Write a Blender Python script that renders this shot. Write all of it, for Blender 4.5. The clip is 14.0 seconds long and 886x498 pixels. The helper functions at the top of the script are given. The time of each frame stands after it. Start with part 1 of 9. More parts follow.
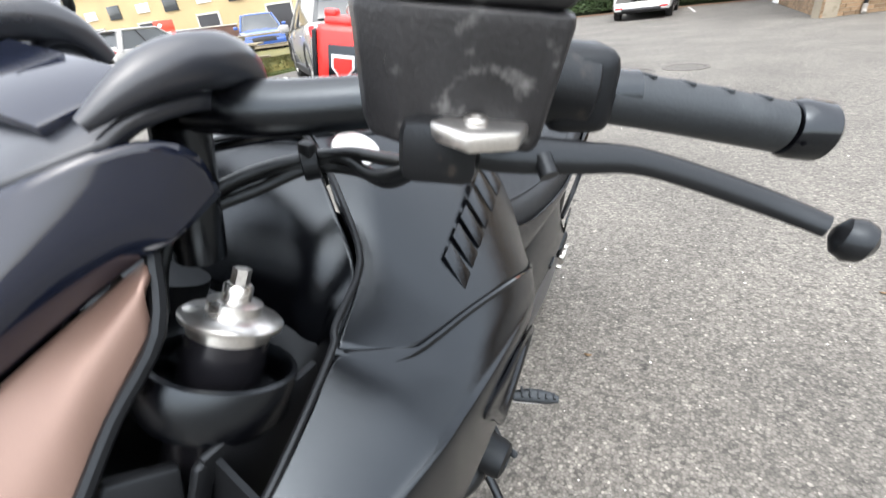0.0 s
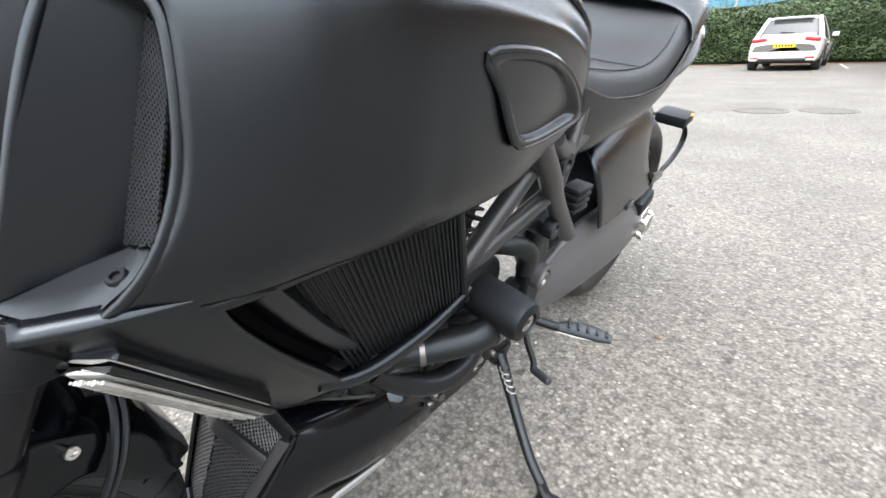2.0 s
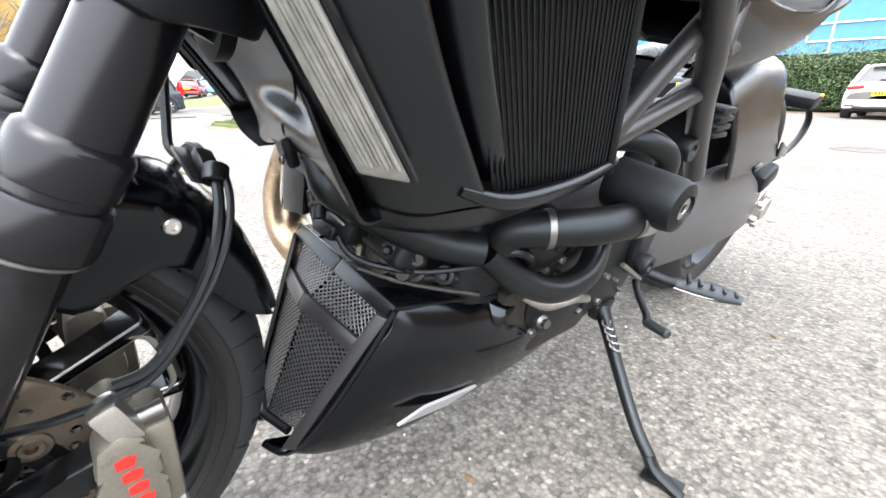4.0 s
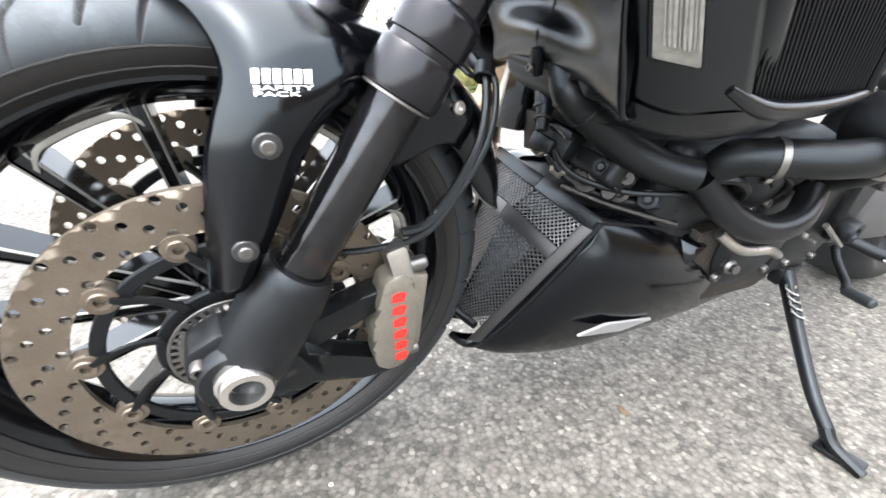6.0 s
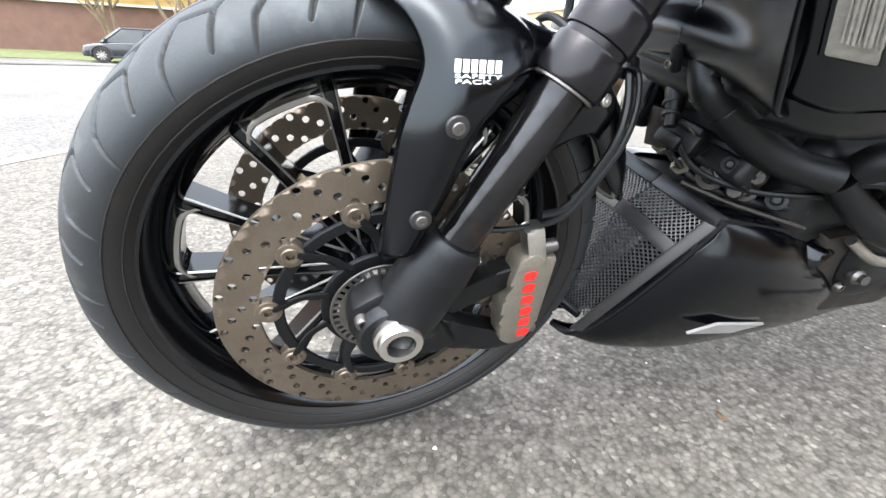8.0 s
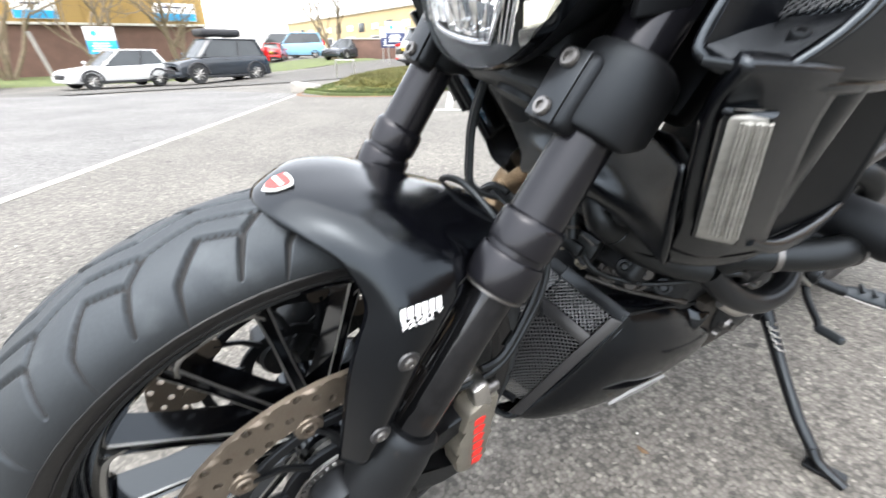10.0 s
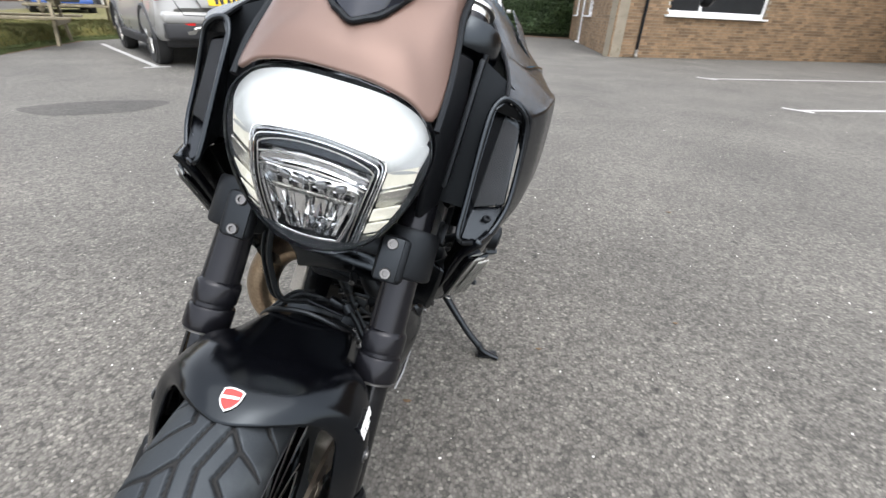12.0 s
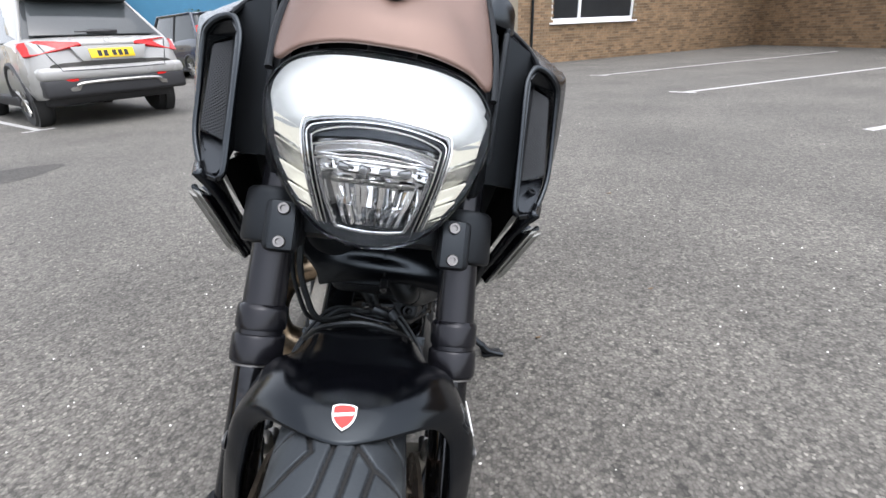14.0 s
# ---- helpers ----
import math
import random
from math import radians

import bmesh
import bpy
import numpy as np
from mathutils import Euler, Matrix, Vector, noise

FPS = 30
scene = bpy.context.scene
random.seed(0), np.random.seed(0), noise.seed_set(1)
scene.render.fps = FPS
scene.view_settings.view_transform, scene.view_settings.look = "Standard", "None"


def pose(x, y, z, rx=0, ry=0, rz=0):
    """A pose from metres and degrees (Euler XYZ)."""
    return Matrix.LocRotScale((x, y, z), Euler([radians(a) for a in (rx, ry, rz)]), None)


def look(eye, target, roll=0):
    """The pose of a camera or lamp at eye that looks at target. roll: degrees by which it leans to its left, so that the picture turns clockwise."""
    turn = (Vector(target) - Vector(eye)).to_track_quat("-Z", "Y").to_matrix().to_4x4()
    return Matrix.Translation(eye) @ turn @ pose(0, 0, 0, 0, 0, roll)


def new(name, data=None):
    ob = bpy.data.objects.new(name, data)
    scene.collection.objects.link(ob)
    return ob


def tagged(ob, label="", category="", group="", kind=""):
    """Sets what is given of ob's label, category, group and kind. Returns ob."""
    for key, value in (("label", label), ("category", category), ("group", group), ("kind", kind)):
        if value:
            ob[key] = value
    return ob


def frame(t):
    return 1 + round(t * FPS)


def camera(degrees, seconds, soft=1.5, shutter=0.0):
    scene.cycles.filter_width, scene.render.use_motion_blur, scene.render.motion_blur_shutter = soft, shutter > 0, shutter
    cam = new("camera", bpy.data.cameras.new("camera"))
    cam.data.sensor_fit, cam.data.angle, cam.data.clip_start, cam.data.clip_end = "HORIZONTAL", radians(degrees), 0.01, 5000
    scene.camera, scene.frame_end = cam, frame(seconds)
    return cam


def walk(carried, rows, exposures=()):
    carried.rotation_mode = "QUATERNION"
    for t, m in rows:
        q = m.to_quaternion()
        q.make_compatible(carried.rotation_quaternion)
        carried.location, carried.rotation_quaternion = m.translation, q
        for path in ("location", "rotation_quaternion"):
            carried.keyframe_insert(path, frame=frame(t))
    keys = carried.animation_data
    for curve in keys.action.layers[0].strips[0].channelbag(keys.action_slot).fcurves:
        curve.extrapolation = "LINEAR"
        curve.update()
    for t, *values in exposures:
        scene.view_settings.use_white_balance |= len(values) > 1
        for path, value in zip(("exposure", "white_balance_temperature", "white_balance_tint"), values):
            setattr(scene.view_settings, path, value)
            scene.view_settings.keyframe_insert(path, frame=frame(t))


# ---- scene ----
cam = camera(90.0, 14.0, shutter=0.3)
PATH = [
    (0, (0.547, 0.235, 1.094), (-0.323, 1.759, 0.135), -7.1),
    (0.5, (0.58, 0.208, 1.008), (-0.402, 1.68, 0.076), -5.2),
    (1, (0.617, 0.193, 0.932), (-0.47, 1.62, 0.047), -3.3),
    (1.5, (0.64, 0.198, 0.857), (-0.495, 1.616, 0.019), -1.7),
    (2, (0.618, 0.209, 0.786), (-0.589, 1.589, -0.015), -2.3),
    (2.2, (0.608, 0.224, 0.761), (-0.633, 1.6, 0.008), -2.8),
    (2.5, (0.586, 0.207, 0.707), (-0.673, 1.579, -0.022), -0.8),
    (3, (0.557, 0.168, 0.65), (-0.794, 1.476, -0.028), -1.0),
    (3.2, (0.554, 0.162, 0.634), (-0.813, 1.464, -0.025), -0.9),
    (5.3, (0.543, 0.079, 0.512), (-0.951, 1.163, -0.258), 4.4),
    (5.5, (0.543, 0.058, 0.509), (-0.998, 1.067, -0.27), 3.7),
    (6, (0.539, 0.009, 0.518), (-1.091, 0.863, -0.267), 2.4),
    (6.5, (0.543, -0.025, 0.521), (-1.144, 0.707, -0.267), 1.8),
    (7, (0.546, -0.045, 0.516), (-1.174, 0.599, -0.276), 1.9),
    (7.2, (0.547, -0.052, 0.511), (-1.173, 0.588, -0.283), 2.2),
    (9.3, (0.526, -0.095, 0.525), (-1.204, 0.478, -0.296), 4.2),
    (9.5, (0.502, -0.089, 0.567), (-1.197, 0.578, -0.25), 1.7),
    (9.6, (0.494, -0.084, 0.596), (-1.185, 0.635, -0.219), -0.2),
    (9.8, (0.487, -0.085, 0.64), (-1.127, 0.766, -0.177), -1.8),
    (10, (0.479, -0.086, 0.677), (-1.053, 0.907, -0.138), -0.5),
    (10.5, (0.459, -0.057, 0.781), (-0.703, 1.311, -0.102), -3.3),
    (11, (0.451, -0.113, 0.875), (-0.349, 1.482, -0.028), -0.9),
    (11.5, (0.419, -0.216, 0.921), (-0.06, 1.484, -0.017), 3.0),
    (12, (0.359, -0.292, 0.93), (0.146, 1.454, -0.022), 2.8),
    (12.5, (0.299, -0.327, 0.949), (0.247, 1.429, -0.007), 3.4),
    (13, (0.26, -0.345, 0.947), (0.271, 1.415, -0.002), 1.3),
    (13.5, (0.23, -0.304, 0.884), (0.269, 1.484, -0.01), -2.3),
    (14, (0.201, -0.301, 0.878), (0.287, 1.499, 0.011), -3.0),
]
EXPOSURES = [(0, 1.45, 6500, 10), (1, 1.36, 6500, 10), (1.5, 1.55, 6500, 10), (2.5, 2.1, 6500, 10), (3.2, 2.18, 6500, 10), (5.3, 2.42, 6500, 10), (6, 2.4, 6500, 10), (6.5, 2.04, 6500, 10), (7.2, 2, 6500, 10), (9.5, 1.82, 6500, 10), (10.5, 1.47, 6500, 10), (11.5, 0.89, 6450, 10), (12.5, 0.82, 6380, 11), (14, 0.78, 6280, 12)]
walk(cam, [(t, look(eye, target, roll)) for t, eye, target, roll in PATH], EXPOSURES)

# ---- light ----
world = bpy.data.worlds.new("overcast_sky")
scene.world = world
world.use_nodes = True
wn, wl = world.node_tree.nodes, world.node_tree.links
wn.clear()
sky = wn.new("ShaderNodeTexSky")
sky.sky_type = "NISHITA"
sky.sun_disc = False
sky.sun_elevation, sky.sun_rotation = radians(62), radians(150)
sky.air_density, sky.dust_density, sky.ozone_density = 1.0, 1.5, 1.0
pale = wn.new("ShaderNodeHueSaturation")
pale.inputs["Saturation"].default_value = 0.22
back = wn.new("ShaderNodeBackground")
back.inputs["Strength"].default_value = 0.135
wout = wn.new("ShaderNodeOutputWorld")
wl.new(sky.outputs[0], pale.inputs["Color"])
# a clouded sky is brighter overhead than at the horizon
up_dir, up_sep, up_mr, cloud = wn.new("ShaderNodeTexCoord"), wn.new("ShaderNodeSeparateXYZ"), wn.new("ShaderNodeMapRange"), wn.new("ShaderNodeMix")
up_mr.inputs["From Min"].default_value, up_mr.inputs["From Max"].default_value = 0.0, 1.0
up_mr.inputs["To Min"].default_value, up_mr.inputs["To Max"].default_value = 1.5, 3.2
cloud.data_type, cloud.blend_type = "RGBA", "MULTIPLY"
cloud.inputs["Factor"].default_value = 1.0
wl.new(up_dir.outputs["Generated"], up_sep.inputs[0])
wl.new(up_sep.outputs[2], up_mr.inputs["Value"])
wl.new(pale.outputs[0], cloud.inputs["A"])
wl.new(up_mr.outputs[0], cloud.inputs["B"])
wl.new(cloud.outputs["Result"], back.inputs["Color"])
wl.new(back.outputs[0], wout.inputs["Surface"])
sun_data = bpy.data.lights.new("veiled_sun", "SUN")
sun_data.energy, sun_data.angle, sun_data.color = 0.85, radians(70), (1.0, 0.96, 0.91)
sun = new("veiled_sun", sun_data)
sun.matrix_world = look((0, 0, 30), (-1.2, 2.1, 10.0))


# ---- materials ----
def mat(name, base, rough=0.5, metal=0.0, vary=0.15, scale=8.0, grain=120.0, bump=0.0, dirt=None, dirt_at=0.6, rough_vary=0.08, coat=0.0, spec=0.5, per_piece=0.0, island=False):
    """Colour with stains at one scale and grain at another, and a fine relief."""
    m = bpy.data.materials.new(name)
    m.use_nodes = True
    n, l = m.node_tree.nodes, m.node_tree.links
    b = n["Principled BSDF"]
    b.inputs["Metallic"].default_value = metal
    b.inputs["Coat Weight"].default_value = coat
    b.inputs["Specular IOR Level"].default_value = spec
    tc = n.new("ShaderNodeTexCoord")
    big, fine = n.new("ShaderNodeTexNoise"), n.new("ShaderNodeTexNoise")
    big.inputs["Scale"].default_value, big.inputs["Detail"].default_value = scale, 5
    fine.inputs["Scale"].default_value, fine.inputs["Detail"].default_value = grain, 3
    l.new(tc.outputs["Object"], big.inputs["Vector"])
    l.new(tc.outputs["Object"], fine.inputs["Vector"])
    ramp = n.new("ShaderNodeValToRGB")
    lo, hi = [c * (1 - vary) for c in base], [min(1, c * (1 + vary)) for c in base]
    ramp.color_ramp.elements[0].position, ramp.color_ramp.elements[0].color = 0.3, (*lo, 1)
    ramp.color_ramp.elements[1].position, ramp.color_ramp.elements[1].color = 0.7, (*hi, 1)
    add = n.new("ShaderNodeMath")
    add.operation = "MULTIPLY_ADD"
    add.inputs[1].default_value, add.inputs[2].default_value = 0.4, 0.0
    l.new(fine.outputs["Fac"], add.inputs[0])
    mix = n.new("ShaderNodeMath")
    mix.operation = "MULTIPLY_ADD"
    mix.inputs[1].default_value = 0.6
    l.new(big.outputs["Fac"], mix.inputs[0])
    l.new(add.outputs[0], mix.inputs[2])
    l.new(mix.outputs[0], ramp.inputs["Fac"])
    colour = ramp.outputs["Color"]
    if per_piece:
        info, shade = n.new("ShaderNodeNewGeometry" if island else "ShaderNodeObjectInfo"), n.new("ShaderNodeHueSaturation")
        rng = n.new("ShaderNodeMapRange")
        rng.inputs["To Min"].default_value, rng.inputs["To Max"].default_value = 1 - per_piece, 1 + per_piece
        l.new(info.outputs["Random Per Island" if island else "Random"], rng.inputs["Value"])
        l.new(rng.outputs[0], shade.inputs["Value"])
        l.new(colour, shade.inputs["Color"])
        colour = shade.outputs[0]
    if dirt:
        spots, cut, blend = n.new("ShaderNodeTexNoise"), n.new("ShaderNodeMapRange"), n.new("ShaderNodeMix")
        spots.inputs["Scale"].default_value, spots.inputs["Detail"].default_value = scale * 2.3, 8
        l.new(tc.outputs["Object"], spots.inputs["Vector"])
        cut.inputs["From Min"].default_value, cut.inputs["From Max"].default_value = dirt_at, dirt_at + 0.18
        l.new(spots.outputs["Fac"], cut.inputs["Value"])
        blend.data_type = "RGBA"
        l.new(cut.outputs[0], blend.inputs["Factor"])
        l.new(colour, blend.inputs["A"])
        blend.inputs["B"].default_value = (*dirt, 1)
        colour = blend.outputs["Result"]
    l.new(colour, b.inputs["Base Color"])
    rr = n.new("ShaderNodeMapRange")
    rr.inputs["To Min"].default_value, rr.inputs["To Max"].default_value = max(0.02, rough - rough_vary), min(1, rough + rough_vary)
    l.new(big.outputs["Fac"], rr.inputs["Value"])
    l.new(rr.outputs[0], b.inputs["Roughness"])
    if bump:
        bp = n.new("ShaderNodeBump")
        bp.inputs["Strength"].default_value, bp.inputs["Distance"].default_value = bump, 0.002
        l.new(fine.outputs["Fac"], bp.inputs["Height"])
        l.new(bp.outputs[0], b.inputs["Normal"])
    return m


def glass(name, tint=(1, 1, 1), rough=0.0, ior=1.45):
    m = bpy.data.materials.new(name)
    m.use_nodes = True
    b = m.node_tree.nodes["Principled BSDF"]
    b.inputs["Base Color"].default_value = (*tint, 1)
    b.inputs["Roughness"].default_value = rough
    b.inputs["Transmission Weight"].default_value = 1
    b.inputs["IOR"].default_value = ior
    return m


def glow(name, colour, strength):
    m = bpy.data.materials.new(name)
    m.use_nodes = True
    b = m.node_tree.nodes["Principled BSDF"]
    b.inputs["Base Color"].default_value = (0.8, 0.8, 0.8, 1)
    b.inputs["Emission Color"].default_value = (*colour, 1)
    b.inputs["Emission Strength"].default_value = strength
    return m


SATIN = mat("satin_black_paint", (0.0011, 0.0012, 0.0018), 0.22, vary=0.25, scale=5, grain=1800, bump=0.10, rough_vary=0.04, spec=0.54)
GLOSS = mat("gloss_black_plastic", (0.0015, 0.0015, 0.002), 0.12, vary=0.2, scale=6, rough_vary=0.05)
PANBLACK = mat("semi_gloss_black_panel", (0.0011, 0.0012, 0.0018), 0.16, vary=0.2, scale=5, grain=800, bump=0.03, spec=0.36)
ARM = mat("grey_swingarm_paint", (0.0447, 0.0447, 0.0471), 0.38, vary=0.2, scale=6, grain=300, bump=0.06)
# pale grey that stands for the reflection on the belly pan facet
PALE = mat("pale_grey_reflection", (0.22, 0.22, 0.22), 0.4, vary=0.1)
PLASTIC = mat("grained_black_plastic", (0.003, 0.003, 0.0035), 0.50, vary=0.3, scale=14, grain=900, bump=0.10, spec=0.28)
FRAME_BLACK = mat("black_frame_paint", (0.005, 0.005, 0.0055), 0.34, vary=0.2, scale=9, grain=500, bump=0.05, spec=0.35)
CAST = mat("grey_black_casting", (0.006, 0.006, 0.0065), 0.42, metal=0.2, vary=0.35, scale=16, grain=600, bump=0.14, dirt=(0.06, 0.05, 0.04), dirt_at=0.64, spec=0.35)
RUBBER = mat("worn_tyre_rubber", (0.011, 0.0122, 0.0135), 0.52, vary=0.35, scale=9, grain=420, bump=0.12, dirt=(0.042, 0.046, 0.048), dirt_at=0.58)
SPOKE_EDGE = mat("machined_spoke_edge", (0.30, 0.30, 0.29), 0.34, metal=0.9, vary=0.15, scale=30, grain=500, bump=0.05)
SIDEWALL = mat("black_tyre_sidewall", (0.006, 0.006, 0.0065), 0.48, vary=0.3, scale=12, grain=300, bump=0.12, dirt=(0.022, 0.020, 0.018), dirt_at=0.66)
# rubber without dust, darkened further to deepen the shade in the grooves
GROOVE = mat("clean_shaded_groove_rubber", (0.004, 0.004, 0.004), 0.8)
KERBGREY = mat("dusty_pale_steel", (0.45, 0.42, 0.37), 0.6, metal=0.3, vary=0.25, scale=20, grain=300, bump=0.1)
GRIME = mat("oily_engine_grime", (0.012, 0.010, 0.008), 0.5, metal=0.2, vary=0.6, scale=18, grain=200, bump=0.4, dirt=(0.09, 0.062, 0.038), dirt_at=0.6)
HOSE = mat("black_rubber_hose", (0.004, 0.004, 0.004), 0.42, vary=0.3, scale=20, grain=400, bump=0.1, spec=0.35)
VINYL = mat("black_seat_vinyl", (0.007, 0.0072, 0.008), 0.36, vary=0.2, scale=8, grain=1400, bump=0.5)
ALU = mat("machined_aluminium", (0.62, 0.61, 0.59), 0.30, metal=1.0, vary=0.15, scale=20, grain=500, bump=0.05, dirt=(0.25, 0.22, 0.18), dirt_at=0.66)
STEEL = mat("dull_steel", (0.42, 0.41, 0.39), 0.36, metal=1.0, vary=0.25, scale=25, grain=400, bump=0.08, dirt=(0.16, 0.11, 0.07), dirt_at=0.62)
DISC = mat("browned_brake_steel", (0.148, 0.124, 0.098), 0.42, metal=0.75, vary=0.2, scale=22, grain=600, bump=0.12, dirt=(0.14, 0.108, 0.084), dirt_at=0.56)
STANCHION = mat("dark_coated_fork_tube", (0.034, 0.035, 0.038), 0.10, metal=0.9, vary=0.45, scale=14, dirt=(0.11, 0.068, 0.045), dirt_at=0.60)
UPPER = mat("black_anodised_fork", (0.010, 0.010, 0.0125), 0.22, metal=0.5, vary=0.2, scale=8, grain=600)
CALIPER = mat("grey_caliper_metal", (0.219, 0.203, 0.171), 0.45, metal=0.7, vary=0.2, scale=26, grain=500, bump=0.1, dirt=(0.12, 0.10, 0.08), dirt_at=0.64)
BRONZE = mat("heat_browned_exhaust", (0.42, 0.32, 0.22), 0.30, metal=1.0, vary=0.4, scale=7, grain=200, dirt=(0.55, 0.48, 0.38), dirt_at=0.55)
GRIMY = mat("dusty_weathered_casting", (0.010, 0.010, 0.011), 0.45, vary=0.4, scale=30, grain=420, bump=0.25, dirt=(0.10, 0.10, 0.098), dirt_at=0.60, spec=0.4)
GLOSSY_FACE = mat("polished_display_glass", (0.02, 0.022, 0.026), 0.07, vary=0.1, coat=1.0, spec=0.9)
TUBE_GREY = mat("graphite_frame_paint", (0.020, 0.020, 0.021), 0.36, vary=0.2, scale=9, grain=500, bump=0.05)
for black in (SATIN, GLOSS, PANBLACK, PLASTIC, FRAME_BLACK, CAST, RUBBER, HOSE, VINYL):
    black.node_tree.nodes["Principled BSDF"].inputs["Specular Tint"].default_value = (0.82, 0.92, 1.0, 1)
# near-black that stands for the shade inside the radiator duct
DUCT_SHADE = mat("duct_shade_black", (0.002, 0.002, 0.002), 0.75, vary=0.2, spec=0.1)
COPPER = mat("matt_copper_vinyl", (0.15, 0.0958, 0.0764), 0.40, metal=0.35, vary=0.10, scale=5, grain=1500, bump=0.12)
RED = mat("red_paint", (0.62, 0.02, 0.015), 0.35, vary=0.12)
WHITE = mat("white_paint", (0.80, 0.80, 0.78), 0.45, vary=0.08)
BOLT = mat("dull_bolt_heads", (0.16, 0.155, 0.15), 0.38, metal=0.9, vary=0.2, scale=40)
AMBER = mat("amber_lamp_plastic", (0.75, 0.35, 0.03), 0.3)
CORE = mat("radiator_core", (0.006, 0.007, 0.008), 0.45, metal=0.4, vary=0.4, scale=30, dirt=(0.05, 0.05, 0.05), dirt_at=0.64)
MESH = mat("grey_wire_mesh", (0.0893, 0.091, 0.0934), 0.38, metal=0.6, vary=0.2, scale=20)
REFLECTOR = mat("chromed_reflector", (0.86, 0.87, 0.88), 0.12, metal=1.0, vary=0.05)
LENS = glass("clear_lamp_lens", (1, 1, 1), 0.02, 1.15)
INDICATOR = mat("frosted_indicator_lens", (0.20, 0.197, 0.18), 0.20, vary=0.30, scale=30, grain=160, bump=0.5)
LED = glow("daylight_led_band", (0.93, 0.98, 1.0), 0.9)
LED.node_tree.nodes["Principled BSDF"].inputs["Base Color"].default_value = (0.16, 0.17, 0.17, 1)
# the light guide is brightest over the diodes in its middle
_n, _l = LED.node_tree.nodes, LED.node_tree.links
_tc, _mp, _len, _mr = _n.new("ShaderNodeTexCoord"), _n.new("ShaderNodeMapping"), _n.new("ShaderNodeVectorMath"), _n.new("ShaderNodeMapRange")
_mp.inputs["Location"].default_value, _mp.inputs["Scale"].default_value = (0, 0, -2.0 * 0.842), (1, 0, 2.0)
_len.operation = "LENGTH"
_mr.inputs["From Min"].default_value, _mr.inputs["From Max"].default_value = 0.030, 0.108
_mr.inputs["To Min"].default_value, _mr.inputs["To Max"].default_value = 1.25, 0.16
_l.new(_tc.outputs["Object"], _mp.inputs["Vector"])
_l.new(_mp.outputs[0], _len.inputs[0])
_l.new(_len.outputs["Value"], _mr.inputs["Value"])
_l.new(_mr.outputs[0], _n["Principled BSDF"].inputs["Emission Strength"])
FACET_LIT = glow("lit_side_facets", (1.0, 0.98, 0.84), 0.38)
FACET_LIT.node_tree.nodes["Principled BSDF"].inputs["Base Color"].default_value = (0.38, 0.38, 0.35, 1)
FACET_LIT.node_tree.nodes["Principled BSDF"].inputs["Metallic"].default_value = 0.8
FACET_LIT.node_tree.nodes["Principled BSDF"].inputs["Roughness"].default_value = 0.18
TRAY = mat("dim_chromed_tray", (0.30, 0.31, 0.32), 0.25, metal=0.9, vary=0.2, scale=40)
FINE_MESH = mat("black_fine_mesh", (0.02, 0.021, 0.023), 0.42, metal=0.4, vary=0.2, scale=20)
FACET = mat("faceted_chrome", (0.50, 0.50, 0.47), 0.22, metal=0.9, vary=0.25, scale=60, grain=160, bump=0.9)
SMOKED = mat("smoked_screen", (0.006, 0.008, 0.016), 0.07, vary=0.1, spec=0.62)
POD = mat("weathered_pod_plastic", (0.014, 0.016, 0.021), 0.30, vary=0.2, scale=12, grain=900, bump=0.06, spec=0.75)

# ---- mesh helpers ----
def rounded(bm, angle=38):
    lim = radians(angle)
    for f in bm.faces:
        f.smooth = True
    for e in bm.edges:
        if len(e.link_faces) == 2 and e.calc_face_angle(0) > lim:
            e.smooth = False


def link(name, bm, material, parent=None, label="", angle=38):
    if isinstance(bm, bpy.types.Mesh):
        me = bm
    else:
        bmesh.ops.recalc_face_normals(bm, faces=bm.faces)
        rounded(bm, angle)
        me = bpy.data.meshes.new(name)
        bm.to_mesh(me)
        bm.free()
        for m in (material if isinstance(material, (list, tuple)) else (material,)):
            me.materials.append(m)
    ob = new(name, me)
    if parent:
        ob.parent = parent
    return tagged(ob, label)


def part(name, bm, material, parent, label="", angle=38):
    return link(name, bm, material, parent, label, angle)


def thing(name, label, category, m=Matrix(), group=""):
    ob = new(name)
    ob.empty_display_size = 0.1
    ob.matrix_world = m
    return tagged(ob, label, category, group)


def shell(ob, thick, offset=-1.0):
    s = ob.modifiers.new("thickness", "SOLIDIFY")
    s.thickness, s.offset, s.use_even_offset = thick, offset, False
    return ob


def join(*bms):
    out = bms[0]
    for b in bms[1:]:
        me = bpy.data.meshes.new("tmp")
        b.to_mesh(me)
        out.from_mesh(me)
        bpy.data.meshes.remove(me)
        b.free()
    return out


def moved(bm, m):
    bmesh.ops.transform(bm, matrix=m, verts=bm.verts)
    return bm


def mirrored(bm):
    """A copy of bm on the other side of the middle plane."""
    b = bm.copy()
    bmesh.ops.transform(b, matrix=Matrix.Diagonal((-1, 1, 1, 1)), verts=b.verts)
    bmesh.ops.reverse_faces(b, faces=b.faces)
    return b


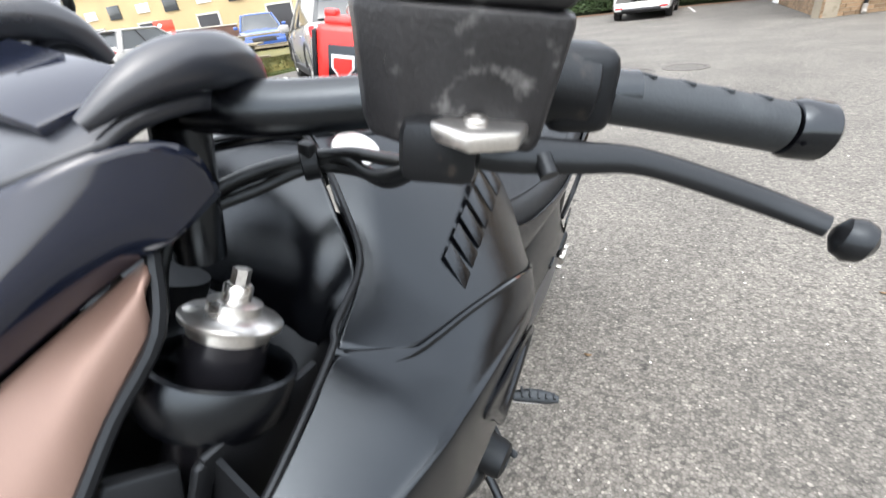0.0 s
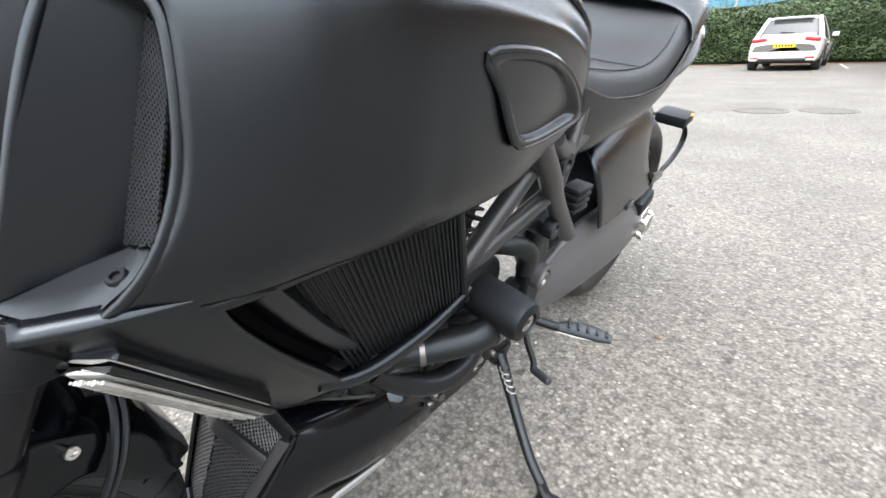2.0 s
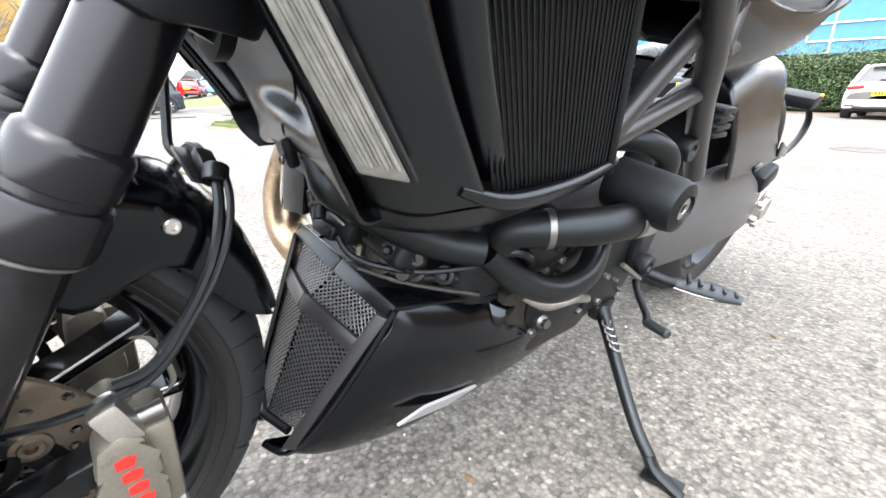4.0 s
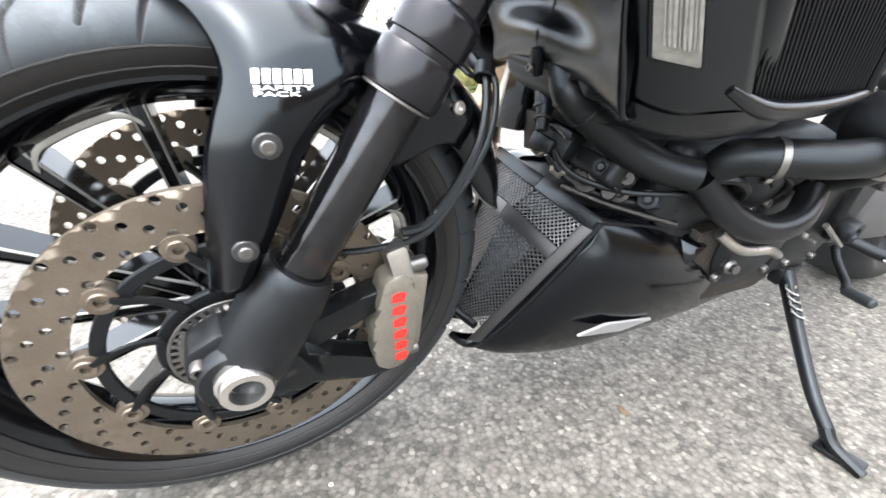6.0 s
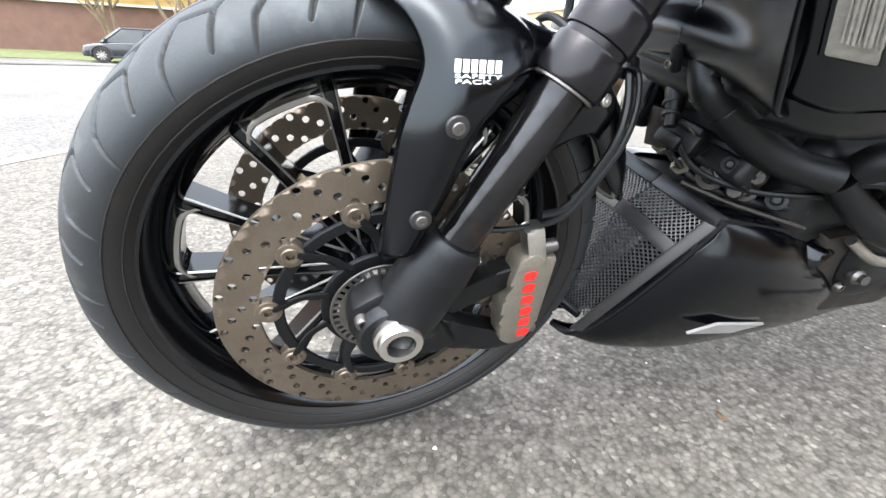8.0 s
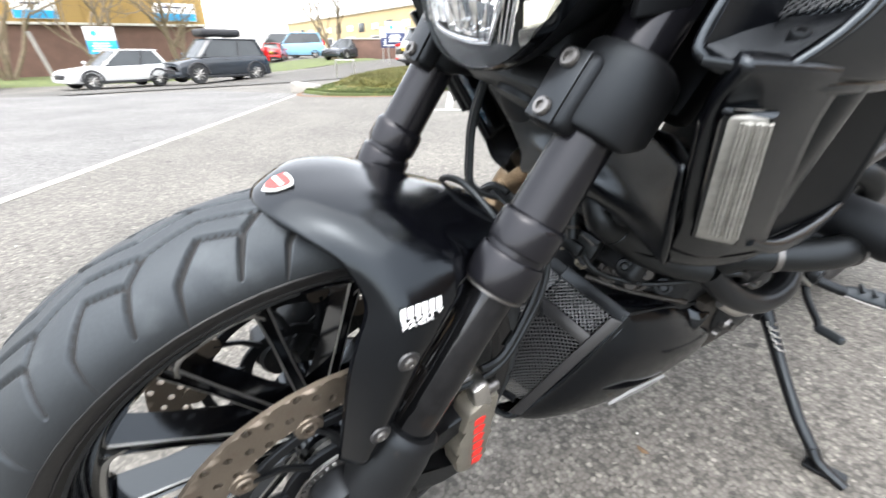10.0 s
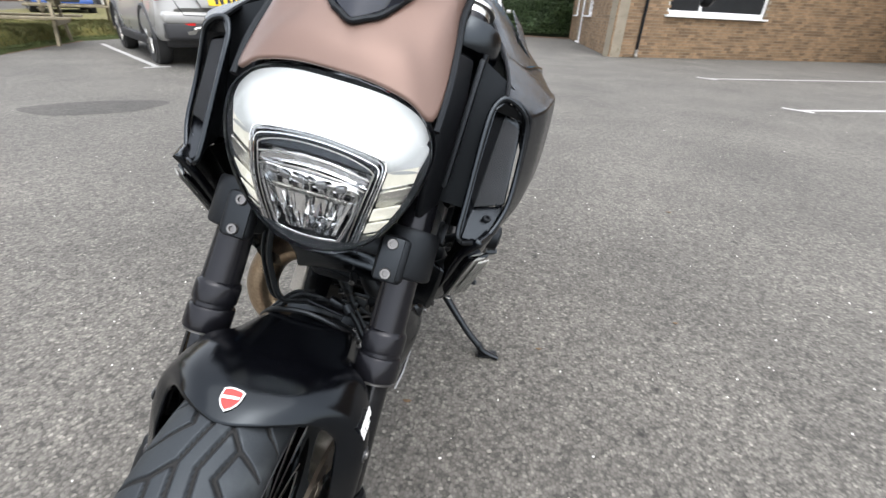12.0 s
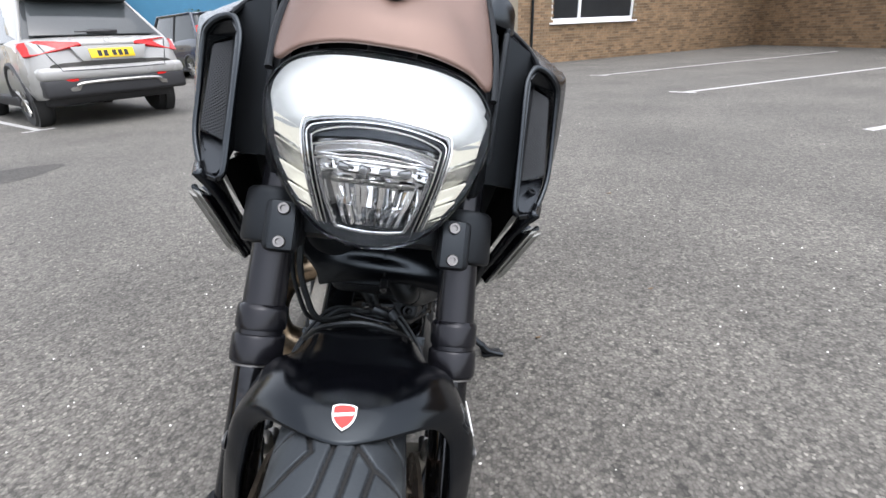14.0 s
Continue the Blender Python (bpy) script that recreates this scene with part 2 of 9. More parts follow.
def catmull(pts, n, closed=False):
    """n steps for each stretch of a smooth line through pts."""
    p = [Vector(q) for q in pts]
    k, out = len(p), []
    for i in range(k if closed else k - 1):
        a, b, c, d = (p[(i + j) % k] if closed else p[min(max(i + j, 0), k - 1)] for j in (-1, 0, 1, 2))
        for s in range(n):
            t = s / n
            out.append(0.5 * (2 * b + (c - a) * t + (2 * a - 5 * b + 4 * c - d) * t * t + (3 * b - a - 3 * c + d) * t**3))
    if not closed:
        out.append(p[-1].copy())
    return out


def skin(bm, rings, closed=True, ends=True):
    vs = [[bm.verts.new(q) for q in r] for r in rings]
    for a, b in zip(vs, vs[1:]):
        k = len(a)
        for i in range(k if closed else k - 1):
            j = (i + 1) % k
            bm.faces.new((a[i], a[j], b[j], b[i]))
    if ends and closed:
        bm.faces.new(vs[0][::-1])
        bm.faces.new(vs[-1])
    return bm


def tube(pts, r, seg=14, n=0, closed=False, flat=1.0):
    """A round bar along pts. r: one radius, or one for each point."""
    rs = list(r) if isinstance(r, (list, tuple)) else [r] * len(pts)
    line = [Vector(q) for q in pts]
    if n:
        radii = [Vector((q, 0, 0)) for q in rs]
        line, rs = catmull(line, n, closed), [q.x for q in catmull(radii, n, closed)]
    k = len(line)
    up, rings = None, []
    for i, q in enumerate(line):
        if closed:
            d = line[(i + 1) % k] - line[i - 1]
        else:
            d = line[min(i + 1, k - 1)] - line[max(i - 1, 0)]
        d.normalize()
        if up is None:
            up = d.orthogonal()
        up = (up - d * up.dot(d)).normalized()
        side = d.cross(up)
        rings.append([q + rs[i] * (math.cos(a) * up + flat * math.sin(a) * side) for a in (2 * math.pi * s / seg for s in range(seg))])
    bm = bmesh.new()
    if closed:
        rings.append(rings[0])
        skin(bm, rings, True, False)
        bmesh.ops.remove_doubles(bm, verts=bm.verts, dist=1e-6)
        return bm
    return skin(bm, rings)


def lathe(profile, origin=(0, 0, 0), axis=(1, 0, 0), seg=48, closed=False):
    """profile: rows of radius and place along the axis, turned round it."""
    o, d = Vector(origin), Vector(axis).normalized()
    u = d.orthogonal().normalized()
    v = d.cross(u)
    rings = [[o + d * h + r * (math.cos(a) * u + math.sin(a) * v) for a in (2 * math.pi * s / seg for s in range(seg))] for r, h in profile]
    bm = bmesh.new()
    if closed:
        rings.append(rings[0])
    skin(bm, rings, True, not closed)
    if closed:
        bmesh.ops.remove_doubles(bm, verts=bm.verts, dist=1e-6)
    return bm


def rod(a, b, r, seg=16, r2=None, bevel=0.0):
    a, b = Vector(a), Vector(b)
    h, r2 = (b - a).length, r if r2 is None else r2
    e = min(bevel, r * 0.45, r2 * 0.45, h * 0.3)
    prof = [(r - e, 0), (r, e), (r2, h - e), (r2 - e, h)] if e else [(r, 0), (r2, h)]
    return lathe(prof, a, b - a, seg)


def rbox(size, m=Matrix(), bevel=0.004, seg=2):
    bm = bmesh.new()
    bmesh.ops.create_cube(bm, size=1, matrix=Matrix.Diagonal((*size, 1)))
    if bevel:
        bmesh.ops.bevel(bm, geom=list(bm.edges), offset=min(bevel, min(size) * 0.45), segments=seg, profile=0.5, affect="EDGES")
    return moved(bm, m)


def plate(poly, thick, m=Matrix(), bevel=0.0, seg=2):
    """A polygon in the plane x, y of m, thick along its z."""
    bm = bmesh.new()
    lo = [bm.verts.new((x, y, -thick / 2)) for x, y in poly]
    hi = [bm.verts.new((x, y, thick / 2)) for x, y in poly]
    k = len(poly)
    bm.faces.new(lo[::-1])
    bm.faces.new(hi)
    for i in range(k):
        bm.faces.new((lo[i], lo[(i + 1) % k], hi[(i + 1) % k], hi[i]))
    if bevel:
        bmesh.ops.bevel(bm, geom=list(bm.edges), offset=bevel, segments=seg, profile=0.5, affect="EDGES")
    return moved(bm, m)


def side(poly, x, thick, bevel=0.0, seg=2):
    """A plate in a plane across the machine: poly in y, z at the place x."""
    return plate(poly, thick, Matrix(((0, 0, 1, x), (1, 0, 0, 0), (0, 1, 0, 0), (0, 0, 0, 1))), bevel, seg)


def slab(points, thick, bevel=0.0):
    """A plate whose face runs through points in space, thickened along its normal."""
    bm = bmesh.new()
    p = [Vector(q) for q in points]
    nrm = Vector()
    for i in range(len(p)):
        nrm += (p[i] - p[0]).cross(p[(i + 1) % len(p)] - p[0])
    nrm.normalize()
    lo, hi = [bm.verts.new(q - nrm * thick / 2) for q in p], [bm.verts.new(q + nrm * thick / 2) for q in p]
    bm.faces.new(lo[::-1])
    bm.faces.new(hi)
    for i in range(len(p)):
        j = (i + 1) % len(p)
        bm.faces.new((lo[i], lo[j], hi[j], hi[i]))
    if bevel:
        bmesh.ops.bevel(bm, geom=list(bm.edges), offset=bevel, segments=2, profile=0.5, affect="EDGES")
    return bm


def surf(rows, nu=6, nv=6, mirror=False, close=False):
    """A smooth sheet through rows of points. mirror: the rows start on the middle plane and go on, turned over, at its other side."""
    if mirror:
        rows = [[(-x, y, z) for x, y, z in reversed(r[1:])] + list(r) for r in rows]
    fine = [catmull(r, nv, close) for r in rows]
    cols = [catmull([r[i] for r in fine], nu) for i in range(len(fine[0]))]
    bm = bmesh.new()
    return skin(bm, [[c[i] for c in cols] for i in range(len(cols[0]))], close, False)


def bolt_head(at, axis, r=0.006, h=0.005):
    a = Vector(axis).normalized()
    p = Vector(at)
    prof = [(r * 0.45, h * 0.45), (r * 0.5, h), (r * 0.85, h), (r, h * 0.7), (r, 0)]
    return lathe(prof, p, a, 12)


def ring(r_in, r_out, x0, x1, origin, axis, seg=40):
    e = min((r_out - r_in), abs(x1 - x0)) * 0.2
    return lathe([(r_in, x0 + e), (r_in + e, x0), (r_out - e, x0), (r_out, x0 + e), (r_out, x1 - e), (r_out - e, x1), (r_in + e, x1), (r_in, x1 - e)], origin, axis, seg, True)


def lattice(corners, pitch, wire, flat=0.6, turn=45.0):
    """Expanded metal over a four-cornered field: two crossing sets of thin strips."""
    a, b, c, d = (Vector(q) for q in corners)
    eu, ev = ((b - a).length + (c - d).length) / 2, ((d - a).length + (c - b).length) / 2
    nrm = (b - a).cross(d - a).normalized()

    def at(u, v):
        return a.lerp(b, u / eu).lerp(d.lerp(c, u / eu), v / ev)

    out, slope = [], math.tan(radians(turn))
    span = eu + ev / slope
    verts, faces = [], []
    for sign in (1, -1):
        k = int(span / pitch)
        for i in range(k):
            u0 = i * pitch
            pts = []
            for s in range(37):
                v = ev * s / 36
                u = u0 - v / slope if sign > 0 else u0 - ev / slope + v / slope
                pts.append((u, v))
            for p, q in zip(pts, pts[1:]):
                if min(p[0], q[0]) < 0 or max(p[0], q[0]) > eu:
                    continue
                P, Q = at(*p), at(*q)
                dirn = (Q - P).normalized()
                w = dirn.cross(nrm) * wire / 2
                h = nrm * wire * flat
                base = len(verts)
                for e in (P, Q):
                    verts += [e - w - h, e + w - h, e + w + h, e - w + h]
                for f in ((0, 1, 5, 4), (1, 2, 6, 5), (2, 3, 7, 6), (3, 0, 4, 7)):
                    faces.append([base + g for g in f])
    me = bpy.data.meshes.new("lattice")
    me.from_pydata(verts, [], faces)
    return me

# ---- the motorcycle: x to its left, y to its rear, z up, leaning on its stand ----
LEAN = 11.7
bike = thing("motorcycle", "matt black muscle motorcycle with copper nose leaning on its side stand", "motorcycle", pose(0, 0, 0, 0, LEAN, 0))
HUB = Vector((0, 0, 0.295))


def fork_at(z, x=0.104):
    return Vector((x / 0.104 * (0.118 - 0.028 * (z - 0.53)), 0.134 + 0.550 * (z - 0.53), z))


# tread of one pitch on the left of the crown: lines of degrees and millimetres from the middle
TREAD = (((-22.6, 81), (-20.3, 50), (-15.4, 23), (-9.5, 31), (-6.1, 15), (-14.6, 5), (-22.8, 15)), ((-9.5, 31), (-12.4, 64)))


def tyre(centre, radius, half, rim, groove=0.004, pitch=360 / 22, seg=1900, cross=190):
    """A tyre with its tread cut in: kinked grooves on both flanks of the crown."""
    crown = radius - rim
    prof = []
    for i in range(cross + 1):
        ang = (-1.0 + 2.0 * i / cross) * radians(128)
        over = max(0.0, (abs(ang) - math.pi / 2) / radians(38))
        if over:
            prof.append((radius - crown * (0.62 + 0.38 * over), half * math.copysign(1 - 0.26 * over**1.6, ang)))
        else:
            prof.append((radius - crown * 0.62 * (1 - math.cos(ang)), half * math.sin(ang)))
    prof = np.array(prof)
    arc = np.concatenate([[0], np.cumsum(np.hypot(*np.diff(prof, axis=0).T))])
    w = arc - arc[cross // 2]
    th = np.arange(seg) * 2 * math.pi / seg
    depth = np.zeros((seg, cross + 1))
    if groove:
        for flank in (1, -1):
            phase = 0.0 if flank > 0 else pitch / 2
            for lane in TREAD:
                for k in (-1, 0, 1):
                    for (a0, w0), (a1, w1) in zip(lane, lane[1:]):
                        kk = radians(1) * radius
                        u = ((np.degrees(th)[:, None] - phase + 30) % pitch - 30 + pitch * (k + 1) - a0) * kk
                        v = np.abs(w)[None, :] * flank * np.sign(w)[None, :] - w0 / 1000
                        du, dv = (a1 - a0) * kk, (w1 - w0) / 1000
                        t = np.clip((u * du + v * dv) / (du * du + dv * dv), 0, 1)
                        dist = np.hypot(u - t * du, v - t * dv)
                        wide = 0.0024 - 0.0015 * np.clip((w0 + t * (w1 - w0) - 46) / 32, 0, 1)
                        depth = np.maximum(depth, groove * np.clip((wide + 0.0007 - dist) / 0.0014, 0, 1))
    r = prof[None, :, 0] - depth
    co = np.stack([np.broadcast_to(prof[None, :, 1], r.shape) + centre[0], centre[1] + r * np.sin(th)[:, None], centre[2] + r * np.cos(th)[:, None]], -1).reshape(-1, 3)
    k = cross + 1
    s0 = np.arange(seg)[:, None] * k
    s1 = ((np.arange(seg) + 1) % seg)[:, None] * k
    j = np.arange(cross)[None, :]
    faces = np.stack([s0 + j, s0 + j + 1, s1 + j + 1, s1 + j], -1).reshape(-1, 4)
    me = bpy.data.meshes.new("tyre")
    me.from_pydata(co.tolist(), [], faces.tolist())
    # faces deep in a groove take the undusted rubber with shade in its colour
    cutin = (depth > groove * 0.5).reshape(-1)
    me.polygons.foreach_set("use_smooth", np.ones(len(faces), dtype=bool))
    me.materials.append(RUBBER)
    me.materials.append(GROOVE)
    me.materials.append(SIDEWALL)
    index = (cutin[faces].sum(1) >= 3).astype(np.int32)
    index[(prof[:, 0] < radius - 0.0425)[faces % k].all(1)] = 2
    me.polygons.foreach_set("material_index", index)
    return me


def drilled_disc(centre, x, r_in, r_out, thick, cells=66, bands=4):
    """A brake ring with holes bored through, cell by cell."""
    verts, faces = [], []

    def put(r, a, h):
        verts.append((x + h, centre[1] + r * math.sin(a), centre[2] + r * math.cos(a)))
        return len(verts) - 1

    da, dr = 2 * math.pi / cells, (r_out - r_in) / bands
    for i in range(cells):
        for k in range(bands):
            a0, r0 = i * da, r_in + k * dr
            rc, ac = r0 + dr / 2, a0 + da / 2
            edge = [(0, 0), (0.33, 0), (0.67, 0), (1, 0), (1, 0.33), (1, 0.67), (1, 1), (0.67, 1), (0.33, 1), (0, 1), (0, 0.67), (0, 0.33)]
            hole = (i + k) % 3 == 0
            sides = []
            for h in (-thick / 2, thick / 2):
                outer = [put(r0 + v * dr, a0 + u * da, h) for u, v in edge]
                if hole:
                    inner = [put(rc + 0.0040 * math.sin(t), ac + 0.0040 * math.cos(t) / rc, h) for t in (math.atan2(v - 0.5, u - 0.5) for u, v in edge)]
                    for q in range(12):
                        n = (q + 1) % 12
                        faces.append((outer[q], outer[n], inner[n], inner[q]))
                    sides.append(inner)
                else:
                    faces.append(outer)
            if hole:
                for q in range(12):
                    n = (q + 1) % 12
                    faces.append((sides[0][q], sides[0][n], sides[1][n], sides[1][q]))
        for r in (r_in, r_out):
            q = [put(r, a0, -thick / 2), put(r, a0 + da, -thick / 2), put(r, a0 + da, thick / 2), put(r, a0, thick / 2)]
            faces.append(q)
    bm = bmesh.new()
    me = bpy.data.meshes.new("tmp")
    me.from_pydata(verts, [], faces)
    bm.from_mesh(me)
    bpy.data.meshes.remove(me)
    bmesh.ops.remove_doubles(bm, verts=bm.verts, dist=1e-5)
    return bm


def polar(r, deg, x, c=HUB):
    a = radians(deg)
    return Vector((x, c[1] + r * math.sin(a), c[2] + r * math.cos(a)))


# front wheel
wheel = part("front_wheel", rod((-0.055, 0, 0.295), (0.055, 0, 0.295), 0.034, 28, bevel=0.004), GLOSS, bike, "black alloy front wheel with machined spoke edges")
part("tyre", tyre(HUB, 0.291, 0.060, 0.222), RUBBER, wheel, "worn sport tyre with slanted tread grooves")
for r, x, w in ((0.2345, 0.0548, 0.0011), (0.2485, 0.0603, 0.0009)):
    for sx in (1, -1):
        part("sidewall_line", tube([polar(r, 5 * k, x * sx) for k in range(72)], w, 6, 0, True), SIDEWALL, wheel)
rimp = [(0.2235, -0.049), (0.229, -0.0485), (0.229, -0.045), (0.218, -0.041), (0.213, -0.030), (0.208, -0.018), (0.206, 0.0), (0.208, 0.018), (0.213, 0.030), (0.218, 0.041), (0.229, 0.045), (0.229, 0.0485), (0.2235, 0.049), (0.2190, 0.045), (0.2105, 0.034), (0.2005, 0.020), (0.1995, 0.0), (0.2005, -0.020), (0.2105, -0.034), (0.2190, -0.045)]
part("rim", lathe(rimp, HUB, (1, 0, 0), 96, True), GLOSS, wheel, "gloss black rim")
# fourteen straight spokes, joined two by two along the rim
for i in range(14):
    deg = -12.3 - i * 360 / 14
    rad = polar(1, deg, 0) - HUB
    across = rad.cross(Vector((1, 0, 0))).normalized()
    bm = bmesh.new()
    rings = []
    for r, w, back, face in ((0.028, 0.0100, -0.024, 0.026), (0.075, 0.0066, -0.019, 0.0225), (0.150, 0.0060, -0.016, 0.0200), (0.203, 0.0078, -0.018, 0.0200)):
        p = HUB + rad * r
        rings.append([p + across * w * u + Vector((x, 0, 0)) for u, x in ((-0.72, back), (0.72, back), (1, back + 0.002), (1, face - 0.0014), (0.80, face), (0.66, face), (0.5, face - 0.0022), (-0.5, face - 0.0022), (-0.66, face), (-0.80, face), (-1, face - 0.0014), (-1, back + 0.002))])
    skin(bm, rings)
    bm.faces.ensure_lookup_table()
    for q, f in enumerate(bm.faces):
        if q < 36 and q % 12 in (3, 4, 8, 9):
            f.material_index = 1
    part("spoke", bm, (GLOSS, SPOKE_EDGE), wheel, "" if i else "black spoke with bright machined edges")
    if i % 2 == 0:
        bm = bmesh.new()
        rings = []
        for k in range(17):
            u = -1 + k / 8
            r = 0.1945 - 0.012 * max(0.0, (abs(u) - 0.60) / 0.40)**2
            d = deg - 180 / 14 * (1 + u)
            rings.append([polar(r, d, -0.016), polar(r, d, 0.0184), polar(r + 0.0014, d, 0.0200), polar(r + 0.0060, d, 0.0200), polar(0.2035, d, 0.0175), polar(0.2035, d, -0.016)])
        skin(bm, rings)
        bm.faces.ensure_lookup_table()
        for q, f in enumerate(bm.faces):
            if q < 96 and q % 6 in (1, 2):
                f.material_index = 1
        part("spoke_bridge", bm, (GLOSS, SPOKE_EDGE), wheel, "" if i else "curved bridge between two spokes")
for sgn in (1, -1):
    rotor = part("brake_disc", drilled_disc(HUB, 0.088 * sgn, 0.121, 0.160, 0.005), DISC, wheel, "drilled browned steel brake disc")
    spider = ring(0.048, 0.064, -0.003, 0.003, (0.088 * sgn, 0, 0.295), (1, 0, 0), 60)
    for k in range(10):
        d0 = 21 - 36 * k
        arm = tube([polar(0.058, d0 + 14, 0.088 * sgn), polar(0.082, d0 + 9, 0.088 * sgn), polar(0.106, d0, 0.088 * sgn)], [0.0095, 0.0075, 0.010], 8, 4, flat=0.40)
        part("carrier_arm", arm, PLASTIC, rotor)
    part("carrier_rim", ring(0.098, 0.1095, -0.0025, 0.0025, (0.088 * sgn, 0, 0.295), (1, 0, 0), 60), PLASTIC, rotor, "black carrier rim")
    part("disc_carrier", spider, PLASTIC, rotor, "black disc carrier")
    for k in range(10):
        c = polar(0.1125, 21 - 36 * k, 0.088 * sgn)
        part("bobbin", lathe([(0.0035, 0.0015), (0.0042, 0.0055), (0.0075, 0.006), (0.0085, 0.0045), (0.0125, 0.004), (0.0135, 0.001), (0.0135, -0.006), (0.004, -0.0065)], c, (sgn, 0, 0), 20), DISC, rotor)
tone = ring(0.040, 0.047, -0.001, 0.001, (0.098, 0, 0.295), (1, 0, 0), 60)
for k in range(40):
    p = polar(0.0505, k * 9, 0.098)
    tone = join(tone, rbox((0.002, 0.0035, 0.008), Matrix.Translation(p) @ Matrix.Rotation(-radians(k * 9), 4, "X"), 0))
tone = join(tone, ring(0.053, 0.056, -0.001, 0.001, (0.098, 0, 0.295), (1, 0, 0), 60))
part("speed_sensor_ring", tone, BOLT, wheel, "slotted sensor ring")
part("spacer", rod((0.05, 0, 0.295), (0.105, 0, 0.295), 0.022, 24, bevel=0.002), STEEL, wheel)
wheel.location.y = 0.002

# fork
fork = part("fork", rod((-0.15, 0, 0.3), (0.15, 0, 0.3), 0.0125, 20), STEEL, bike, "black upside-down front fork")
fdir = (fork_at(1.0) - fork_at(0.4)).normalized()
for sgn in (1, -1):
    X = 0.104 * sgn

    def fz(z):
        return fork_at(z, X)

    fdir = (fz(1.0) - fz(0.4)).normalized()
    part("stanchion", rod(fz(0.36), fz(0.58), 0.0218, 32), STANCHION, fork, "dark coated fork tube")
    up = [(0.0250, 0.0), (0.0290, 0.002), (0.0300, 0.006), (0.0300, 0.030), (0.0288, 0.033), (0.0264, 0.034), (0.0264, 0.039), (0.0284, 0.040), (0.0290, 0.043), (0.0290, 0.062), (0.0280, 0.066), (0.0247, 0.069), (0.0238, 0.120), (0.0238, 0.30), (0.0255, 0.36), (0.0265, 0.495)]
    part("outer_tube", lathe(up, fz(0.527), fdir, 40), UPPER, fork, "black anodised outer fork tube")
    part("seal_ring", ring(0.0222, 0.0275, -0.0022, 0.0006, fz(0.527), fdir, 36), BOLT, fork, "thin brown seal ring")
    foot = lathe([(0.027, 0.0), (0.0305, 0.004), (0.0310, 0.012), (0.0335, 0.03), (0.0345, 0.085), (0.032, 0.11), (0.020, 0.125)], fz(0.392), -fdir, 32)
    lug = side([(-0.040, 0.300), (-0.036, 0.330), (-0.010, 0.345), (0.030, 0.330), (0.050, 0.300), (0.075, 0.262), (0.050, 0.250), (0.025, 0.262), (0.010, 0.262), (-0.020, 0.265)], X + 0.012 * sgn, 0.034, 0.006)
    boss = lathe([(0.030, -0.022), (0.034, -0.018), (0.034, 0.026), (0.031, 0.030)], (X + 0.012 * sgn, 0, 0.3), (sgn, 0, 0), 32)
    arms = join(side([(0.030, 0.322), (0.064, 0.318), (0.110, 0.340), (0.150, 0.352), (0.150, 0.330), (0.112, 0.318), (0.070, 0.290)], X + 0.002 * sgn, 0.024, 0.004),
                side([(0.030, 0.300), (0.070, 0.280), (0.120, 0.255), (0.158, 0.245), (0.155, 0.225), (0.118, 0.228), (0.060, 0.240), (0.020, 0.275)], X + 0.002 * sgn, 0.024, 0.004))
    part("fork_foot", join(foot, lug, boss, arms), CAST, fork, "black cast fork bottom with caliper arms")
    nut = lathe([(0.0125, -0.035), (0.0140, 0.022), (0.0205, 0.022), (0.0215, 0.020), (0.0215, 0.014), (0.0240, 0.0125), (0.0240, 0.0)], (X + 0.036 * sgn, 0.004, 0.304), (sgn, 0, 0), 6 if sgn < 0 else 24)
    part("axle_nut", nut, ALU, fork, "pale hollow axle nut")
    for yy, zz in ((-0.028, 0.318), (-0.022, 0.290)):
        part("pinch_bolt", bolt_head((X + 0.029 * sgn, yy, zz), (sgn, 0, 0), 0.007, 0.010), BOLT, fork)
    # caliper
    cal = [(0.128, 0.372), (0.150, 0.384), (0.168, 0.372), (0.172, 0.345), (0.178, 0.335), (0.178, 0.318), (0.172, 0.308), (0.180, 0.296), (0.180, 0.272), (0.172, 0.262), (0.176, 0.248), (0.168, 0.232), (0.146, 0.226), (0.128, 0.238), (0.122, 0.262), (0.126, 0.276), (0.118, 0.288), (0.118, 0.308), (0.126, 0.318), (0.122, 0.338)]
    cal = [(0.147 + (y - 0.151) * 0.78, 0.304 + (z - 0.306) * 0.83) for y, z in cal]
    caliper = part("brake_caliper", join(side(cal, X + 0.008 * sgn, 0.030, 0.005), side(cal, X - 0.038 * sgn, 0.026, 0.005), rbox((0.05, 0.030, 0.10), Matrix.Translation((X - 0.012 * sgn, 0.166, 0.305)), 0.006)), CALIPER, fork, "grey radial brake caliper with red marks")
    part("banjo_bracket", rbox((0.022, 0.022, 0.046), Matrix.Translation((X + 0.010 * sgn, 0.146, 0.374)) @ Matrix.Rotation(radians(18), 4, "X"), 0.006), ALU, caliper, "bright caliper end")
    for zz, yy in ((0.362, 0.167), (0.244, 0.170)):
        part("caliper_bolt", rod((X + 0.004 * sgn, yy - 0.012, zz), (X + 0.004 * sgn, yy + 0.012, zz + 0.003), 0.0075, 12, bevel=0.002), BOLT, caliper)
    for q in range(6):
        zz = 0.342 - q * 0.0165
        yy = 0.145 + 0.002 * q
        glyph = [(yy - 0.007, zz - 0.0055), (yy + 0.005, zz - 0.0062), (yy + 0.007, zz + 0.0035), (yy + 0.001, zz + 0.0060), (yy - 0.007, zz + 0.0035)]
